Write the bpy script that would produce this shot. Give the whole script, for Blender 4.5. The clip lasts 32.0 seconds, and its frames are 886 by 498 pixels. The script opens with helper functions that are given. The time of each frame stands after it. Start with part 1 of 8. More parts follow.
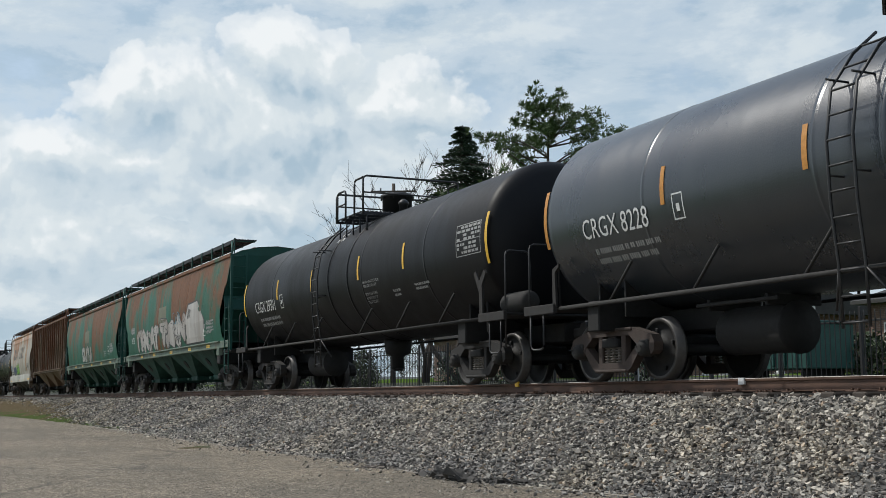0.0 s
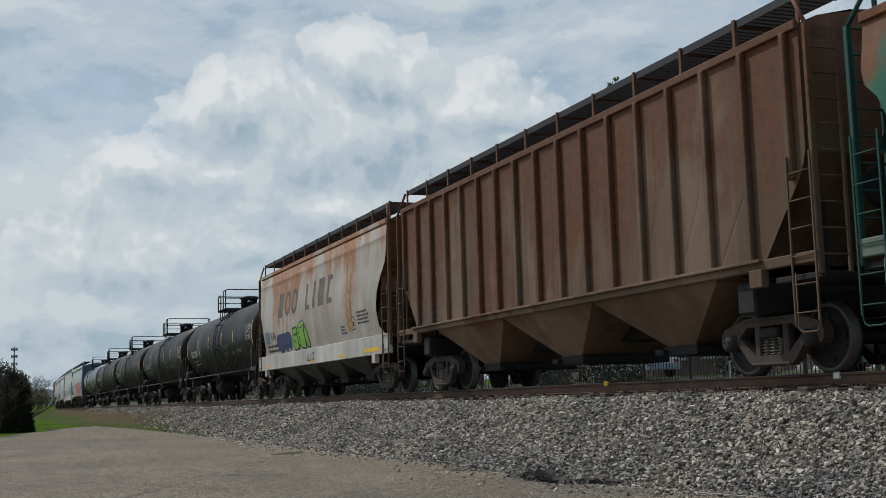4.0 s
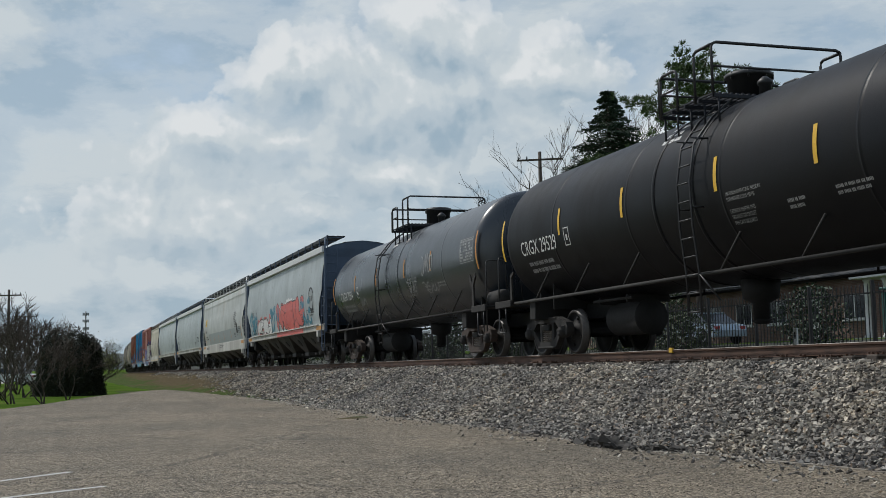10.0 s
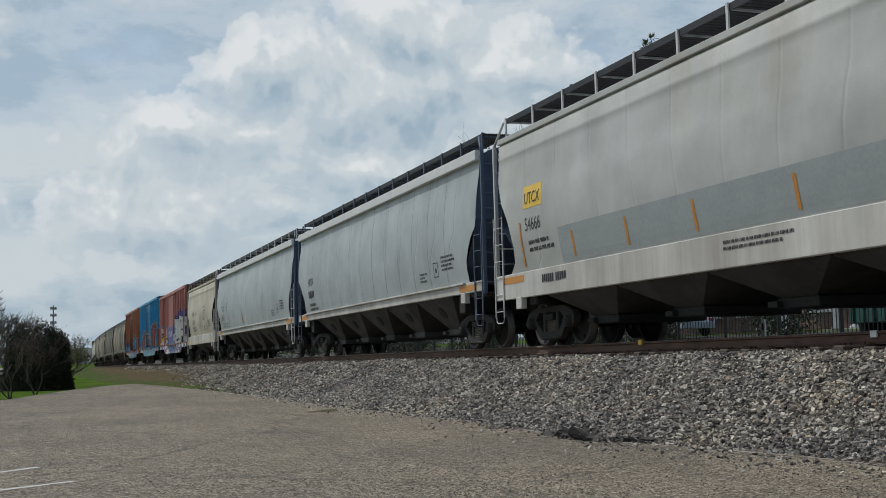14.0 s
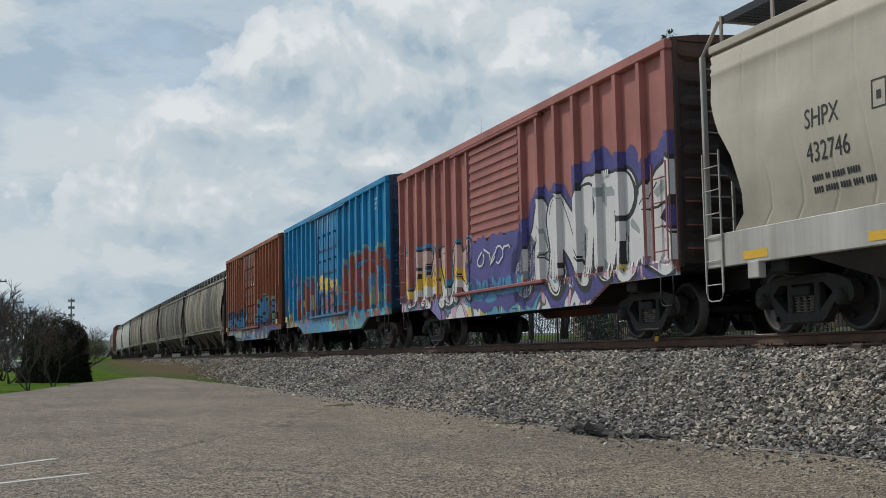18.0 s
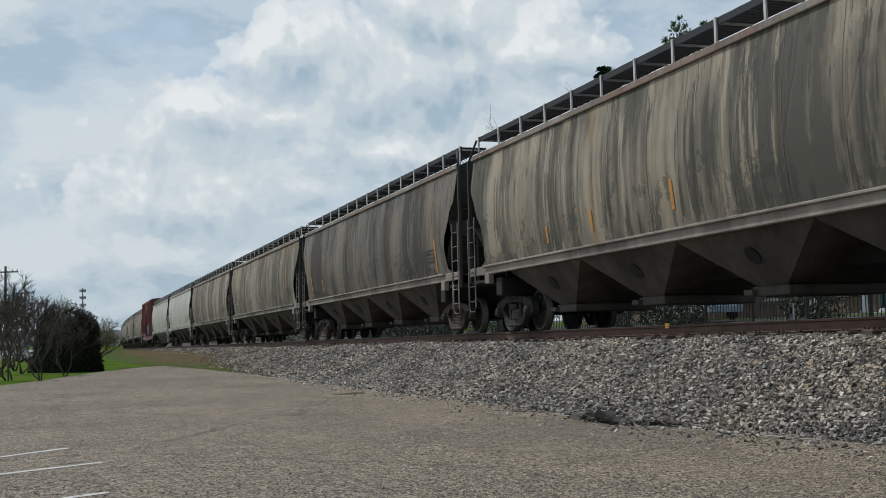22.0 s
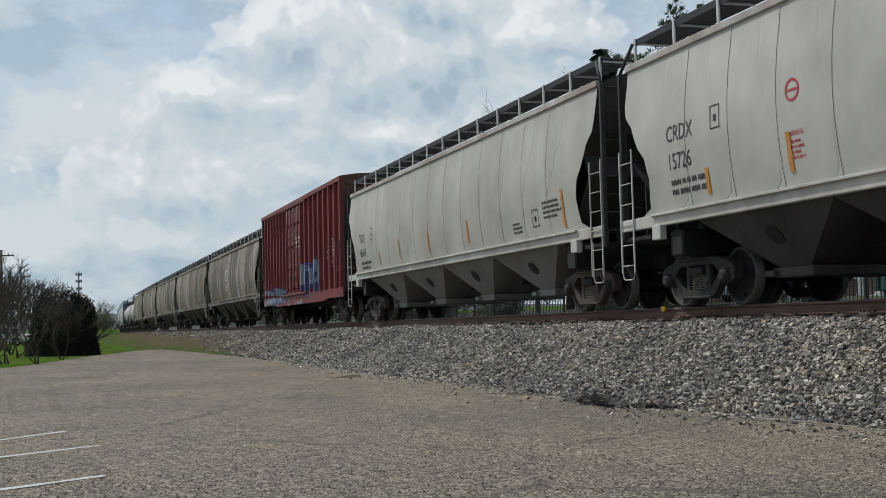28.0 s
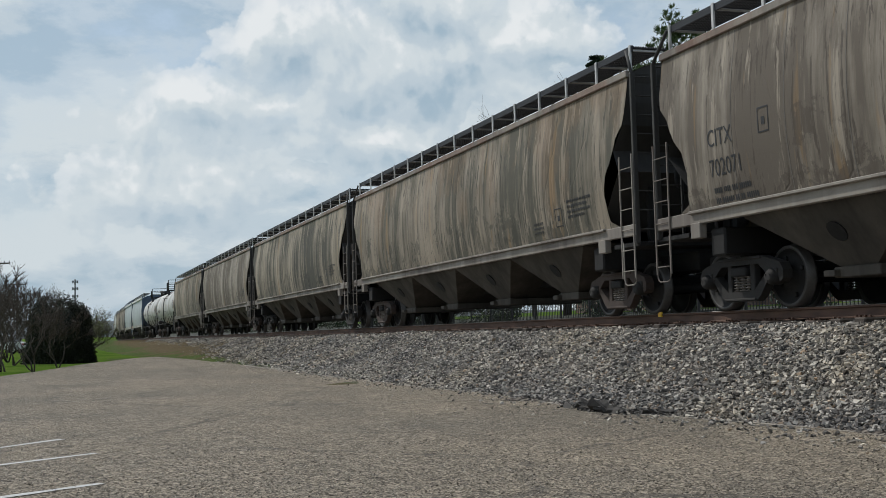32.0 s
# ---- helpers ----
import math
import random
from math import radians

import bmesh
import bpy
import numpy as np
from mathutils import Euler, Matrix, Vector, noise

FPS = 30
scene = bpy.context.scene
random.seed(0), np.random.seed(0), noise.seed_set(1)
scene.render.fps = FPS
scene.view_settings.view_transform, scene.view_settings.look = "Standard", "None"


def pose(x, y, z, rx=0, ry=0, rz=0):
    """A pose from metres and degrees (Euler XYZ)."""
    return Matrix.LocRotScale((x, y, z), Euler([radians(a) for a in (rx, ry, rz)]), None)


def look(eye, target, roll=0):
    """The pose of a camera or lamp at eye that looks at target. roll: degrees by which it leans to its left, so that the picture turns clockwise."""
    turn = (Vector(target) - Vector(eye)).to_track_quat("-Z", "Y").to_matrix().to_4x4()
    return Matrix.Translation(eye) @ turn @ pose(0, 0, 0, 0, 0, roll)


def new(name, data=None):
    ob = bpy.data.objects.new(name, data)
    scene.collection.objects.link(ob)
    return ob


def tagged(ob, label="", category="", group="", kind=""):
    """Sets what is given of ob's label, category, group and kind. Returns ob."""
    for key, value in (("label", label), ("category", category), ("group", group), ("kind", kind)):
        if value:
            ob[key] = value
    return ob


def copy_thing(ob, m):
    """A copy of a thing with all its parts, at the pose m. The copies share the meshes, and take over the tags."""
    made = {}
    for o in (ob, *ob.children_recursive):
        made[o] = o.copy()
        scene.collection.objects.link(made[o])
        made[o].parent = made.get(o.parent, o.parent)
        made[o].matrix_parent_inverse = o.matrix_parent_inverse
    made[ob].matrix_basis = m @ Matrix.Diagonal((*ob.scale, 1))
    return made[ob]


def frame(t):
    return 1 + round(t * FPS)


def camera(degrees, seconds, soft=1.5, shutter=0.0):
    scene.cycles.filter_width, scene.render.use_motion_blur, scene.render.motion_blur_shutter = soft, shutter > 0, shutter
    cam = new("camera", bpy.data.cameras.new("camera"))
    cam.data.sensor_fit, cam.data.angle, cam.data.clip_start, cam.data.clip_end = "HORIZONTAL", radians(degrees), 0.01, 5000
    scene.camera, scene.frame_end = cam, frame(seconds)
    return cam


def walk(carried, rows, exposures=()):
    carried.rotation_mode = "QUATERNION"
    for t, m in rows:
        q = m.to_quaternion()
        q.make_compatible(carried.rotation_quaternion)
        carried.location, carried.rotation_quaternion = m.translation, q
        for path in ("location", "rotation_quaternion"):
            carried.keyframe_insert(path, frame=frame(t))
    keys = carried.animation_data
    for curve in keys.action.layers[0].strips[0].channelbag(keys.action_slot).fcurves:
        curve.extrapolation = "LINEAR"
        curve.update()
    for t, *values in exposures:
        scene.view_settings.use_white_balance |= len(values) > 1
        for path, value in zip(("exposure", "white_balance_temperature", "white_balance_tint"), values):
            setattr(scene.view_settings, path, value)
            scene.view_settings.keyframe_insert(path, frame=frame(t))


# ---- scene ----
import functools
import itertools

# ---------------- camera: a hand-held phone that only turns ----------------
LENS = 40.95
EYE = -0.185            # rail top is z = 0; the eye is a little below it
LOT = EYE - 1.25        # surface of the parking lot
cam = camera(LENS, 32.0, soft=0.8)
PATH = [
    (0, pose(0, 0, EYE, 96.81, 0.20, 64.80)),
    (0.5, pose(0, 0, EYE, 96.31, 0.85, 66.80)),
    (1, pose(0, 0, EYE, 96.23, 1.31, 67.40)),
    (1.5, pose(0, 0, EYE, 96.47, 1.79, 67.72)),
    (2, pose(0, 0, EYE, 96.98, 1.81, 67.62)),
    (2.5, pose(0, 0, EYE, 97.16, 1.67, 68.04)),
    (4.5, pose(0, 0, EYE, 96.63, 1.33, 69.43)),
    (5, pose(0, 0, EYE, 95.80, 0.99, 69.62)),
    (5.5, pose(0, 0, EYE, 95.36, 0.91, 70.38)),
    (6, pose(0, 0, EYE, 95.06, 1.03, 71.07)),
    (6.5, pose(0, 0, EYE, 94.96, 1.16, 71.44)),
    (7, pose(0, 0, EYE, 94.90, 1.10, 71.70)),
    (7.5, pose(0, 0, EYE, 94.92, 1.00, 71.89)),
    (8, pose(0, 0, EYE, 95.09, 0.98, 72.10)),
    (8.5, pose(0, 0, EYE, 95.27, 0.92, 72.28)),
    (9, pose(0, 0, EYE, 95.21, 0.87, 72.32)),
    (9.5, pose(0, 0, EYE, 95.22, 1.05, 72.14)),
    (10, pose(0, 0, EYE, 95.41, 1.19, 72.10)),
    (10.5, pose(0, 0, EYE, 95.41, 1.18, 71.81)),
    (11, pose(0, 0, EYE, 95.24, 1.15, 71.50)),
    (11.5, pose(0, 0, EYE, 95.08, 1.57, 71.38)),
    (12, pose(0, 0, EYE, 95.09, 1.71, 71.05)),
    (12.5, pose(0, 0, EYE, 95.15, 1.56, 70.59)),
    (13, pose(0, 0, EYE, 95.09, 1.36, 70.55)),
    (13.5, pose(0, 0, EYE, 95.02, 1.26, 70.61)),
    (14, pose(0, 0, EYE, 95.03, 1.44, 70.68)),
    (14.5, pose(0, 0, EYE, 95.09, 1.50, 70.67)),
    (16.5, pose(0, 0, EYE, 94.72, 1.15, 71.14)),
    (17, pose(0, 0, EYE, 94.72, 1.25, 71.17)),
    (17.5, pose(0, 0, EYE, 94.74, 1.18, 71.40)),
    (18, pose(0, 0, EYE, 94.81, 1.02, 71.45)),
    (18.5, pose(0, 0, EYE, 94.65, 0.99, 71.55)),
    (19, pose(0, 0, EYE, 94.64, 1.07, 71.49)),
    (19.5, pose(0, 0, EYE, 94.56, 1.21, 71.54)),
    (20, pose(0, 0, EYE, 94.41, 1.39, 71.46)),
    (20.5, pose(0, 0, EYE, 94.39, 1.33, 71.57)),
    (21, pose(0, 0, EYE, 94.41, 1.23, 71.72)),
    (21.5, pose(0, 0, EYE, 94.32, 1.25, 71.79)),
    (22, pose(0, 0, EYE, 94.25, 1.29, 71.95)),
    (22.5, pose(0, 0, EYE, 94.17, 1.09, 71.83)),
    (23, pose(0, 0, EYE, 93.96, 1.00, 71.88)),
    (23.5, pose(0, 0, EYE, 93.84, 1.07, 71.92)),
    (24, pose(0, 0, EYE, 93.74, 1.38, 72.05)),
    (24.5, pose(0, 0, EYE, 93.62, 1.38, 71.98)),
    (25, pose(0, 0, EYE, 93.65, 1.12, 72.05)),
    (25.5, pose(0, 0, EYE, 93.59, 0.88, 71.97)),
    (27.5, pose(0, 0, EYE, 93.45, 1.51, 71.81)),
    (28, pose(0, 0, EYE, 93.44, 1.34, 71.77)),
    (28.5, pose(0, 0, EYE, 93.79, 1.00, 71.69)),
    (29, pose(0, 0, EYE, 93.99, 0.96, 71.60)),
    (29.5, pose(0, 0, EYE, 93.92, 1.31, 71.50)),
    (30, pose(0, 0, EYE, 93.97, 1.39, 71.63)),
    (30.5, pose(0, 0, EYE, 93.88, 1.11, 71.59)),
    (31, pose(0, 0, EYE, 93.78, 0.99, 71.65)),
    (31.5, pose(0, 0, EYE, 93.77, 1.33, 71.50)),
    (32, pose(0, 0, EYE, 93.74, 1.54, 71.62)),
]
walk(cam, PATH, [(0.0, -0.17, 6300, 9), (1.0, -0.26, 6300, 9), (2.0, -0.40, 6300, 9), (5.0, -0.47, 6280, 9), (17.5, -0.44, 6270, 9), (21.0, -0.34, 6280, 9), (32.0, -0.33, 6280, 9)])

# ---------------- sky, sun ----------------
SUN_EL = radians(50)   # the sun stands high, ahead and to the left
SUN_DIR = Vector((math.cos(SUN_EL) * -0.80, math.cos(SUN_EL) * -0.60, math.sin(SUN_EL))).normalized()


def make_sky():
    w = bpy.data.worlds.new("sky")
    scene.world = w
    w.use_nodes = True
    nt = w.node_tree
    nt.nodes.clear()
    N, L = nt.nodes.new, nt.links.new
    out, bg = N("ShaderNodeOutputWorld"), N("ShaderNodeBackground")
    sky = N("ShaderNodeTexSky")
    sky.sky_type, sky.sun_disc = "NISHITA", False
    sky.sun_elevation = math.asin(SUN_DIR.z)
    sky.sun_rotation = math.atan2(SUN_DIR.x, SUN_DIR.y)
    sky.air_density, sky.dust_density, sky.ozone_density = 1.0, 1.6, 1.2
    co = N("ShaderNodeTexCoord")

    def math_node(op, a, b=None, c=None, clamp=False):
        n = N("ShaderNodeMath")
        n.operation, n.use_clamp = op, clamp
        for i, s in enumerate((a, b, c)):
            if s is None:
                continue
            if isinstance(s, (int, float)):
                n.inputs[i].default_value = s
            else:
                L(s, n.inputs[i])
        return n.outputs[0]

    def noise_node(vec, scale, detail, rough=0.5, dist=0.0):
        n = N("ShaderNodeTexNoise")
        n.inputs["Scale"].default_value, n.inputs["Detail"].default_value = scale, detail
        n.inputs["Roughness"].default_value, n.inputs["Distortion"].default_value = rough, dist
        L(vec, n.inputs["Vector"])
        return n.outputs["Fac"]

    def ramp(fac, stops):
        n = N("ShaderNodeValToRGB")
        n.color_ramp.interpolation = "EASE"
        el = n.color_ramp.elements
        while len(el) < len(stops):
            el.new(0.5)
        for e, (p, c) in zip(el, stops):
            e.position, e.color = p, (*c, 1)
        L(fac, n.inputs[0])
        return n.outputs[0]

    def mix(fac, a, b):
        n = N("ShaderNodeMix")
        n.data_type = "RGBA"
        L(fac, n.inputs[0])
        for i, s in ((6, a), (7, b)):
            if isinstance(s, tuple):
                n.inputs[i].default_value = (*s, 1)
            else:
                L(s, n.inputs[i])
        return n.outputs[2]

    gen = co.outputs["Generated"]

    def voro(vec, scale):
        n = N("ShaderNodeTexVoronoi")
        n.feature = "SMOOTH_F1"
        n.inputs["Scale"].default_value, n.inputs["Smoothness"].default_value = scale, 0.35
        L(vec, n.inputs["Vector"])
        return n.outputs["Distance"]

    def vec_op(op, p, q):
        n = N("ShaderNodeVectorMath")
        n.operation = op
        L(p, n.inputs[0])
        if isinstance(q, tuple):
            n.inputs[1].default_value = q
        else:
            L(q, n.inputs[1])
        return n.outputs[0]

    def heaped(vec):
        """Density of the heaped cumulus: ellipses in bearing and height (degrees), swollen by billows."""
        wn = N("ShaderNodeTexNoise")
        wn.inputs["Scale"].default_value, wn.inputs["Detail"].default_value, wn.inputs["Roughness"].default_value = 8.0, 6, 0.6
        L(vec, wn.inputs["Vector"])
        warp = vec_op("MULTIPLY", vec_op("SUBTRACT", wn.outputs["Color"], (.5, .5, .5)), (.07, .07, .07))
        p = vec_op("ADD", vec, warp)
        sp = N("ShaderNodeSeparateXYZ")
        L(p, sp.inputs[0])
        bearing = math_node("MULTIPLY", math_node("ARCTAN2", math_node("MULTIPLY", sp.outputs["X"], -1.0), sp.outputs["Y"]), 57.2958)
        high = math_node("MULTIPLY", math_node("ARCSINE", sp.outputs["Z"]), 57.2958)
        best = None
        for az, el, ra, re_, amount in HEAPS:
            du = math_node("DIVIDE", math_node("SUBTRACT", bearing, az), ra)
            dv = math_node("DIVIDE", math_node("SUBTRACT", high, el), re_)
            r = math_node("SQRT", math_node("ADD", math_node("MULTIPLY", du, du), math_node("MULTIPLY", dv, dv)))
            e = math_node("MULTIPLY", math_node("SUBTRACT", 1.0, r), amount)
            best = e if best is None else math_node("MAXIMUM", best, e)
        billow = math_node("MULTIPLY_ADD", math_node("SUBTRACT", .42, voro(p, 17.0)), .55, math_node("MULTIPLY_ADD", math_node("SUBTRACT", .42, voro(p, 41.0)), .34, math_node("MULTIPLY", math_node("SUBTRACT", .42, voro(p, 95.0)), .20)))
        return math_node("ADD", best, billow)

    mp = N("ShaderNodeMapping")
    mp.inputs["Scale"].default_value = (1, 1, 2.2)
    L(gen, mp.inputs["Vector"])
    v = mp.outputs["Vector"]
    big = noise_node(v, 3.4, 9, 0.55, 0.25)
    puff = noise_node(v, 7.5, 10, 0.6, 0.3)
    sepz = N("ShaderNodeSeparateXYZ")
    L(gen, sepz.inputs[0])
    # soft broken layer of cloud, dense low down, open towards the zenith
    gap = math_node("MULTIPLY", math_node("SUBTRACT", sepz.outputs["Z"], 0.30, clamp=True), -0.95)
    base = math_node("ADD", math_node("MULTIPLY_ADD", puff, 0.46, math_node("MULTIPLY", big, 0.60)), gap)
    layer = ramp(base, [(0.33, (0, 0, 0)), (0.48, (0.72, 0.72, 0.72)), (0.60, (0.96, 0.96, 0.96))])
    higher = vec_op("ADD", v, (-0.01, -0.02, 0.06))
    puff2 = noise_node(higher, 7.5, 10, 0.6, 0.3)
    big2 = noise_node(higher, 3.4, 9, 0.55, 0.25)
    lit = math_node("MULTIPLY_ADD", math_node("SUBTRACT", puff, puff2), 1.0, math_node("MULTIPLY", math_node("SUBTRACT", big, big2), 1.2))
    tone = ramp(math_node("ADD", lit, math_node("MULTIPLY_ADD", big, 0.5, 0.24)), [(0.24, CLOUD_DARK), (0.42, CLOUD_MID), (0.60, CLOUD_SOFT)])
    # heaped cumulus in front of it: bright where it swells towards the light, grey-blue below
    d0 = heaped(gen)
    d1 = heaped(vec_op("ADD", gen, (0.004, -0.010, 0.020)))
    body = ramp(d0, [(0.0, (0, 0, 0)), (0.14, (0.55, 0.55, 0.55)), (0.5, (0.95, 0.95, 0.95))])
    rim = math_node("MULTIPLY_ADD", math_node("SUBTRACT", d0, d1), 0.80, 0.52)
    rim = math_node("SUBTRACT", rim, math_node("MULTIPLY", d0, 0.20))
    heap_tone = ramp(rim, [(0.06, CLOUD_DARK), (0.34, CLOUD_MID), (0.56, CLOUD_SOFT), (0.78, CLOUD_LIGHT)])
    scaled = N("ShaderNodeVectorMath")
    scaled.operation = "SCALE"
    L(sky.outputs[0], scaled.inputs[0])
    scaled.inputs["Scale"].default_value = SKY_GAIN
    hazy = mix(ramp(sepz.outputs["Z"], [(0.0, (0.85, 0.85, 0.85)), (0.35, (0.42, 0.42, 0.42))]), scaled.outputs[0], HAZE)
    L(mix(body, mix(layer, hazy, tone), heap_tone), bg.inputs["Color"])
    bg.inputs["Strength"].default_value = 0.1
    L(bg.outputs[0], out.inputs["Surface"])


# bearing, height, half width, half height (degrees) and weight of each heap of cloud
HEAPS = ((73.5, 12.8, 9.2, 4.2, 1.1), (79.4, 13.8, 4.0, 2.4, 1.0), (72.0, 15.6, 5.0, 2.6, 1.1), (66.0, 13.9, 5.0, 2.3, 1.0), (82.5, 10.8, 6.5, 2.2, .9), (75.0, 9.4, 7.0, 2.0, .8), (77.6, 7.4, 1.8, .9, .7), (85.0, 7.0, 8.0, 2.6, .7), (64.0, 9.5, 6.0, 2.5, .7))
SKY_GAIN = 1.5
HAZE = (6.5, 7.6, 8.3)
CLOUD_DARK, CLOUD_MID, CLOUD_SOFT, CLOUD_LIGHT = (4.5, 5.8, 6.8), (6.5, 7.4, 8.0), (8.0, 8.6, 8.8), (10.2, 10.3, 10.2)
make_sky()
sun = new("sun", bpy.data.lights.new("sun", "SUN"))
sun.data.energy, sun.data.angle, sun.data.color = 3.25, radians(0.8), (1.0, 0.95, 0.87)
sun.matrix_world = look(SUN_DIR * 50, (0, 0, 0))

# ---------------- the line of the track ----------------
TRACK_Y, BEND2, BEND3, BEND_END = 11.095, -0.00009, 2.3e-6, 330.0


GRADE = -0.0045         # the line falls a little, away down the track


def track_at(s):
    """Place and heading (radians) of the centre line; s counts towards +X, and is negative far down the line."""
    u = -s
    if u <= 0:
        return Vector((s, TRACK_Y, .02 + GRADE * u)), 0.0
    e = min(u, BEND_END)
    y = TRACK_Y + BEND2 * e * e / 2 + BEND3 * e ** 3 / 6
    dy = BEND2 * e + BEND3 * e * e / 2
    if u > e:
        y += dy * (u - e)
    return Vector((s, y, (.02 + GRADE * min(u, 420.0)))), -math.atan(dy)


def travelled(t):
    """Metres that the train has gone since the start."""
    return 14.697 * t - 0.4035 * ((t - 16) ** 2 - 256) / 200 + 0.3258 * ((t - 16) ** 3 + 4096) / 4000


# ---------------- mesh helpers ----------------
class Geo:
    """Collects vertices and faces of one part."""

    def __init__(self):
        self.v, self.f, self.smooth = [], [], []

    def add(self, verts, faces, smooth=False):
        n = len(self.v)
        self.v += [tuple(p) for p in verts]
        self.f += [tuple(n + i for i in f) for f in faces]
        self.smooth += [smooth] * len(faces)
        return self

    def box(self, x0, x1, y0, y1, z0, z1, b=0.008):
        b = min(b, (x1 - x0) * 0.4, (y1 - y0) * 0.4, (z1 - z0) * 0.4)
        lo, hi = (x0, y0, z0), (x1, y1, z1)
        vid, vs = {}, []
        for c in itertools.product((0, 1), repeat=3):
            for ax in range(3):
                p = []
                for k in range(3):
                    e = hi[k] if c[k] else lo[k]
                    p.append(e if k == ax else e + (-b if c[k] else b))
                vid[c, ax] = len(vs)
                vs.append(p)
        fs = []
        for ax in range(3):
            o = [k for k in range(3) if k != ax]
            for s in (0, 1):
                q = []
                for a, d in ((0, 0), (1, 0), (1, 1), (0, 1)):
                    c = [0, 0, 0]
                    c[ax], c[o[0]], c[o[1]] = s, a, d
                    q.append(vid[tuple(c), ax])
                flip = (s == 0) ^ (ax == 1)
                fs.append(q[::-1] if flip else q)
            for a, d in itertools.product((0, 1), repeat=2):
                c0, c1 = [0, 0, 0], [0, 0, 0]
                c0[ax], c1[ax] = 0, 1
                c0[o[0]] = c1[o[0]] = a
                c0[o[1]] = c1[o[1]] = d
                c0, c1 = tuple(c0), tuple(c1)
                fs.append([vid[c0, o[0]], vid[c1, o[0]], vid[c1, o[1]], vid[c0, o[1]]])
        for c in itertools.product((0, 1), repeat=3):
            fs.append([vid[c, 0], vid[c, 1], vid[c, 2]])
        return self.add(vs, fs)

    def loft(self, rings, closed=True, caps=True, smooth=True):
        n, vs, fs = len(rings[0]), [], []
        for r in rings:
            vs += r
        for i in range(len(rings) - 1):
            for j in range(n if closed else n - 1):
                k = (j + 1) % n
                fs.append((i * n + j, i * n + k, (i + 1) * n + k, (i + 1) * n + j))
        self.add(vs, fs, smooth)
        if caps and closed:
            m = len(self.v) - len(vs)
            self.f += [tuple(m + j for j in range(n))[::-1], tuple(m + (len(rings) - 1) * n + j for j in range(n))]
            self.smooth += [False, False]
        return self

    def rod(self, pts, r, n=8):
        """A round bar through the points."""
        pts = [Vector(p) for p in pts]
        rings = []
        for i, p in enumerate(pts):
            d = (pts[min(i + 1, len(pts) - 1)] - pts[max(i - 1, 0)]).normalized()
            a = d.orthogonal().normalized() if abs(d.z) < 0.9 else d.cross(Vector((1, 0, 0))).normalized()
            if abs(d.z) < 0.9:
                a = d.cross(Vector((0, 0, 1))).normalized()
            c = d.cross(a)
            rings.append([p + (a * math.cos(2 * math.pi * k / n) + c * math.sin(2 * math.pi * k / n)) * r for k in range(n)])
        return self.loft(rings)

    def lathe(self, axis_pts, centre=(0, 0, 0), axis="x", n=24, smooth=True):
        """Rings (place along the axis, radius) turned about the axis."""
        rings = []
        for a, r in axis_pts:
            ring = []
            for k in range(n):
                c, s = r * math.cos(2 * math.pi * k / n), r * math.sin(2 * math.pi * k / n)
                p = {"x": (a, c, s), "y": (c, a, -s), "z": (c, s, a)}[axis]
                ring.append(Vector(p) + Vector(centre))
            rings.append(ring)
        return self.loft(rings, smooth=smooth)

    def plate(self, outline, y0, y1):
        """A plate with an outline in x and z, between y0 and y1."""
        n = len(outline)
        vs = [(x, y0, z) for x, z in outline] + [(x, y1, z) for x, z in outline]
        fs = [tuple(range(n)), tuple(range(2 * n - 1, n - 1, -1))]
        fs += [(i, n + i, n + (i + 1) % n, (i + 1) % n) for i in range(n)]
        return self.add(vs, fs)

    def mesh(self, name):
        me = bpy.data.meshes.new(name)
        me.from_pydata(self.v, [], self.f)
        me.polygons.foreach_set("use_smooth", self.smooth)
        me.update()
        return me


def part(name, geo, material, parent, label="", at=None):
    """Links a Geo or a shared mesh as one mesh under a thing or a part."""
    me = geo.mesh(name) if isinstance(geo, Geo) else geo
    if material and not me.materials:
        me.materials.append(material)
    ob = new(name, me)
    ob.parent = parent
    if at is not None:
        ob.matrix_basis = at
    if label:
        ob["label"] = label
    return ob


def thing(name, label, category, group="", kind="", m=None):
    ob = new(name)
    ob.empty_display_size = 0.2
    if m is not None:
        ob.matrix_basis = m
    return tagged(ob, label, category, group, kind)


# ---------------- materials ----------------
def nodes(name):
    m = bpy.data.materials.new(name)
    m.use_nodes = True
    nt = m.node_tree
    return m, nt, nt.nodes["Principled BSDF"]


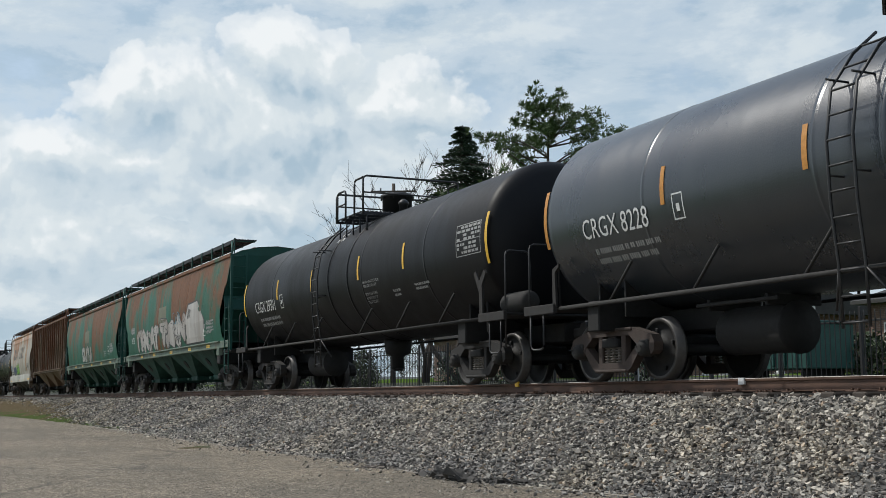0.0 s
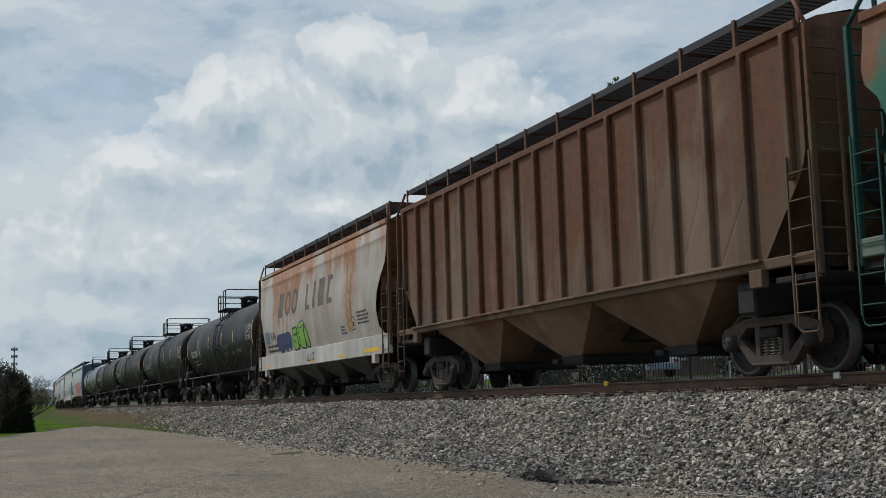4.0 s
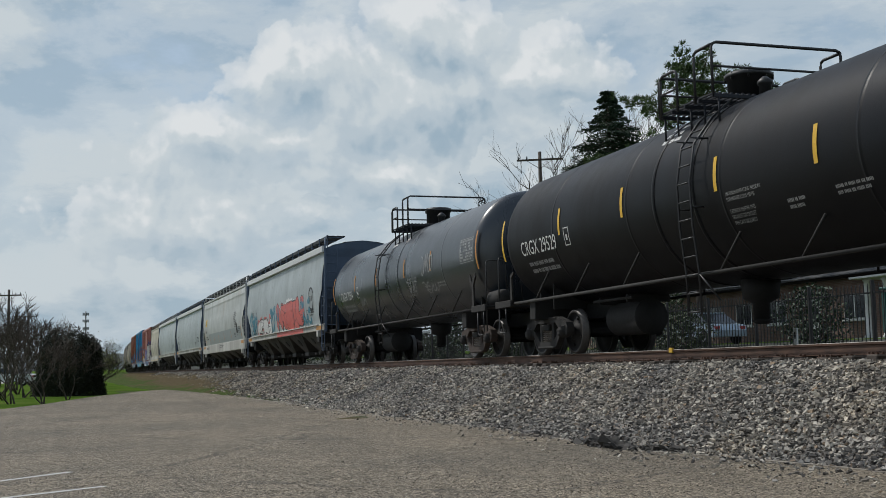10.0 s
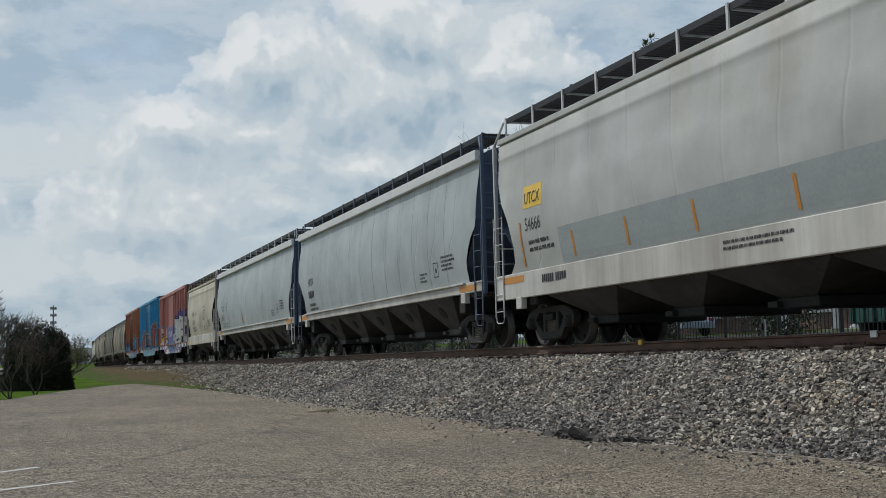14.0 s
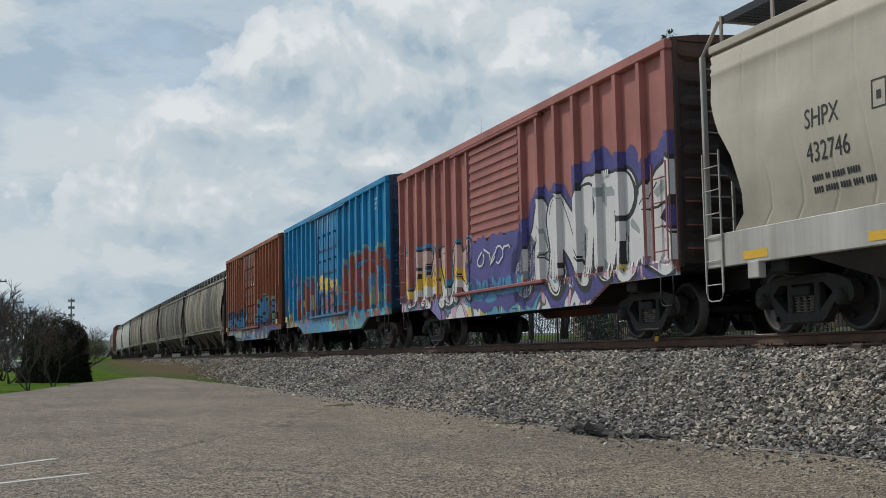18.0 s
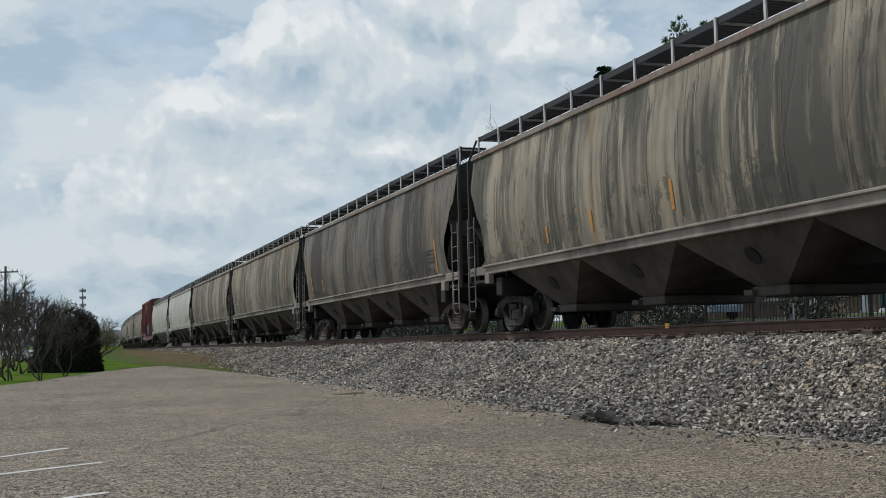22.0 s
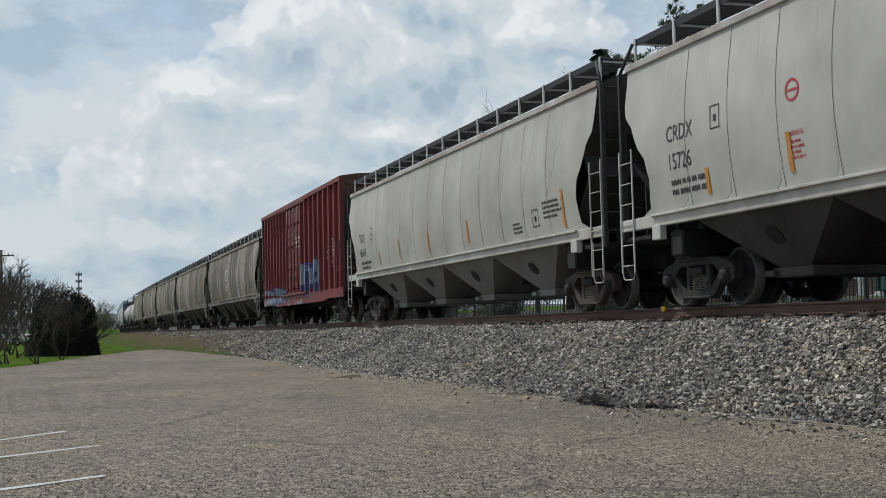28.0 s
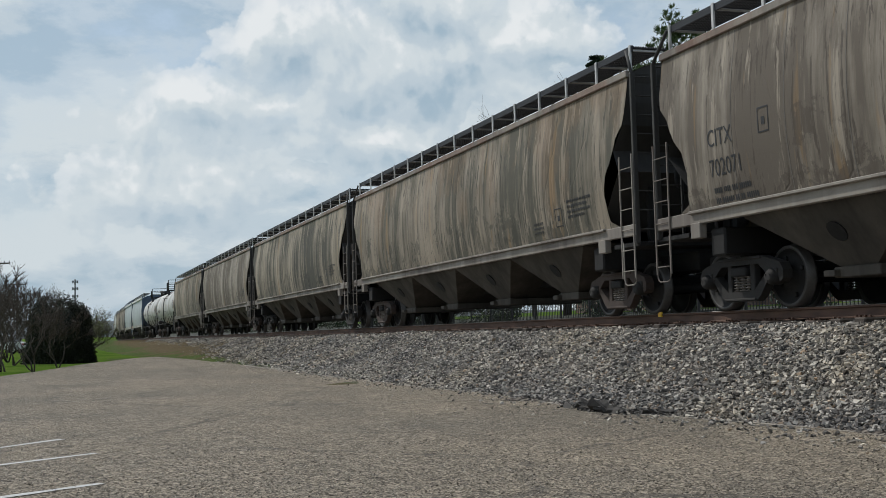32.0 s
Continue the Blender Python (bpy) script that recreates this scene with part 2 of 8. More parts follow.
class Shade:
    """Short calls for building node trees."""

    def __init__(self, name, rough=0.6, metal=0.0):
        self.m, self.nt, self.b = nodes(name)
        self.b.inputs["Roughness"].default_value, self.b.inputs["Metallic"].default_value = rough, metal
        self.co = self.nt.nodes.new("ShaderNodeTexCoord").outputs["Object"]

    def put(self, sock, v):
        if isinstance(v, (int, float)):
            sock.default_value = v
        elif isinstance(v, tuple):
            sock.default_value = (*v, 1) if len(sock.default_value) == 4 and len(v) == 3 else v
        else:
            self.nt.links.new(v, sock)

    def coords(self, scale=(1, 1, 1), loc=(0, 0, 0)):
        n = self.nt.nodes.new("ShaderNodeMapping")
        n.inputs["Scale"].default_value, n.inputs["Location"].default_value = scale, loc
        self.nt.links.new(self.co, n.inputs["Vector"])
        return n.outputs[0]

    def noise(self, scale, detail=4, stretch=(1, 1, 1), loc=(0, 0, 0), rough=0.55, colour=False, dist=0.0):
        n = self.nt.nodes.new("ShaderNodeTexNoise")
        n.inputs["Scale"].default_value, n.inputs["Detail"].default_value = scale, detail
        n.inputs["Roughness"].default_value, n.inputs["Distortion"].default_value = rough, dist
        self.put(n.inputs["Vector"], self.coords(stretch, loc))
        return n.outputs["Color" if colour else "Fac"]

    def cells(self, scale, stretch=(1, 1, 1), feature="F1", vec=None, loc=(0, 0, 0)):
        n = self.nt.nodes.new("ShaderNodeTexVoronoi")
        n.feature = feature
        n.inputs["Scale"].default_value = scale
        self.put(n.inputs["Vector"], vec if vec is not None else self.coords(stretch, loc))
        return n

    def ramp(self, fac, stops, step=False):
        n = self.nt.nodes.new("ShaderNodeValToRGB")
        n.color_ramp.interpolation = "CONSTANT" if step else "LINEAR"
        el = n.color_ramp.elements
        while len(el) < len(stops):
            el.new(0.5)
        for e, (p, c) in zip(el, stops):
            e.position = p
            e.color = (c, c, c, 1) if isinstance(c, (int, float)) else (*c, 1)
        self.put(n.inputs[0], fac)
        return n.outputs[0]

    def mix(self, fac, a, b, mode="MIX"):
        n = self.nt.nodes.new("ShaderNodeMix")
        n.data_type, n.blend_type = "RGBA", mode
        self.put(n.inputs[0], fac)
        self.put(n.inputs[6], a)
        self.put(n.inputs[7], b)
        return n.outputs[2]

    def math(self, op, a, b=0.0, c=0.0, clamp=False):
        n = self.nt.nodes.new("ShaderNodeMath")
        n.operation, n.use_clamp = op, clamp
        for i, s in enumerate((a, b, c)):
            self.put(n.inputs[i], s)
        return n.outputs[0]

    def axis(self, i):
        n = self.nt.nodes.new("ShaderNodeSeparateXYZ")
        self.put(n.inputs[0], self.co)
        return n.outputs[i]

    def island(self):
        return self.nt.nodes.new("ShaderNodeNewGeometry").outputs["Random Per Island"]

    def random(self):
        return self.nt.nodes.new("ShaderNodeObjectInfo").outputs["Random"]

    def bump(self, height, strength=0.3, dist=0.01):
        n = self.nt.nodes.new("ShaderNodeBump")
        n.inputs["Strength"].default_value, n.inputs["Distance"].default_value = strength, dist
        self.put(n.inputs["Height"], height)
        self.nt.links.new(n.outputs[0], self.b.inputs["Normal"])
        return self

    def done(self, colour, rough=None):
        self.put(self.b.inputs["Base Color"], colour)
        if rough is not None:
            self.put(self.b.inputs["Roughness"], rough)
        return self.m


def plain(name, colour, rough=0.6, metal=0.0, vary=0.25, scale=6.0):
    """Paint or metal with two scales of uneven tone."""
    s = Shade(name, rough, metal)
    dark = tuple(c * (1 - vary) for c in colour)
    lite = tuple(min(1, c * (1 + vary * 0.5)) for c in colour)
    f = s.mix(0.5, s.noise(scale, 5), s.noise(scale * 9, 3))
    s.bump(s.noise(scale * 12, 3), 0.15, 0.004)
    return s.done(s.ramp(f, [(0.3, dark), (0.7, lite)]), s.math("MULTIPLY_ADD", s.noise(scale * 2), 0.25, rough - 0.12))


def weathered(name, paint, streak=0.5, rust=0.0, grime=(0.10, 0.09, 0.08), rough=0.6, rust_at=0.55, seed=0.0, streak_scale=2.2, rust_col=(0.22, 0.085, 0.04)):
    """Painted car sides: faded patches, grime that runs down in streaks, rust that spreads from above and from seams."""
    s = Shade(name, rough)
    s.b.inputs["Specular IOR Level"].default_value = 0.25
    fade = s.ramp(s.noise(0.9, 5, loc=(seed, 0, 0)), [(0.3, tuple(c * 0.8 for c in paint)), (0.7, tuple(min(1, c * 1.1) for c in paint))])
    run = s.noise(streak_scale, 6, (1.0, 1.0, 0.07), (seed, 3, seed), 0.62)
    run2 = s.noise(streak_scale * 5, 4, (1.0, 1.0, 0.04), (seed, 9, seed), 0.6)
    coarse = s.noise(0.8, 4, (1.0, 1.0, 0.05), (seed, 6, seed), 0.5)
    blot = s.noise(1.1, 6, (1, 1, 0.6), (seed, 5, 1), 0.6)
    f = s.math("MULTIPLY", s.ramp(s.math("MULTIPLY_ADD", run2, 0.15, s.math("MULTIPLY_ADD", coarse, 0.49, s.math("MULTIPLY", s.math("ADD", run, s.math("MULTIPLY", blot, 0.5)), 0.36))), [(0.52, 0.0), (0.64, 1.0)] if streak > 0.8 else [(0.50, 0.0), (0.70, 1.0)]), streak)
    col = s.mix(f, fade, grime)
    if streak > 0.8:
        # narrow hard-edged runs, pale washed runs, and a crust of grime that has broken away low down
        thin = s.noise(streak_scale * 4.2, 5, (1.0, 1.0, 0.025), (seed, 12, seed), 0.7)
        col = s.mix(s.ramp(thin, [(0.56, 0.0), (0.60, 0.75)]), col, tuple(c * 0.7 for c in grime))
        wash = s.noise(streak_scale * 1.7, 6, (1.0, 1.0, 0.05), (seed + 7, 1, seed), 0.7)
        col = s.mix(s.ramp(wash, [(0.58, 0.0), (0.63, 0.55)]), col, tuple(min(1, c * 1.25) for c in paint))
        ochre = s.noise(streak_scale * 0.9, 4, (1.0, 1.0, 0.05), (seed + 15, 4, seed), 0.6)
        col = s.mix(s.ramp(ochre, [(0.60, 0.0), (0.66, 0.5)]), col, (0.30, 0.19, 0.085))
        crust = s.math("ADD", s.noise(0.75, 8, (1, 1, 1.2), (seed, 2, 6), 0.68), s.math("MULTIPLY", s.math("SUBTRACT", 2.35, s.axis(2)), 0.10))
        col = s.mix(s.ramp(crust, [(0.575, 0.0), (0.595, 0.6)]), col, tuple(c * 0.8 for c in grime))
    if rust > 0:
        r = s.math("ADD", s.noise(0.55, 7, (1, 1, 0.75), (seed + 4, 2, 0), 0.62), s.math("MULTIPLY", s.math("SUBTRACT", s.axis(2), 2.9), 0.09))
        r = s.math("ADD", r, s.math("MULTIPLY", s.math("SUBTRACT", s.noise(1.5, 3, (1, 1, 0.06), (seed, 8, 2), 0.5), 0.5), 0.55))
        m = s.math("MULTIPLY", s.ramp(r, [(rust_at - 0.05, 0.0), (rust_at + 0.07, 1.0)]), rust)
        tone = s.ramp(s.noise(7, 5), [(0.3, tuple(c * 0.78 for c in rust_col)), (0.7, tuple(c * 1.25 for c in rust_col))])
        col = s.mix(m, col, tone)
    s.bump(s.mix(0.5, s.noise(1.3, 3), s.noise(40, 3)), 0.12, 0.03)
    return s.done(col, s.math("MULTIPLY_ADD", f, 0.25, rough - 0.1))


def sprayed(name, paint, top, palette, bold=1.3, seed=0.0, line=0.05, streak=0.25, rust=0.2, wave=0.8, rust_col=(0.2, 0.08, 0.04), veil=1.0):
    """A box car's side: old paint above, layers of sprayed colour below a wavy height."""
    s = Shade(name, 0.5)
    s.b.inputs["Specular IOR Level"].default_value = 0.2
    base = s.ramp(s.noise(1.0, 5, loc=(seed, 0, 0)), [(0.3, tuple(c * 0.75 for c in paint)), (0.7, tuple(min(1, c * 1.12) for c in paint))])
    run = s.noise(2.5, 6, (1, 1, 0.06), (seed, 3, 0), 0.6)
    base = s.mix(s.math("MULTIPLY", s.ramp(run, [(0.5, 0.0), (0.72, 1.0)]), streak), base, (0.07, 0.06, 0.055))
    r = s.math("MULTIPLY", s.ramp(s.noise(0.9, 7, (1, 1, 0.5), (seed, 7, 0), 0.65), [(0.57, 0.0), (0.64, 1.0)]), rust)
    base = s.mix(r, base, rust_col)
    # looping sprayed shapes: bands between the contours of a swirling field, each with an outline
    n = len(palette)
    swirl = s.noise(bold * 0.95, 1.0, (1.0, 0.0, 0.50), (seed, 0, seed), 0.5, dist=0.9)
    lev = s.math("MULTIPLY", swirl, 7.0)
    fr = s.math("FRACT", lev)
    dice = s.nt.nodes.new("ShaderNodeTexWhiteNoise")
    dice.noise_dimensions = "1D"
    s.put(dice.inputs["W"], s.math("ADD", s.math("FLOOR", lev), s.math("ADD", s.math("FLOOR", s.math("MULTIPLY", s.axis(0), 0.9)), seed * 3.7)))
    fill = s.ramp(dice.outputs["Value"], [(i / n, c) for i, c in enumerate(palette)], step=True)
    mean = tuple(sum(c[i] for c in palette) / n for i in range(3))
    fill = s.mix(s.math("MULTIPLY", s.noise(3.0, 4, loc=(seed, 0, 2)), 0.25), fill, mean)
    fill = s.mix(s.math("MULTIPLY", fr, 0.06), fill, tuple(min(0.7, c * 1.8) for c in mean))
    if veil < 1.0:
        fill = s.mix(s.ramp(s.noise(0.55, 3, (1, 0, 0.6), (seed, 5, 1)), [(veil - 0.06, 1.0), (veil + 0.06, 0.0)]), fill, base)
    away = s.math("ABSOLUTE", s.math("SUBTRACT", fr, 0.5))
    fill = s.mix(s.math("MULTIPLY", s.ramp(away, [(0.5 - line * 2.2, 0.0), (0.5 - line * 1.5, 1.0)]), 0.85), fill, (0.02, 0.02, 0.03))
    glint = s.math("MULTIPLY", s.ramp(away, [(0.02, 1.0), (0.07, 0.0)]), s.ramp(s.noise(1.6, 2, loc=(seed, 4, 4)), [(0.55, 0.0), (0.62, 0.45)]))
    fill = s.mix(glint, fill, (0.62, 0.62, 0.60))
    lump = s.math("ADD", s.noise(0.8, 3, (1, 0, 0), (seed, 2, 0)), s.math("MULTIPLY", s.noise(2.4, 2, (1, 0, 0), (seed, 8, 0)), 0.35))
    lim = s.math("MULTIPLY_ADD", lump, -wave * 2, top + wave * 1.35)
    rise = s.math("SUBTRACT", lim, s.axis(2))
    m = s.ramp(s.math("MULTIPLY_ADD", rise, 8.0, 0.5), [(0.3, 0.0), (0.6, 1.0)])
    fog = s.math("MULTIPLY", s.ramp(s.math("MULTIPLY_ADD", rise, 1.6, 0.5), [(0.0, 0.0), (0.5, 1.0)]), s.ramp(s.noise(1.3, 3, loc=(seed, 6, 3)), [(0.45, 0.0), (0.6, 0.7)]))
    base = s.mix(fog, base, palette[1]) if veil >= 1.0 else base
    near = s.ramp(s.math("MULTIPLY_ADD", s.axis(1), -4.0, -5.2), [(0.4, 0.0), (0.6, 1.0)])
    col = s.mix(s.math("MULTIPLY", m, near), base, fill)
    s.bump(s.mix(0.5, s.noise(1.0, 3), s.noise(45, 3)), 0.12, 0.03)
    return s.done(col, 0.5)


BLACK_TANK = weathered("black tank paint", (0.0085, 0.009, 0.011), 0.5, 0, (0.015, 0.0138, 0.0125), 0.5, seed=2)
BLACK_TANK2 = weathered("glossier black tank paint", (0.020, 0.026, 0.034), 0.4, 0, (0.045, 0.050, 0.054), 0.36, seed=11)
for m in (BLACK_TANK, BLACK_TANK2):
    m.node_tree.nodes["Principled BSDF"].inputs["Specular IOR Level"].default_value = 0.14 if m is BLACK_TANK else 0.8
WHITE_TANK = weathered("white tank paint", (0.62, 0.62, 0.60), 0.5, 0.2, (0.2, 0.18, 0.15), 0.5, seed=5)
UNDER = plain("black underframe", (0.008, 0.0075, 0.007), 0.8, 0.0, 0.5)
CASTING = plain("dusty cast steel", (0.024, 0.022, 0.020), 0.85, 0.0, 0.5, 9)
RUSTY_CAST = plain("rusty cast steel", (0.060, 0.043, 0.035), 0.85, 0.0, 0.5, 9)
CASTINGS = (CASTING, RUSTY_CAST)
TREAD = plain("worn wheel steel", (0.075, 0.069, 0.064), 0.5, 0.4, 0.4, 12)
WHEEL_PLATE = plain("oily dark wheel plate", (0.010, 0.009, 0.0085), 0.75, 0.0, 0.5, 9)
RAILING = plain("black railing paint", (0.02, 0.02, 0.021), 0.5, 0.0, 0.3)
GREY_RAIL = plain("galvanised bar", (0.56, 0.56, 0.55), 0.5, 0.3, 0.3)
YELLOW = plain("yellow reflective tape", (0.75, 0.45, 0.03), 0.45, 0.0, 0.2, 20)
ORANGE = plain("orange reflective tape", (0.55, 0.24, 0.04), 0.5, 0.0, 0.35, 20)
STENCIL_W = plain("white stencil paint", (0.70, 0.70, 0.68), 0.6, 0.0, 0.25, 14)
STENCIL_G = plain("worn white stencil paint", (0.36, 0.36, 0.35), 0.7, 0.0, 0.5, 14)
STENCIL_K = plain("black stencil paint", (0.025, 0.025, 0.027), 0.6, 0.0, 0.3, 14)
SPRING = plain("dusty spring steel", (0.17, 0.15, 0.13), 0.7, 0.2, 0.4, 9)
DARK_GRATE = plain("dark walkway grating", (0.016, 0.018, 0.024), 0.6, 0.2, 0.4)


# ---------------- lettering and painted marks ----------------
@functools.lru_cache(maxsize=None)
def letters(text, height):
    """Outline of a line of text as flat triangles: vertices in x and y, and faces."""
    cu = bpy.data.curves.new("lettering", "FONT")
    cu.body, cu.size, cu.resolution_u = text, height * 1.38, 3
    ob = bpy.data.objects.new("lettering", cu)
    scene.collection.objects.link(ob)
    me = bpy.data.meshes.new_from_object(ob.evaluated_get(bpy.context.evaluated_depsgraph_get()))
    vs = [(v.co.x, v.co.y) for v in me.vertices]
    fs = [tuple(p.vertices) for p in me.polygons]
    bpy.data.objects.remove(ob)
    bpy.data.meshes.remove(me)
    bpy.data.curves.remove(cu)
    return vs, fs


def flat_side(y):
    return lambda z: y


def write(parent, text, x, z, height, surface, material, name="lettering", lift=0.006, tight=0.82):
    """Letters on the side towards -Y; x is where the line begins."""
    vs, fs = letters(text, height)
    g = Geo().add([(x + a * tight, surface(z + b) - lift, z + b) for a, b in vs], fs)
    return part(name, g, material, parent)


def patch(geo, x0, x1, z0, z1, surface, lift=0.005, lean=0.0, n=0):
    """A painted or taped rectangle that follows the side."""
    n = n or max(1, int((z1 - z0) / 0.12))
    vs = []
    for i in range(n + 1):
        z = z0 + (z1 - z0) * i / n
        y = surface(z) - lift
        d = lean * (z - z0)
        vs += [(x0 + d, y, z), (x1 + d, y, z)]
    return geo.add(vs, [(2 * i, 2 * i + 1, 2 * i + 3, 2 * i + 2) for i in range(n)])


def write_mid(parent, text, x, z, height, surface, material, lift=0.006, tight=0.82):
    """Letters set evenly about x."""
    vs, fs = letters(text, height)
    mid = (min(a for a, b in vs) + max(a for a, b in vs)) / 2
    g = Geo().add([(x + (a - mid) * tight, surface(z + b) - lift, z + b) for a, b in vs], fs)
    return part("lettering", g, material, parent)


def word_bars(parent, x, z, width, rows, height, surface, material, seed=1, name="stencil_block", lift=0.006):
    """Rows of small lettering that cannot be read, as bars."""
    rnd = random.Random(seed)
    g = Geo()
    for r in range(rows):
        a = x
        top = z - r * height * 1.8
        end = x + width * rnd.uniform(0.7, 1.0)
        while a < end:
            for k in range(rnd.randint(2, 6)):
                w = height * rnd.uniform(.34, .52)
                lo = top - height * rnd.choice((1.0, 1.0, .9))
                patch(g, a, a + w, lo, top, surface, lift, n=1)
                a += w + height * .17
            a += height * 0.45
    ob = part(name, g, material, parent)
    ob["kind"] = "stuff"
    return ob


def strips(parent, xs, half, z0, z1, surface, material, lift=0.009, name="reflective_tape"):
    """Short strips of tape or paint, each a part of its own."""
    for x in xs:
        part(name, patch(Geo(), x - half, x + half, z0, z1, surface, lift), material, parent)


def framed_mark(parent, x, z, w, h, surface, material, name="plate_mark", filled=False):
    g = Geo()
    t = 0.02
    if filled:
        patch(g, x, x + w, z, z + h, surface)
    else:
        for a, b, c, d in ((x, x + w, z, z + t), (x, x + w, z + h - t, z + h), (x, x + t, z + t, z + h - t), (x + w - t, x + w, z + t, z + h - t), (x + w * .35, x + w * .65, z + h * .3, z + h * .6)):
            patch(g, a, b, c, d, surface)
    return part(name, g, material, parent)


def blob(cx, cz, rx, rz, rnd, n=22, rough=0.18, lean=0.0, power=1.0):
    ph = [rnd.uniform(0, 6.28) for _ in range(4)]
    sq = lambda v: math.copysign(abs(v) ** power, v)
    pts = []
    for i in range(n):
        a = 2 * math.pi * i / n
        r = 1 + rough * (math.sin(2 * a + ph[0]) + 0.7 * math.sin(3 * a + ph[1]) + 0.5 * math.sin(5 * a + ph[2]))
        z = rz * r * sq(math.sin(a))
        pts.append((cx + rx * r * sq(math.cos(a)) + lean * z, cz + z))
    return pts


# chunky sprayed forms in a unit cell, each a few bent strokes
FORMS = (
    ([(.1, 0), (.1, .8), (.35, 1), (.65, 1), (.9, .8), (.9, 0)],),
    ([(.1, 1), (.1, .25), (.35, 0), (.65, 0), (.9, .25), (.9, 1)],),
    ([(.15, .1), (.1, .5), (.2, .95), (.8, .95), (.9, .5), (.85, .05), (.15, .1)],),
    ([(.1, 0), (.15, 1), (.85, .1), (.9, 1)],),
    ([(.9, .95), (.2, .9), (.15, .55), (.85, .45), (.85, .05), (.1, .05)],),
    ([(.05, 0), (.45, 1), (.95, 0)], [(.25, .35), (.7, .35)]),
    ([(.15, 0), (.15, 1)], [(.9, 1), (.2, .5), (.95, 0)]),
    ([(.5, 0), (.5, 1)], [(.1, .95), (.9, .9)]),
)


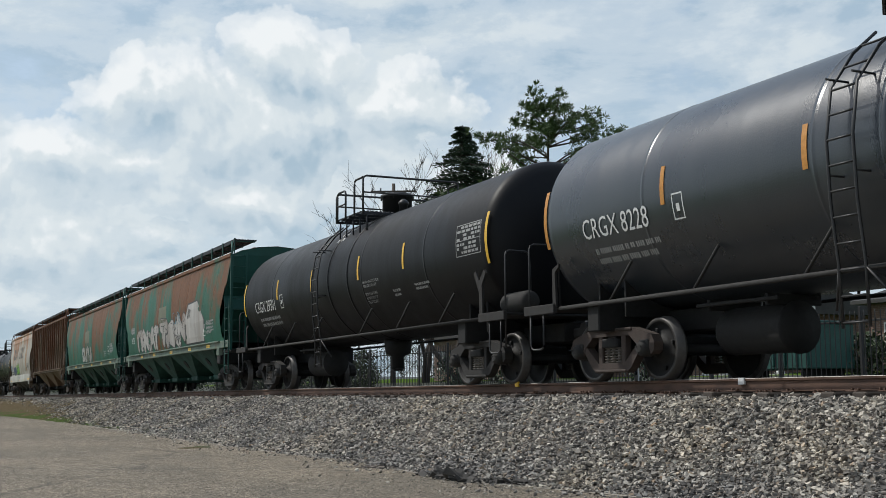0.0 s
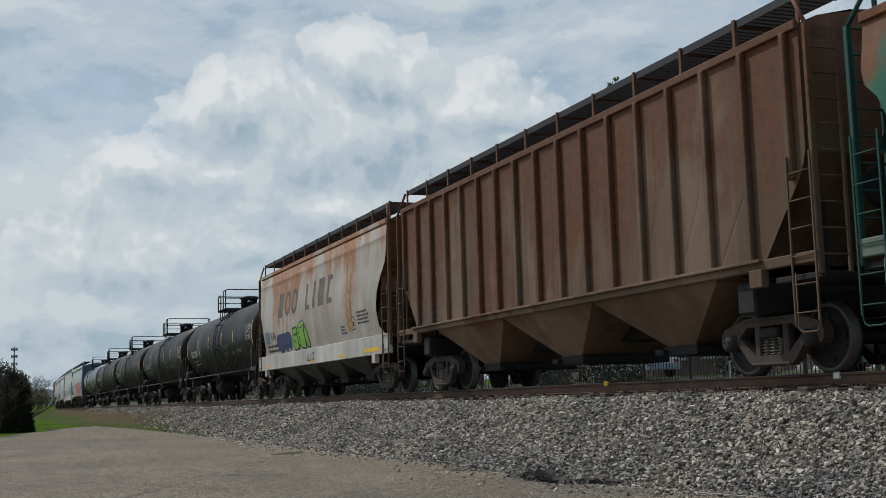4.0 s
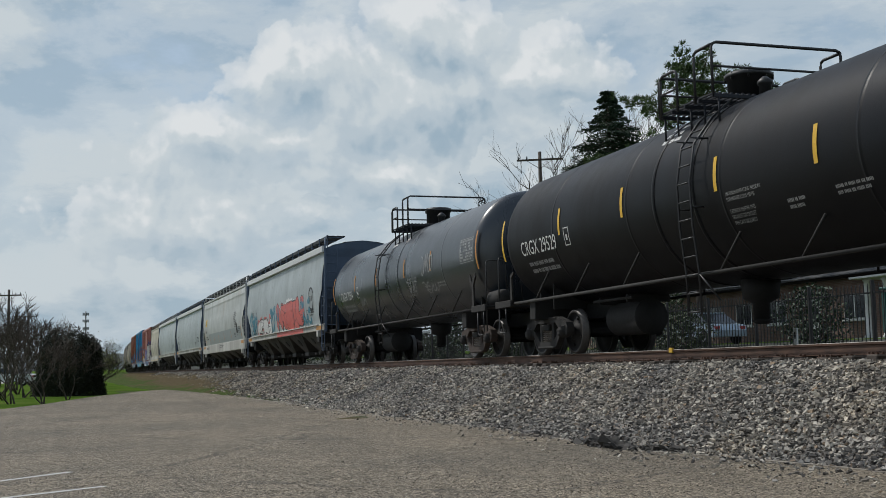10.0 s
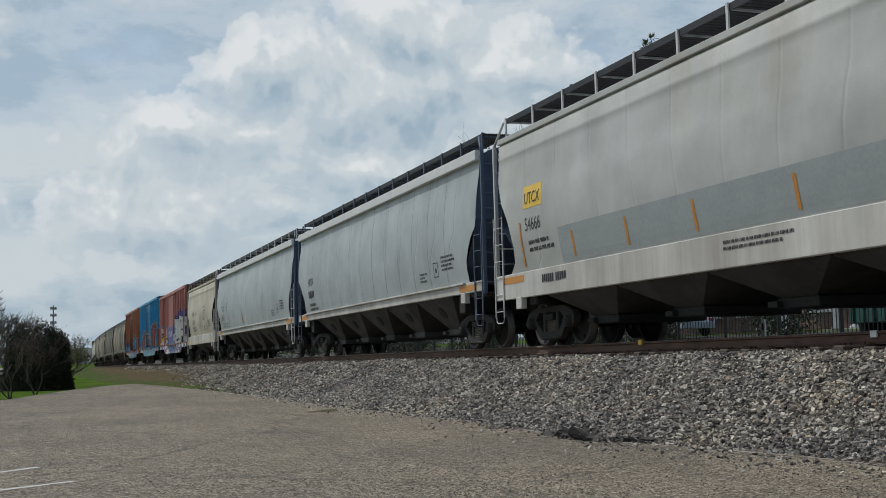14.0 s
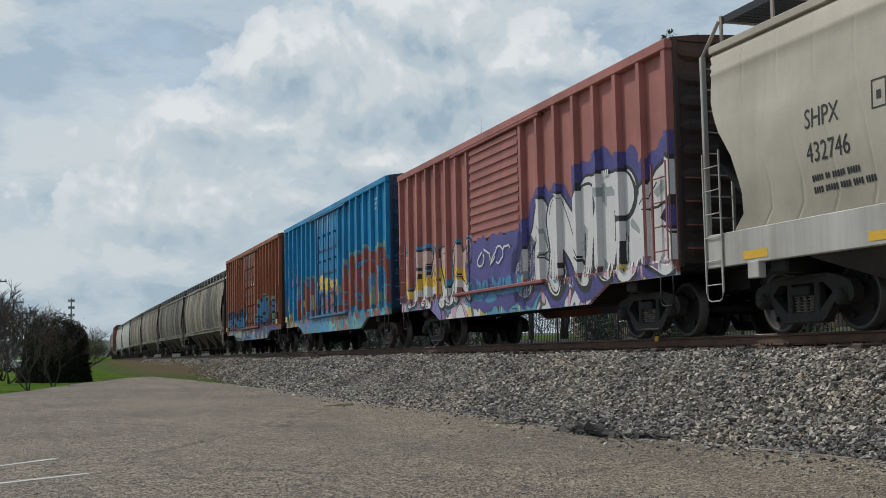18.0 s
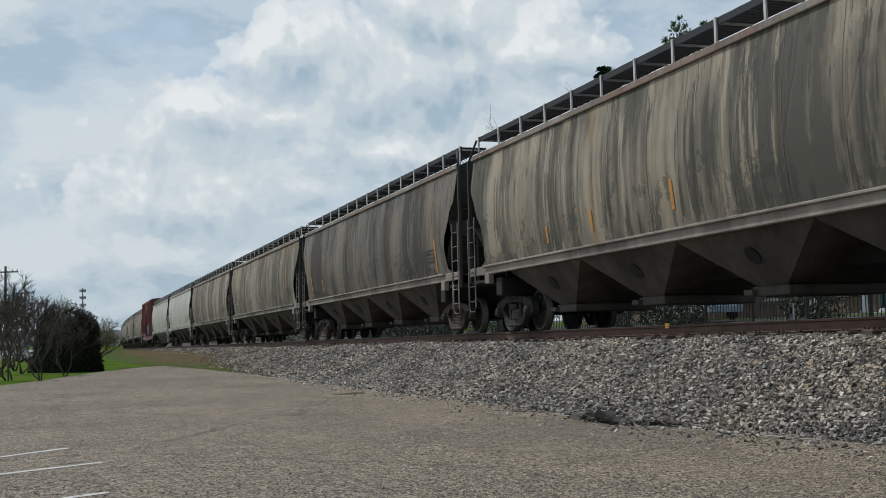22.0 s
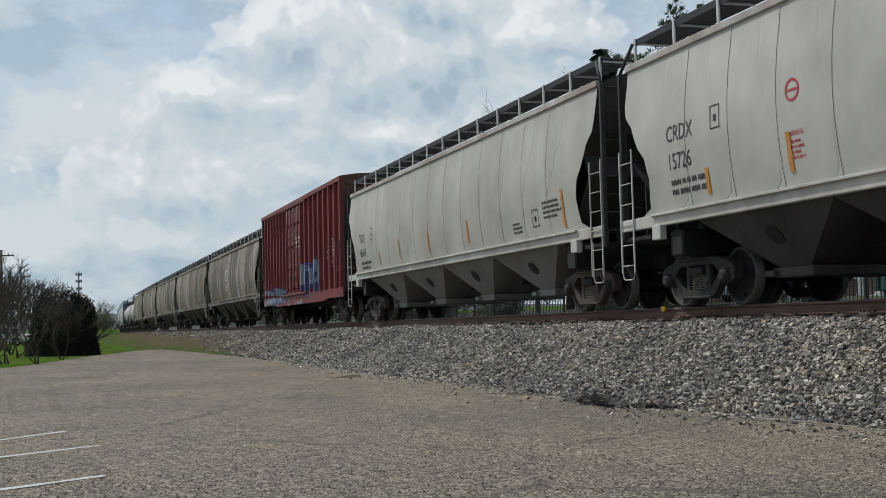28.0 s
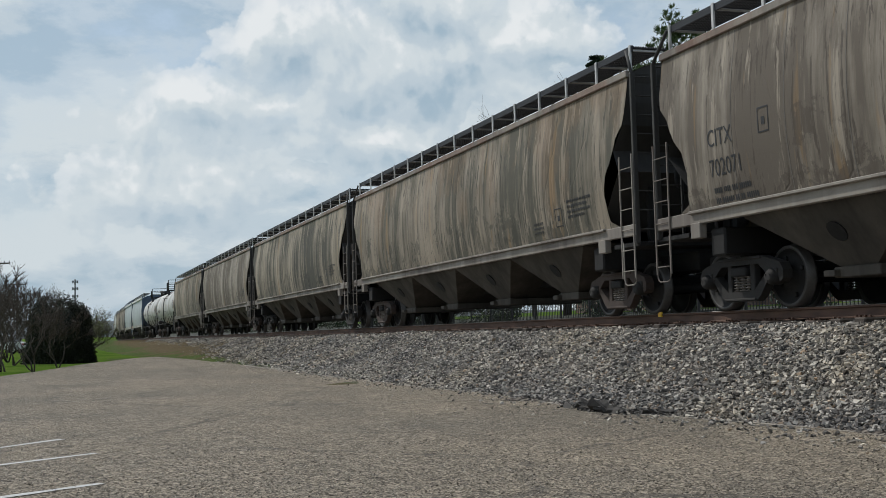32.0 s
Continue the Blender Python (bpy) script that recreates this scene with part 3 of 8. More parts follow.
def graffiti(parent, x0, x1, z0, z1, count, fill, outline, surface, seed=1, halo=None, shine=None, weight=.5, rim=.04, mist=.12, cell=.017, across=None):
    """Sprayed lettering that nobody can read: stout strokes with an outline, a fill in bands and a cloud behind.
    fill: a material, or (share of the height, material) from below; surface: depth of the side at z, or at x and z."""
    rnd = random.Random(seed)
    fills = fill if isinstance(fill, tuple) else ((0.0, fill),)
    w = (x1 - x0) / count
    t = weight * w * .26
    forms = []
    for i in range(count):
        lean, drop = rnd.uniform(-.15, .2), rnd.uniform(-.08, .08) * (z1 - z0)
        segs = []
        for line in FORMS[rnd.randrange(len(FORMS))]:
            pts = []
            for u, v in line:
                v = min(1, max(0, v + rnd.uniform(-.06, .06)))
                zz = z0 + t + (z1 - z0 - 2 * t) * v + drop * v
                pts.append((x0 + w * (i - .10 + 1.20 * (u + rnd.uniform(-.05, .05))) + lean * w * (v - .5), zz))
            segs += list(zip(pts, pts[1:]))
        forms.append(segs)
    reach = t + mist * 1.6
    nx, nz = int((x1 - x0 + 2 * reach) / cell), int((z1 - z0 + 2 * reach) / .014)
    xs = x0 - reach + cell * (np.arange(nx) + .5)
    zs = z0 - reach + .014 * (np.arange(nz) + .5)
    X, Z = np.meshgrid(xs, zs, indexing="ij")
    wob = .035 * np.sin(X * 5.1 + seed) * np.sin(Z * 6.3 + 2 * seed) + .014 * np.sin(X * 13 + Z * 9 + seed)
    f = (Z - z0) / (z1 - z0) + 3 * wob
    mats = [None, halo, outline] + [mt for lo, mt in fills]
    ink, cloud, dist = np.zeros(X.shape, int), np.full(X.shape, 9.0), np.full(X.shape, 9.0)
    for j in rnd.sample(range(count), count):
        d0, d1 = np.full(X.shape, 9.0), np.full(X.shape, 9.0)
        for (ax, az), (bx, bz) in forms[j]:
            dx, dz = bx - ax, bz - az
            n = dx * dx + dz * dz + 1e-9
            for out, ox, oz in ((d0, 0, 0), (d1, -.05, .035)):
                k = np.clip(((X + ox - ax) * dx + (Z + oz - az) * dz) / n, 0, 1)
                np.minimum(out, np.hypot(X + ox - ax - k * dx, Z + oz - az - k * dz), out=out)
        body = t * (1 + .22 * np.sin(Z * 3.1 + j * 1.7 + seed) + 1.5 * wob)
        ink[(d0 < body + rim) | (d1 < body + rim)] = 2
        for q, (lo, mt) in enumerate(fills):
            ink[(d0 < body) & (f >= lo - (9 if lo == 0 else 0))] = 3 + q
        # cuts of the outline's colour inside the stroke
        ink[(d0 < body) & (np.abs(d0 - body * .45 * (1 + np.sin(X * 2.3 + j))) < rim * .3) & (np.sin(Z * 4 + X * 3 + j) > .2)] = 2
        np.minimum(cloud, d0, out=cloud)
        dist = np.where(d0 < body, d0, dist)
    cls = ink
    if halo:
        cls[(ink == 0) & (cloud < t + rim + mist + 2.2 * wob)] = 1
    if shine:
        mats.append(shine)
        cls[(dist < t * .22) & (ink > 2) & (np.sin(X * 3.5 + Z * 4 + seed) > .45)] = len(mats) - 1
    depth = surface if across else (lambda x, z: surface(z))
    floor_at = across or (lambda x: -9.0)
    for c in range(1, len(mats)):
        if mats[c] is None or not (cls == c).any():
            continue
        g = Geo()
        for i in range(nx):
            hit = np.flatnonzero(np.diff(np.concatenate(([0], (cls[i] == c).astype(int), [0]))))
            for a, b in zip(hit[::2], hit[1::2]):
                za, zb = max(floor_at(xs[i]), zs[0] + .014 * (a - .5)), zs[0] + .014 * (b - .5)
                if zb <= za:
                    continue
                n = max(1, int((zb - za) / .14))
                for k in range(n):
                    z2, z3 = za + (zb - za) * k / n, za + (zb - za) * (k + 1) / n
                    y2, y3 = depth(xs[i], z2) - .005, depth(xs[i], z3) - .005
                    g.add([(xs[i] - cell / 2, y2, z2), (xs[i] + cell / 2, y2, z2), (xs[i] + cell / 2, y3, z3), (xs[i] - cell / 2, y3, z3)], [(0, 1, 2, 3)])
                    if across:
                        # round the flank of a rib
                        xe, yn = xs[i] + cell / 2, depth(xs[i] + cell, z2) - .005
                        if yn - y2 > .05:
                            g.add([(xe, y2, z2), (xe + .032, yn, z2), (xe + .032, yn, z3), (xe, y3, z3)], [(0, 1, 2, 3)])
        part("spray_cloud" if c == 1 else ("graffiti_outline" if c == 2 else "graffiti_fill"), g, mats[c], parent)["kind"] = "stuff"


def scrawl(parent, x, z, w, h, surface, material, seed=3, r=0.018, name="scrawl", lift=0.012):
    """A thin sprayed tag, a looping line."""
    rnd = random.Random(seed)
    g = Geo()
    n = 5
    for k in range(n):
        cx, pts = x + w * (k + 0.5) / n, []
        a0, tw = rnd.uniform(0, 6.28), rnd.choice((-1, 1)) * rnd.uniform(3.0, 6.5)
        for i in range(9):
            a = a0 + tw * i / 8
            px, pz = cx + math.cos(a) * w / n * rnd.uniform(0.45, 0.7), z + h * (0.5 + 0.5 * math.sin(a * 0.8 + k) * rnd.uniform(0.7, 1))
            pts.append((px, pz))
        for (ax, az), (bx, bz) in zip(pts, pts[1:]):
            d = Vector((bx - ax, bz - az))
            if d.length < 1e-4:
                continue
            q = Vector((-d.y, d.x)).normalized() * r
            vs = [(ax + q.x, az + q.y), (ax - q.x, az - q.y), (bx - q.x, bz - q.y), (bx + q.x, bz + q.y)]
            g.add([(u, surface(v) - lift, v) for u, v in vs], [(0, 1, 2, 3)])
    ob = part(name, g, material, parent)
    ob["kind"] = "stuff"
    return ob


# ---------------- running gear ----------------
def make_wheelset():
    g = Geo()
    for s in (-1, 1):
        prof = [(0.70, 0.09), (0.70, 0.16), (0.735, 0.20), (0.735, 0.39), (0.70, 0.41), (0.69, 0.482), (0.722, 0.482), (0.735, 0.459), (0.835, 0.4555), (0.838, 0.40), (0.80, 0.385), (0.775, 0.30), (0.79, 0.17), (0.86, 0.15), (0.86, 0.09)]
        g.lathe([(s * a, r) for a, r in prof], axis="y", n=36)
        # lightening marks cast in the plate
        for k in range(4):
            a = k * math.pi / 2 + 0.3
            g.box(0.29 * math.cos(a) - 0.03, 0.29 * math.cos(a) + 0.03, s * 0.80 - 0.02, s * 0.80 + 0.02, 0.29 * math.sin(a) - 0.03, 0.29 * math.sin(a) + 0.03)
    g.lathe([(-1.0, 0.075), (1.0, 0.075)], axis="y", n=14)
    me = g.mesh("wheelset")
    me.materials.append(WHEEL_PLATE)
    me.materials.append(TREAD)
    for p in me.polygons:
        r = math.hypot(p.center.x, p.center.z)
        if len(p.vertices) == 4 and r > 0.425:
            p.material_index = 1
    return me


def make_side_frame():
    g = Geo()
    y0, y1 = -1.10, -0.94
    top = [(-1.12, .43), (-1.13, .55), (-1.06, .66), (-.92, .70), (-.55, .79), (.55, .79), (.92, .70), (1.06, .66), (1.13, .55), (1.12, .43), (1.04, .37), (.99, .50), (.80, .50), (.77, .40), (.70, .52), (.5, .67), (-.5, .67), (-.70, .52), (-.77, .40), (-.80, .50), (-.99, .50), (-1.04, .37)]
    g.plate(top[::-1], y0, y1)
    low = [(-.80, .50), (-.70, .54), (-.36, .27), (.36, .27), (.70, .54), (.80, .50), (.52, .19), (.40, .12), (-.40, .12), (-.52, .19)]
    g.plate(low[::-1], y0 + .01, y1 - .01)
    for s in (-1, 1):
        g.box(s * .31 - .06, s * .31 + .06, y0 + .02, y1 - .02, .24, .70, .015)
    g.box(-.58, .58, y0 - .02, y0 + .03, .745, .785, .01)
    g.box(-.42, .42, y0 - .02, y0 + .03, .13, .17, .01)
    return g.mesh("side_frame")


def make_spring_nest():
    g = Geo()
    for x in (-.15, 0, .15):
        prof = []
        for i in range(6):
            z = .272 + i * .042
            prof += [(z, .034), (z + .006, .058), (z + .013, .068), (z + .020, .058), (z + .026, .034)]
        g.lathe(prof, (x, -1.03, 0), "z", 10)
    return g.mesh("spring_nest")


def make_bolster():
    g = Geo()
    g.box(-.21, .21, -1.13, 1.13, .50, .64, .02)
    g.box(-.23, .23, -.75, .75, .42, .72, .04)
    for s in (-1, 1):
        g.box(s * .50 - .05, s * .50 + .05, -.75, .75, .38, .47, .01)
        g.box(s * .42 - .03, s * .42 + .03, -.80, -.68, .25, .50, .01)
    return g.mesh("bolster")


def make_bearing_cap():
    g = Geo()
    g.lathe([(-1.20, .03), (-1.20, .075), (-1.175, .10), (-1.15, .115), (-1.0, .12), (-.98, .12)], axis="y", n=18)
    g.box(-.12, .12, -1.12, -.96, .02, .13, .012)
    for k in range(3):
        a = k * 2.094 + .5
        g.lathe([(-1.215, .014), (-1.19, .014)], (0.06 * math.cos(a), 0, 0.06 * math.sin(a)), "y", 6)
    return g.mesh("bearing_cap")


def make_coupler():
    g = Geo()
    g.box(-.10, .55, -.09, .09, .78, .96, .03)
    g.plate([(-.10, .72), (.05, .70), (.05, 1.03), (-.10, 1.03), (-.16, .95), (-.16, .78)], -.16, .17)
    g.rod([(.35, -.25, .72), (.12, -.28, .45), (-.02, -.26, .42)], .028, 6)
    return g.mesh("coupler")


WHEELSET, SIDE_FRAME, SPRINGS, BOLSTER, CAP, COUPLER = make_wheelset(), make_side_frame(), make_spring_nest(), make_bolster(), make_bearing_cap(), make_coupler()
for me, mt in ((SPRINGS, SPRING), (BOLSTER, UNDER), (CAP, CASTING), (COUPLER, CASTING)):
    me.materials.append(mt)
SIDE_FRAME_B = SIDE_FRAME.copy()
SIDE_FRAME.materials.append(CASTING)
SIDE_FRAME_B.materials.append(RUSTY_CAST)
TURN = Matrix.Rotation(math.pi, 4, "Z")
WHEELS = []         # wheelset, its car's index, its place along the car


def truck(car, x, frame_mesh):
    tr = part("truck", BOLSTER, None, car, "", Matrix.Translation((x, 0, 0)))
    for turn in (Matrix.Identity(4), TURN):
        part("side_frame", frame_mesh, None, tr, "", turn)
        part("spring_nest", SPRINGS, None, tr, "", turn)
        for s in (-1, 1):
            part("bearing_cap", CAP, None, tr, "", Matrix.Translation((s * .8825, 0, .457)) @ turn)
    for s in (-1, 1):
        w = part("wheelset", WHEELSET, None, tr, "", Matrix.Translation((s * .8825, 0, .457)))
        w["s"] = x + s * .8825
    return tr


def running_gear(car, length, overhang, rusty=False):
    fm = SIDE_FRAME_B if rusty else SIDE_FRAME
    for s in (-1, 1):
        truck(car, s * (length / 2 - overhang), fm)
        part("coupler", COUPLER, None, car, "", Matrix.Translation((s * (length / 2 - 0.02), 0, 0)) @ (TURN if s > 0 else Matrix.Identity(4)))


def ladder(geo, x0, x1, y, z0, z1, step=0.36, r=0.016, stile=True):
    if stile:
        for x in (x0, x1):
            geo.box(x - r * 1.3, x + r * 1.3, y - r, y + r, z0, z1, .004)
    n = max(2, int(round((z1 - z0) / step)))
    for i in range(n):
        z = z0 + (z1 - z0) * (i + 0.35) / n
        geo.rod([(x0, y, z), (x1, y, z)], r * 0.8, 6)
    return geo


def hoop(geo, pts, r=0.018):
    """A bent handrail: corners rounded a little."""
    pts = [Vector(p) for p in pts]
    out = [pts[0]]
    for a, b, c in zip(pts, pts[1:], pts[2:]):
        k = min(0.09, (a - b).length * 0.4, (c - b).length * 0.4)
        d, e = (a - b).normalized() * k, (c - b).normalized() * k
        out += [b + d, b + (d + e) * 0.3, b + e]
    out.append(pts[-1])
    return geo.rod(out, r, 6)


# ---------------- tank car ----------------
def tank_car(label, length, number, paint, tape, seed, white=False, name="tank_car", marks=(), gloss=False, lx=.8):
    car = thing(name, label, "tank car", "freight train")
    R, zc = 1.50, 2.58
    half = length / 2 - 0.66
    head = 0.50
    g = Geo()
    prof = []
    for i in range(9):
        a = math.pi / 2 * i / 8
        prof.append((-half + head - head * math.cos(a), max(0.02, R * math.sin(a))))
    prof.append((-half + head + .08, R))
    for x in (-half * .62, -half * .2, half * .2, half * .62):
        prof += [(x - .10, R), (x - .06, R), (x - .02, R), (x - .012, R + .004), (x + .012, R + .004), (x + .02, R), (x + .06, R), (x + .10, R)]
    prof += [(-a, r) for a, r in prof[9::-1]]
    g.lathe(prof, (0, 0, zc), "x", 64)
    part("tank", g, paint, car)

    def side(z):
        return -math.sqrt(max(0.01, R * R - (z - zc) ** 2))
    # insulation jacket's centre band under the manway
    g = Geo()
    for x in (-.55, .75):
        g.lathe([(x - .05, R + .002), (x - .04, R + .014), (x + .04, R + .014), (x + .05, R + .002)], (0, 0, zc), "x", 48)
    part("band", g, paint, car)
    # stub sills, saddles and end platforms
    for s in (-1, 1):
        g = Geo()
        a, b = sorted((s * (length / 2 - .45), s * (half - 3.3)))
        g.box(a, b, -.28, .28, .72, 1.06, .02)
        sill = part("stub_sill", g, UNDER, car)
        c = s * (length / 2 - 2.25)
        part("bolster_beam", Geo().box(c - .16, c + .16, -1.40, 1.40, .74, 1.2, .02), UNDER, sill)
        for d in (-.35, .35):
            part("saddle", Geo().box(c + d - .02, c + d + .02, -1.05, 1.05, .95, 1.6, .006), UNDER, sill)
        a, b = sorted((s * (length / 2 - .35), s * (half - .65)))
        pl = part("end_platform", Geo().box(a, b, -1.50, 1.50, 1.16, 1.20, .008), UNDER, car)
        for y in (-1.5, 1.5):
            part("platform_edge", Geo().box(a, b, y - .035, y + .035, 1.08, 1.23, .008), CASTING, pl)
    # long side bar with struts up to the tank
    g = Geo()
    for y in (-1, 1):
        g.rod([(-half + .7, y * 1.44, 1.15), (half - .7, y * 1.44, 1.15)], .032, 8)
        for x in (-6.0, -4.0, -1.9, 1.4, 3.5, 5.6):
            g.rod([(x, y * 1.44, 1.15), (x + .33, y * 1.26, 1.73)], .022, 6)
    part("side_bar", g, CASTING, car)
    # ladder over the side, up to the platform
    g = Geo()
    x0, x1 = lx - .2, lx + .2
    pts = [(0.5, -1.56), (1.2, -1.58), (1.9, -1.66), (2.6, -1.68), (3.2, -1.58), (3.65, -1.22), (3.95, -.85)]
    for x in (x0, x1):
        g.rod([(x, y, z) for z, y in pts], .02, 6)
    for i in range(12):
        z = .56 + i * .29
        y = next(b[1] + (a[1] - b[1]) * (b[0] - z) / (b[0] - a[0]) for a, b in zip(pts, pts[1:]) if a[0] <= z <= b[0])
        g.rod([(x0, y, z), (x1, y, z)], .014, 6)
    for x, d in ((x0, -.25), (x1, .3)):
        g.rod([(x, -1.58, 1.15), (x + d, -1.40, .72)], .016, 6)
    for z in (2.2, 3.3):
        for x in (x0, x1):
            g.rod([(x, -1.65, z), (x, side(z), z)], .014, 6)
    part("side_ladder", g, RAILING, car)
    # small platform across the top with rails all round, and the manway
    zt = zc + R
    px0, px1, pw = -.70, 1.05, 1.22
    g = Geo()
    for y in (-.82, .82):
        for k in range(8):
            yy = y + (k - 3.5) * .105
            g.box(px0, px1, yy - .02, yy + .02, zt - .06, zt - .03, .004)
        for k in range(5):
            x = px0 + (px1 - px0) * k / 4
            g.box(x - .02, x + .02, y - .42, y + .42, zt - .12, zt - .06, .004)
            for e in (-.30, .30):
                g.rod([(x, y + e, zt - .1), (x, y + e, zc + math.sqrt(R * R - (y + e) ** 2))], .02, 6)
    part("platform", g, DARK_GRATE, car)["kind"] = "stuff"
    for x, top in ((px0, .60), (px1, .78)):
        g = Geo()
        hoop(g, [(x, -pw, zt - .12), (x, -pw, zt + top), (x, pw, zt + top), (x, pw, zt - .12)], .026)
        g.rod([(x, -pw, zt + top * .5), (x, pw, zt + top * .5)], .02, 6)
        part("handrail", g, RAILING, car)
    for y in (-pw, pw):
        g = Geo()
        hoop(g, [(px0 + .06, y, zt - .12), (px0 + .06, y, zt + .60), (px0 + .62, y, zt + .60), (px0 + .62, y, zt - .12)], .026)
        g.rod([(px0 + .06, y, zt + .28), (px0 + .62, y, zt + .28)], .018, 6)
        part("handrail", g, RAILING, car)
        g = Geo()
        hoop(g, [(px0 + 1.2, y, zt - .12), (px0 + 1.2, y, zt + .74), (px1, y, zt + .74)], .026)
        part("handrail", g, RAILING, car)
    g = Geo()
    g.lathe([(zt - .06, .36), (zt + .44, .36), (zt + .445, .41), (zt + .50, .41), (zt + .54, .36), (zt + .57, .08)], (.2, 0, 0), "z", 24)
    for k in range(8):
        a = k * math.pi / 4 + .2
        g.lathe([(zt + .40, .02), (zt + .53, .02)], (.2 + .39 * math.cos(a), .39 * math.sin(a), 0), "z", 6)
    part("manway", g, RAILING, car)
    for dx, dy in ((-.55, .25), (.62, -.1)):
        g = Geo()
        g.lathe([(zt - .05, .10), (zt + .18, .10), (zt + .20, .13), (zt + .25, .13), (zt + .33, .04)], (.2 + dx, dy, 0), "z", 12)
        part("valve", g, RAILING, car)
    # handrails at the ends, brake gear
    for s in (-1, 1):
        x = s * (length / 2 - .42)
        for y in (-1, 1):
            g = Geo()
            hoop(g, [(x, y * 1.46, .60), (x, y * 1.46, 2.28), (x - s * .06, y * .95, 2.28), (x - s * .06, y * .9, 1.2)], .018)
            part("end_railing", g, RAILING, car)
            g = Geo()
            hoop(g, [(x - s * .10, y * 1.50, 1.1), (x - s * .10, y * 1.50, .52), (x - s * .52, y * 1.50, .52), (x - s * .52, y * 1.50, 1.1)], .016)
            part("step_stirrup", g, RAILING, car)
    g = Geo()
    xb = half - .62
    g.plate([(xb - .05, 1.18), (xb + .07, 1.18), (xb + .05, 1.75), (xb + .20, 1.95), (xb + .14, 2.02), (xb - .05, 1.82), (xb - .20, 2.02), (xb - .26, 1.96), (xb - .06, 1.62)], -1.50, -1.46)
    xb = -half + .62
    g.plate([(xb - .05, 1.18), (xb + .05, 1.18), (xb + .03, 1.72), (xb + .14, 1.80), (xb + .14, 1.85), (xb - .05, 1.78)], -1.50, -1.46)
    part("placard_holder", g, CASTING, car)
    g = Geo()
    g.lathe([(half - .55, .05), (half - .53, .16), (half - .45, .19), (half + .25, .19), (half + .33, .16), (half + .35, .05)], (.1, -1.05, 1.40), "x", 18)
    part("air_reservoir", g, CASTING, car)
    g = Geo()
    g.lathe([(.45, .14), (.72, .14), (.80, .30), (1.12, .34)], (.25, 0, 0), "z", 16)
    g.lathe([(.38, .10), (.45, .18)], (.25, 0, 0), "z", 12)
    part("bottom_outlet", g, UNDER, car)
    g = Geo()
    g.lathe([(-.72, .05), (-.70, .28), (-.62, .33), (.62, .33), (.66, .35), (.70, .35), (.72, .05)], (-length / 2 + 4.75, -.25, .66), "x", 24)
    part("brake_cylinder", g, UNDER, car)
    g = Geo()
    g.box(-length / 2 + 3.9, -length / 2 + 5.6, -.75, -.70, 1.0, 1.05, .01)
    for x in (-.6, .6):
        g.box(-length / 2 + 4.75 + x - .03, -length / 2 + 4.75 + x + .03, -.72, .2, .95, 1.1, .01)
    part("brake_hanger", g, UNDER, car)
    # reflective tape
    strips(car, (-7.72, 7.72), .045, 2.12, 3.05, side, tape)
    strips(car, (-4.55, -1.75, 1.45, 4.0), .045, 2.38, 2.92, side, tape)
    ink = STENCIL_K if white else STENCIL_W
    if number:
        write(car, number, -6.65, 2.14, .31, side, ink, lift=.012, tight=.80)
        framed_mark(car, -4.35, 2.14, .24, .36, side, ink)
        word_bars(car, -6.45, 1.98, 1.7, 2, .08, side, STENCIL_G if not white else ink, seed)
    else:
        word_bars(car, -6.6, 2.45, 1.7, 1, .27, side, ink, seed)
    dim = STENCIL_G if not white else ink
    if white:
        word_bars(car, 1.75, 2.30, .62, 5, .05, side, dim, seed + 1)
    else:
        for k, text in enumerate(("MAXIMUM OPERATING PRESSURE", "FOR HEATER COILS 150 PSI", "", "EXTERIOR HEATER PIPES", "NO INLET OR OUTLET", "PIPE CAPS REQUIRED")):
            if text:
                write(car, text, 1.70, 2.27 - k * .088, .058, side, dim, "stencil_line", .010, .78)
    word_bars(car, half * .40, 2.02, .40, 2, .05, side, dim, seed + 2)
    word_bars(car, half * .54, 2.05, .75, 2, .045, side, dim, seed + 3)
    word_bars(car, -.75, 3.82, .55, 3, .07, side, STENCIL_W, seed + 4)
    g = Geo()
    rr = random.Random(seed)
    for x0, x1, z0, z1 in ((6.5, 7.5, 2.92, 2.935), (6.5, 7.5, 2.34, 2.355), (6.5, 6.515, 2.355, 2.92), (7.485, 7.5, 2.355, 2.92), (6.5, 7.5, 2.62, 2.632)):
        patch(g, x0, x1, z0, z1, side, .006)
    for r in range(7):
        z = 2.385 + r * .075 + (.02 if r > 2 else 0)
        x = 6.54
        while x < 7.40:
            w = rr.uniform(.04, .16)
            if rr.random() < .8:
                patch(g, x, min(x + w, 7.47), z, z + .048, side, .006)
            x += w + .035
    part("data_panel", g, dim, car)["kind"] = "stuff"
    for kind, x, z, w, h in marks:
        if kind == "tag":
            scrawl(car, x, z, w, h, side, STENCIL_G, seed + int(x * 10))
    running_gear(car, length, 2.25, seed % 3 == 0)
    return car


# ---------------- covered hopper ----------------
BRACKETS = {}
SEAM = plain("dirt in a weld seam", (0.15, 0.14, 0.125), 0.8, 0, 0.4, 5)

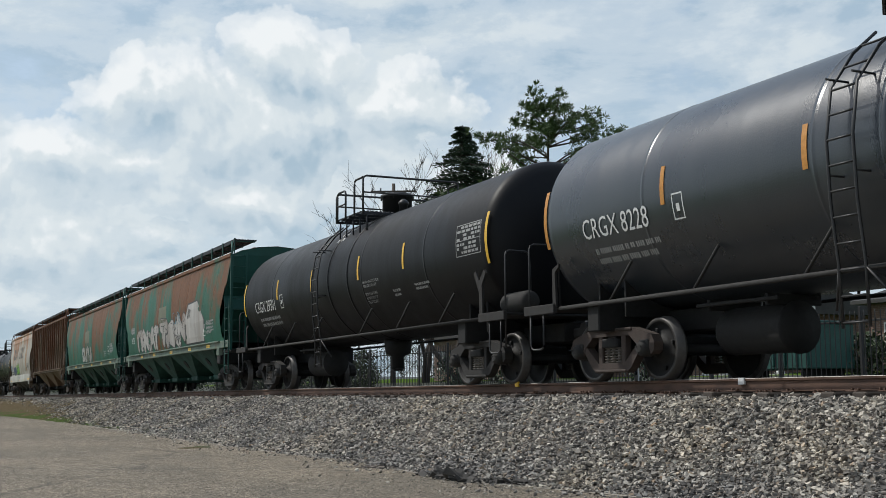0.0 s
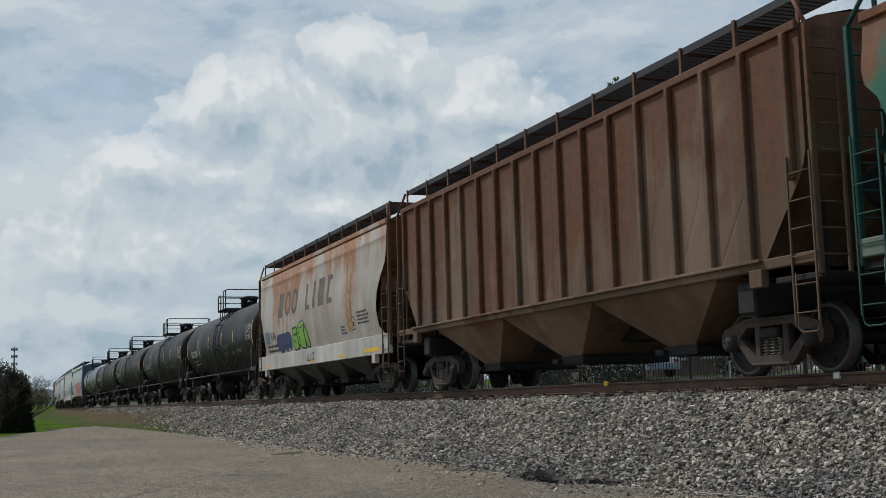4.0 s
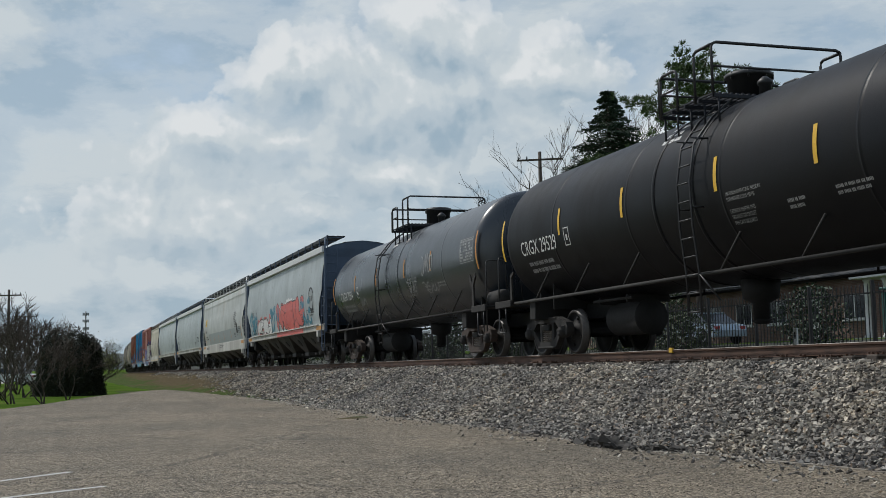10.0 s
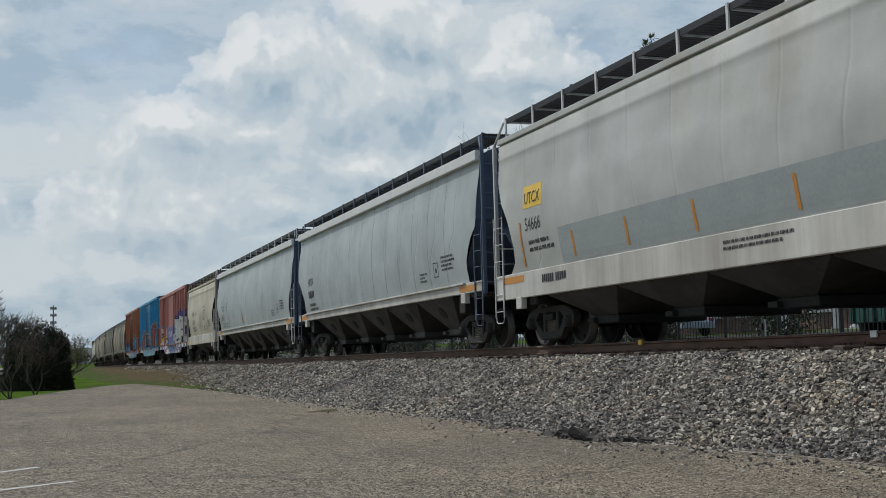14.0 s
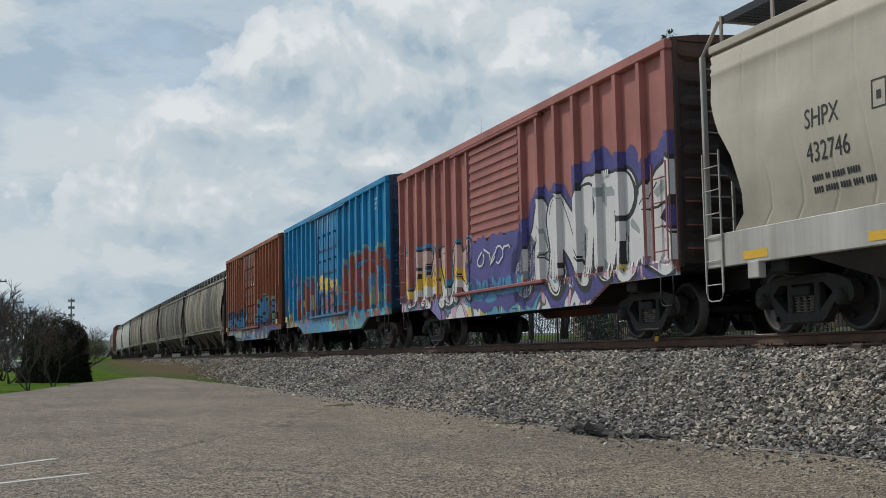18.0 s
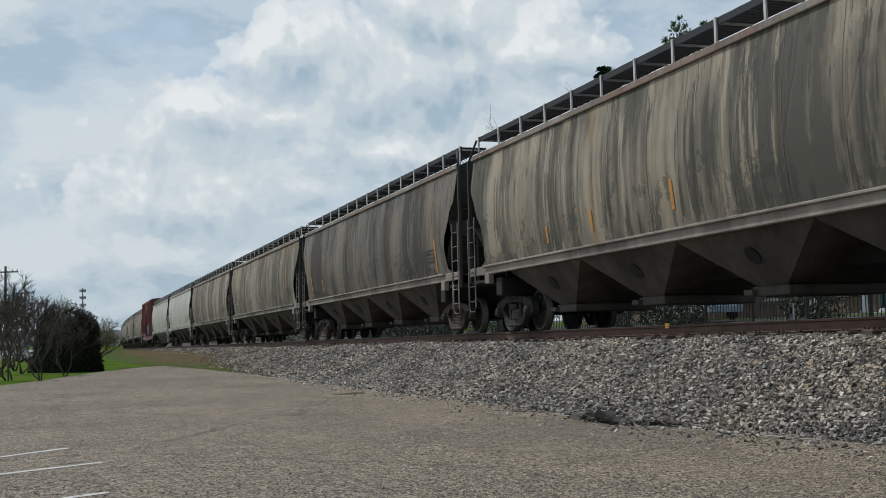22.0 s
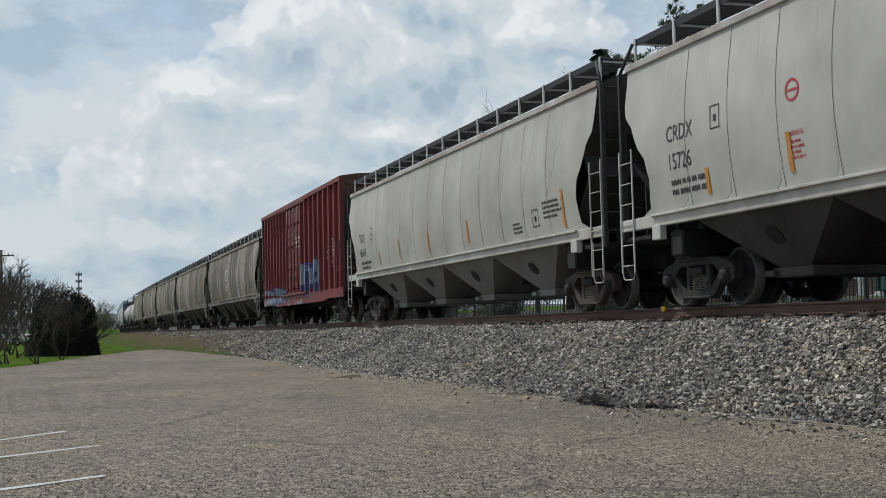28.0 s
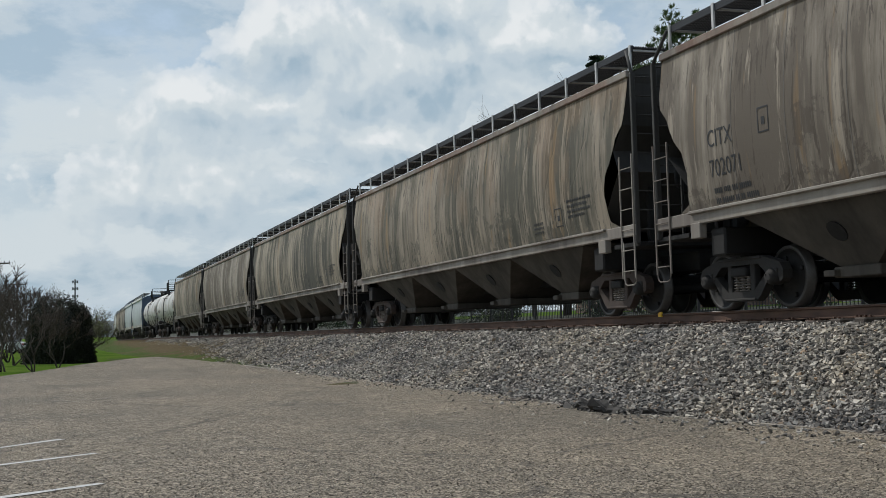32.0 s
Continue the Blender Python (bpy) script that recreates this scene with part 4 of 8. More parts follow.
def hopper_car(label, length, skin, sill_mat, style="round", bays=4, number=(), ink=STENCIL_K, seed=1, top=4.15, sill=(1.30, 1.52), rails=GREY_RAIL, trim=None, end_mat=None, tape=ORANGE, tapes=(), grate_top=None, under_mat=None, badge=None, posts=True, rusty=False, panel=True, seams=13, wide_eave=False, post_mat=None):
    car = thing("covered_hopper_car", label, "hopper car", "freight train")
    trim, end_mat, under_mat = trim or sill_mat, end_mat or skin, under_mat or skin
    he = length / 2 - 0.58
    zs = sill[1] - 0.02
    if style == "round":
        prof = [(1.49, zs), (1.545, zs + .3), (1.60, 2.3), (1.615, 2.7), (1.60, 3.1), (1.56, 3.5), (1.50, 3.88), (1.46, top)]
    elif style == "flow":
        prof = [(1.44, zs), (1.50, zs + .25), (1.575, 2.2), (1.60, 2.6), (1.59, 3.0), (1.54, 3.35), (1.50, top - .42), (1.52, top - .37), (1.49, top - .34), (1.51, top - .25), (1.48, top - .22), (1.50, top - .12), (1.46, top - .09), (1.47, top)]
    else:
        prof = [(1.47, zs), (1.47, 2.0), (1.47, 2.8), (1.47, 3.5), (1.47, top)]
    roof = [(1.15, top + .14), (.6, top + .27), (0, top + .32)]

    def side(z):
        for (ya, za), (yb, zb) in zip(prof, prof[1:]):
            if z <= zb:
                return -(ya + (yb - ya) * max(0.0, z - za) / (zb - za))
        return -prof[-1][0]

    def reach(z):
        # how far the side sheet runs at that height: it is cut back over the trucks
        if style == "rib":
            pts = [(zs, .95), (2.5, .12), (2.75, 0), (top + 1, 0)]
        elif wide_eave:
            pts = [(zs, .80), (2.0, .80), (2.55, .34), (2.62, .16), (2.75, .04), (top + 1, 0)]
        elif style == "flow":
            pts = [(zs, .35), (zs + .12, .72), (2.1, .80), (2.6, .62), (3.1, .22), (3.45, .02), (top + 1, 0)]
        else:
            pts = [(zs, .40), (zs + .12, .78), (2.15, .88), (2.6, .74), (2.78, .42), (3.0, .44), (3.35, .05), (top + 1, 0)]
        for (za, a), (zb, b) in zip(pts, pts[1:]):
            if z <= zb:
                return he - (a + (b - a) * max(0.0, z - za) / (zb - za))
        return he
    # side sheets with weld seams
    cut = []
    for (ya, za), (yb, zb) in zip(prof, prof[1:]):
        n = max(1, int((zb - za) / .14))
        cut += [(ya + (yb - ya) * i / n, za + (zb - za) * i / n) for i in range(n)]
    cut.append(prof[-1])
    for sgn, nm in ((-1, "side_sheet"), (1, "side_sheet")):
        g = Geo()
        cols, rows = [], []
        ns = seams
        for i in range(ns + 1):
            f = -1 + 2 * i / ns
            cols += [(f, 0.0)] if i in (0, ns) else [(f - .07 / he, 0), (f - .022 / he, 0), (f, .007), (f + .022 / he, 0), (f + .07 / he, 0)]
        for y, z in cut:
            r = reach(z)
            rows.append([(f * r, sgn * (y - d), z) for f, d in cols])
        if sgn > 0:
            rows = [r[::-1] for r in rows]
        g.loft(rows, closed=False, smooth=True)
        part(nm, g, skin, car)
    if style == "round":
        strips(car, [(-1 + 2 * i / seams) * (he - .9) for i in range(1, seams)], .006, zs + .04, top - .10, side, SEAM, .004, "weld_seam")
    # roof
    g = Geo()
    ring = [(y, z) for y, z in [prof[-1]] + roof] + [(-y, z) for y, z in ([prof[-1]] + roof[:-1])[::-1]]
    g.loft([[(x, -y, z) for y, z in ring] for x in (-he, he)], closed=False, smooth=False)
    part("roof", g, skin, car)
    # ends: bulkhead above, slope sheet below
    for s in (-1, 1):
        g = Geo()
        rows = []
        for y, z in cut[:: 2] + [cut[-1], (1.15, top + .14), (.3, top + .30)]:
            x = s * (reach(z) - (.04 if z < top else 0))
            if z < 2.75:
                x = s * (he - .05 - (2.75 - z) * .95)
            rows.append([(x, -y * .985, z), (x, y * .985, z)])
        if s < 0:
            rows = [r[::-1] for r in rows]
        g.loft(rows, closed=False, smooth=False)
        part("end_sheet", g, end_mat, car)
    # eave angle and side sill
    g = Geo()
    for y in (-1, 1):
        a, b = sorted((y * (prof[-1][0] - .02), y * (prof[-1][0] + (.13 if wide_eave else .055))))
        g.box(-he, he, a, b, top - (.13 if wide_eave else .07), top + (.10 if wide_eave else .05), .012)
    part("eave_angle", g, trim, car)
    for y in (-1, 1):
        g = Geo()
        a, b = sorted((y * 1.46, y * 1.56))
        g.box(-he - .22, he + .22, a, b, sill[0], sill[1], .012)
        a, b = sorted((y * 1.50, y * 1.62))
        if style != "flow":
            g.box(-he + .9, he - .9, a, b, sill[1] - .035, sill[1] + .01, .008)
        part("side_sill", g, sill_mat, car)
    if style == "rib":
        for i in range(17):
            x = -he + .25 + (2 * he - .5) * i / 16
            zb = zs if abs(x) < he - .95 else 2.45
            g = Geo()
            g.box(x - .055, x + .055, -1.56, -1.465, zb, top - .06, .018)
            part("rib", g, trim, car)
    # hopper bays with outlet gates
    span = he - 2.15
    pitch = 2 * span / bays
    for i in range(bays):
        c = -span + pitch * (i + .5)
        g = Geo()
        t0, t1, b0, b1 = c - pitch * .5, c + pitch * .5, c - .34, c + .34
        zb = .50
        zt = sill[0] + .06
        ring = lambda x0, x1, w, z: [(x0, -w, z), (x1, -w, z), (x1, w, z), (x0, w, z)]
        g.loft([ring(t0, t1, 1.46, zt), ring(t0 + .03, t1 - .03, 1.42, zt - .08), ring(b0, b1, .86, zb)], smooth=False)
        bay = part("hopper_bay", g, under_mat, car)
        g = Geo()
        g.box(c - .48, c + .48, -.92, .92, zb - .13, zb + .02, .015)
        g.box(c - .58, c - .34, -1.02, -.85, zb - .11, zb - .02, .01)
        if style == "round":
            zm = zb + (zt - zb) * .52
            ym = -(.86 + (1.42 - .86) * (zm - zb) / (zt - .08 - zb))
            rim_pts = [(c + .17 * math.cos(k * .5236), .13 * math.sin(k * .5236)) for k in range(12)]
            part("poke_hole", Geo().loft([[(a, ym - .025 - h * .8 + d, zm + h) for a, h in rim_pts] for d in (0, .05)], smooth=False), UNDER, bay)
        part("outlet_gate", g, UNDER if style != "round" else under_mat, bay)
    # centre sill, end platforms, bolsters
    g = Geo()
    g.box(-length / 2 + .45, length / 2 - .45, -.3, .3, .74, 1.08, .02)
    for s in (-1, 1):
        c = s * (length / 2 - 2.05)
        g.box(c - .2, c + .2, -1.45, 1.45, .82, 1.25, .03)
        a, b = sorted((s * (length / 2 - .36), s * (length / 2 - 1.3)))
        g.box(a, b, -1.5, 1.5, 1.16, 1.24, .01)
        g.box(s * (he - .55) - .05, s * (he - .55) + .05, -.9, -.8, 1.2, 2.6, .01)
        g.box(s * (he - .55) - .05, s * (he - .55) + .05, .8, .9, 1.2, 2.6, .01)
    part("underframe", g, UNDER, car)
    # corner posts and ladders
    for s in (-1, 1):
        g = Geo()
        xe = s * (he + .20)
        xa, xb = sorted((xe, xe - s * .46))
        ladder(g, xa, xb, -1.58, .62, 2.75, .36, .012)
        part("side_ladder", g, rails, car)
        g = Geo()
        g.box(xe - .035, xe + .035, -1.55, -1.47, 1.2, top - .05, .008)
        g.rod([(xe, -1.51, top - .06), (xe - s * .35, -1.42, top + .42)], .03, 6)
        for i in range(9):
            z = 1.45 + i * .33
            g.rod([(xe, -1.51, z), (xe, -1.05, z)], .013, 6)
        g.box(xe - .02, xe + .02, -1.08, -1.03, 1.2, top + .05, .006)
        part("corner_post", g, rails if style == "flow" else end_mat, car)
        g = Geo()
        hoop(g, [(xe, -1.57, 1.25), (xe, -1.57, .50), (xe - s * .42, -1.57, .50), (xe - s * .42, -1.57, 1.25)], .012)
        part("step_stirrup", g, rails, car)
    x = he - 1.05
    for s in (-1, 1):
        part("jacking_pad", Geo().box(s * x - .14, s * x + .14, -1.585, -1.46, sill[0] - .22, sill[0] + .02, .01), sill_mat, car)
    # roof walkway on brackets
    zt = grate_top or top + .50
    g = Geo()
    for k in range(14):
        y = -1.31 + k * .049
        g.box(-he + .05, he - .05, y - .009, y + .009, zt - .05, zt)
    nb = int(he * 2 / .14)
    for k in range(nb):
        x = -he + .1 + (2 * he - .2) * k / (nb - 1)
        g.box(x - .010, x + .010, -1.33, -.66, zt - .045, zt - .01)
    g.box(-he + .05, he - .05, -1.345, -1.325, zt - .11, zt + .01, .003)
    part("roof_walkway", g, DARK_GRATE, car)
    nb = int(he * 2 / 1.35)
    key = (round(top, 3), round(zt, 3), (post_mat or rails).name)
    if key not in BRACKETS:
        g = Geo()
        g.plate([(-.03, top + .04), (.03, top + .04), (.03, zt + .02), (-.03, zt + .02)][::-1], -1.37, -1.34)
        g.box(-.02, .02, -1.345, -.7, zt - .085, zt - .05, .005)
        BRACKETS[key] = g.mesh("walkway_bracket")
        BRACKETS[key].materials.append(post_mat or rails)
    for k in range(nb + 1):
        part("walkway_bracket", BRACKETS[key], None, car, "", Matrix.Translation((-he + .12 + (2 * he - .24) * k / nb, 0, 0)))
    hw = he - 1.1
    nh = max(4, int(hw * 2 / 1.3))
    for k in range(nh):
        x = -hw + 2 * hw * (k + .5) / nh
        part("hatch_cover", Geo().box(x - .5, x + .5, -.42, .42, top + .31, top + .42, .03), trim, car)
    # brake wheel and gear at the leading end
    g = Geo()
    g.lathe([(-.02, .24), (0, .28), (.02, .24)], (he + .12, -.45, 2.35), "x", 18)
    g.rod([(he + .12, -.45, 2.1), (he + .12, -.45, 2.6)], .014, 6)
    g.rod([(he + .12, -.70, 2.35), (he + .12, -.20, 2.35)], .014, 6)
    part("brake_wheel", g, UNDER, car)
    # lettering
    if number:
        nx = -he + (number[3] if len(number) > 3 else 1.55)
        write(car, number[0], nx, number[2] - .1, .27, side, ink, tight=.80)
        write(car, number[1], nx, number[2] - .55, .27, side, ink, tight=.80)
        if len(number) < 5:
            word_bars(car, nx + .05, number[2] - .72, 1.1, 2, .085, side, ink, seed)
        framed_mark(car, nx + 1.35, number[2] - .10, .27, .36, side, ink)
    if panel:
        framed_mark(car, he - 3.1, 1.78, .34, .36, side, ink if ink is STENCIL_K else STENCIL_W, "lube_plate")
        word_bars(car, he - 2.5, 2.25, .9, 4, .055, side, ink, seed + 5)
        word_bars(car, he - 4.2, 1.95, .5, 3, .05, side, ink, seed + 6)
    if tapes:
        for f, z0, z1 in tapes:
            strips(car, (f * he,), .05, z0, z1, side, tape, .012)
    running_gear(car, length, 2.05, rusty)
    car["side"] = 0
    return car, side, he


# ---------------- box car ----------------
def box_car(label, length, skin, rib_mat, door, seed, top=5.0, door_at=0.0, door_w=3.05, end_mat=None, bands=(), ribs=14, roof_mat=None, deep=.66, end_z=.98):
    car = thing("box_car", label, "box car", "freight train")
    he = length / 2 - .62
    W = 1.47
    end_mat = end_mat or rib_mat
    dx0, dx1 = door_at - door_w / 2, door_at + door_w / 2
    zs = 1.16
    for y, nm in ((-1, "side_wall"), (1, "side_wall")):
        g = Geo()
        a, b = sorted((y * (W - .05), y * W))
        g.box(-he, he, a, b, zs, top, .01)
        part(nm, g, skin, car)
    g = Geo()
    rf = [(W + .03, top - .02), (W + .03, top + .03), (1.0, top + .10), (0, top + .16)]
    ring = rf + [(-y, z) for y, z in rf[:-1][::-1]]
    g.loft([[(x, -y, z) for y, z in ring] for x in (-he - .03, he + .03)], smooth=False)
    part("roof", g, roof_mat or end_mat, car)
    g = Geo()
    g.box(-he - .02, he + .02, -W - .125, -W + .02, top - .16, top + .015, .015)
    g.box(-he - .02, he + .02, W - .02, W + .055, top - .16, top + .015, .015)
    part("top_chord", g, skin, car)
    # deep side sill
    for y in (-1, 1):
        g = Geo()
        a, b = sorted((y * (W - .02), y * (W + .045)))
        o = [(-he, zs + .06), (-he, end_z), (-he + 2.5, end_z), (-he + 3.3, deep), (he - 3.3, deep), (he - 2.5, end_z), (he, end_z), (he, zs + .06)]
        g.plate(o, a, b)
        part("side_sill", g, skin, car)
    g = Geo()
    g.box(-he, he, -W + .03, W - .03, zs - .08, zs + .02, .01)
    g.box(-length / 2 + .45, length / 2 - .45, -.3, .3, .74, 1.08, .02)
    for s in (-1, 1):
        c = s * (length / 2 - 2.4)
        g.box(c - .2, c + .2, -1.4, 1.4, .80, 1.12, .03)
    part("underframe", g, UNDER, car)
    # hat-shaped ribs, not over the door
    per = ribs // 2
    rib_at = [x0 + (x1 - x0) * i / per for x0, x1 in ((-he + .10, dx0 - .12), (dx1 + .12, he - .10)) for i in range(per + 1)]

    def sill_low(x):
        return float(np.interp(abs(x), (0, he - 3.3, he - 2.5, he - .02, he - .01), (deep, deep, end_z, end_z, 9.0))) + .01

    def skin_depth(x, z):
        if z < zs + .06:
            return -W - .047
        if dx0 <= x <= dx1:
            return -W - (.087 if door == "louvred" and z > 1.4 else .078)
        if min(abs(x - r) for r in rib_at) < .062:
            return -W - .112
        return -W - .003
    for x0, x1 in ((-he + .10, dx0 - .12), (dx1 + .12, he - .10)):
        for i in range(per + 1):
            x = x0 + (x1 - x0) * i / per
            g = Geo()
            ring = lambda z: [(x - .085, -W - .002, z), (x - .060, -W - .11, z), (x + .060, -W - .11, z), (x + .085, -W - .002, z)]
            g.loft([ring(zs + .05), ring(top - .15)], smooth=False)
            part("rib", g, skin, car)
    # door
    d = part("door", Geo().box(dx0, dx1, -W - .05, -W - .01, zs + .10, top - .22, .012), skin, car)
    if door == "louvred":
        g = Geo()
        for i in range(16):
            z = zs + .22 + (top - zs - .6) * i / 15
            g.plate([(dx0 + .06, z), (dx1 - .06, z), (dx1 - .06, z + .10), (dx0 + .06, z + .10)][::-1], -W - .085, -W - .05)
        part("door_corrugation", g, skin, d)
    else:
        g = Geo()
        for z in (1.9, 2.75, 3.6):
            g.box(dx0 + .04, dx1 - .04, -W - .075, -W - .05, z - .05, z + .05, .01)
        part("door_stiffener", g, rib_mat, d)
        for f in (.12, .38, .62, .88):
            x = dx0 + door_w * f
            g = Geo()
            g.rod([(x, -W - .115, zs + .14), (x, -W - .115, top - .3)], .026, 8)
            for z in (1.45, 2.3, 3.2, 4.1):
                g.box(x - .05, x + .05, -W - .15, -W - .05, z - .04, z + .04, .01)
            part("lock_bar", g, rib_mat, d)
        g = Geo()
        for f in (.25, .75):
            x = dx0 + door_w * f
            g.box(x - .28, x + .28, -W - .14, -W - .11, 2.0, 2.06, .008)
            g.box(x - .24, x + .24, -W - .14, -W - .11, 1.55, 1.6, .008)
        part("door_handle", g, rib_mat, d)
    for z, t in ((top - .20, .06), (zs + .06, .07)):
        part("door_track", Geo().box(dx0 - 1.2, dx1 + 1.2, -W - .14, -W - .03, z - t / 2, z + t / 2, .012), rib_mat, car)
    for x in (dx0 - .06, dx1 + .06):
        part("door_post", Geo().box(x - .06, x + .06, -W - .075, -W, zs + .05, top - .15, .012), rib_mat, car)
    # ends with pressed horizontal ribs
    for s in (-1, 1):
        g = Geo()
        a, b = sorted((s * he, s * (he - .05)))
        g.box(a, b, -W + .01, W - .01, zs - .05, top - .01, .01)
        for i in range(9):
            z = zs + .22 + (top - zs - .45) * i / 8
            ring = lambda k, r: [(s * (he + d * r), k, z + e * r) for d, e in ((0, -.13), (.06, -.05), (.06, .05), (0, .13))]
            part("end_rib", Geo().loft([ring(-W + .10, .3), ring(-W + .25, 1), ring(W - .25, 1), ring(W - .10, .3)], smooth=False), end_mat, car)
        g.box(min(s * (he + .045), s * (he - .01)), max(s * (he + .045), s * (he - .01)), -W + .005, -W + .09, zs - .05, top - .01, .01)
        part("end_wall", g, end_mat, car)
    # ladders and stirrups
    for s in (-1, 1):
        g = Geo()
        xa, xb = sorted((s * (he - .12), s * (he - .60)))
        ladder(g, xa, xb, -W - .11, 1.25, 2.85, .38)
        part("side_ladder", g, rib_mat, car)
        g = Geo()
        xa = s * (he + .10)
        for i in range(4 if s > 0 else 9):
            z = 1.4 + i * .38
            g.rod([(xa, -W + .12, z), (xa, -W + .58, z)], .014, 6)
        part("end_ladder", g, rib_mat, car)
        g = Geo()
        hoop(g, [(s * (he - .14), -W - .03, 1.05), (s * (he - .14), -W - .03, .50), (s * (he - .55), -W - .03, .50), (s * (he - .55), -W - .03, 1.05)], .018)
        part("step_stirrup", g, UNDER, car)
    running_gear(car, length, 2.4, seed % 2 == 0)
    panel = lambda k: (-he + .10) + (dx0 - .12 + he - .10) * (k + .5) / per
    return car, panel, he, skin_depth, sill_low


# ---------------- ground, lot, ballast ----------------
def side_point(s, d, z):
    """A point d metres beside the centre line (positive: away from the camera)."""
    p, a = track_at(s)
    return (p.x - d * math.sin(a), p.y + d * math.cos(a), z + p.z)


def grass_material():
    s = Shade("spring grass with bare patches", 0.9)
    s.b.inputs["Specular IOR Level"].default_value = 0.0
    f = s.noise(0.35, 6)
    col = s.ramp(s.mix(0.35, f, s.noise(9, 4)), [(0.36, (0.050, 0.098, 0.014)), (0.54, (0.092, 0.150, 0.026)), (0.66, (0.130, 0.145, 0.044)), (0.76, (0.17, 0.13, 0.07))])
    s.bump(s.noise(25, 4), 0.8, 0.05)
    return s.done(col)


def asphalt_material():
    s = Shade("weathered asphalt", 0.9)
    s.b.inputs["Specular IOR Level"].default_value = 0.2
    chips = []
    for scale in (62, 27):
        g = s.nt.nodes.new("ShaderNodeSeparateColor")
        s.put(g.inputs[0], s.cells(scale).outputs["Color"])
        chips.append(g.outputs[0])
    f = s.math("MULTIPLY_ADD", chips[0], .75, s.math("MULTIPLY", chips[1], .25))
    col = s.ramp(f, [(0.12, (0.040, 0.035, 0.028)), (0.34, (0.120, 0.104, 0.082)), (0.58, (0.215, 0.187, 0.148)), (0.86, (0.46, 0.41, 0.33))])
    big = s.ramp(s.noise(0.28, 6, rough=0.65), [(0.35, (0.78, 0.77, 0.76)), (0.65, (1.04, 1.0, 0.95))])
    mid = s.ramp(s.noise(4.0, 7, rough=0.78), [(0.34, (0.82, 0.82, 0.82)), (0.5, (1.0, 0.99, 0.97)), (0.66, (1.16, 1.14, 1.10))])
    col = s.mix(1.0, s.mix(1.0, col, big, "MULTIPLY"), mid, "MULTIPLY")
    # worn wheel tracks that sweep along the lot
    sweep = s.noise(0.55, 3, (.22, 1, 1), (3, 1, 0), .5)
    col = s.mix(s.math("MULTIPLY", s.ramp(sweep, [(0.46, 0.0), (0.52, 1.0), (0.58, 0.0)]), 0.16), col, (0.05, 0.045, 0.04))
    # small dark pits
    pit = s.cells(3.2, loc=(5, 2, 0)).outputs["Distance"]
    col = s.mix(s.ramp(pit, [(0.035, 0.9), (0.06, 0.0)]), col, (0.015, 0.014, 0.013))
    # thin wandering cracks
    e = s.cells(0.16, feature="DISTANCE_TO_EDGE", vec=None).outputs["Distance"]
    n = s.math("ADD", e, s.math("MULTIPLY", s.math("SUBTRACT", s.noise(1.5, 5), 0.5), 0.12))
    col = s.mix(s.ramp(s.math("ABSOLUTE", n), [(0.003, 0.6), (0.009, 0.0)]), col, (0.06, 0.054, 0.048))
    s.bump(s.mix(0.5, f, s.noise(120, 2)), 0.6, 0.010)
    return s.done(col, 0.9)


def stone_material():
    s = Shade("crushed limestone ballast", 0.9)
    tone = s.ramp(s.island(), [(0.0, (0.055, 0.052, 0.050)), (0.3, (0.17, 0.16, 0.148)), (0.65, (0.35, 0.33, 0.30)), (0.93, (0.62, 0.59, 0.53)), (1.0, (0.34, 0.25, 0.17))])
    patch_ = s.ramp(s.noise(0.7, 5), [(0.35, (0.66, 0.65, 0.65)), (0.55, (1.0, 0.96, 0.90)), (0.75, (1.15, 1.05, 0.90))])
    s.bump(s.noise(60, 4), 0.4, 0.01)
    return s.done(s.mix(1.0, tone, patch_, "MULTIPLY"))


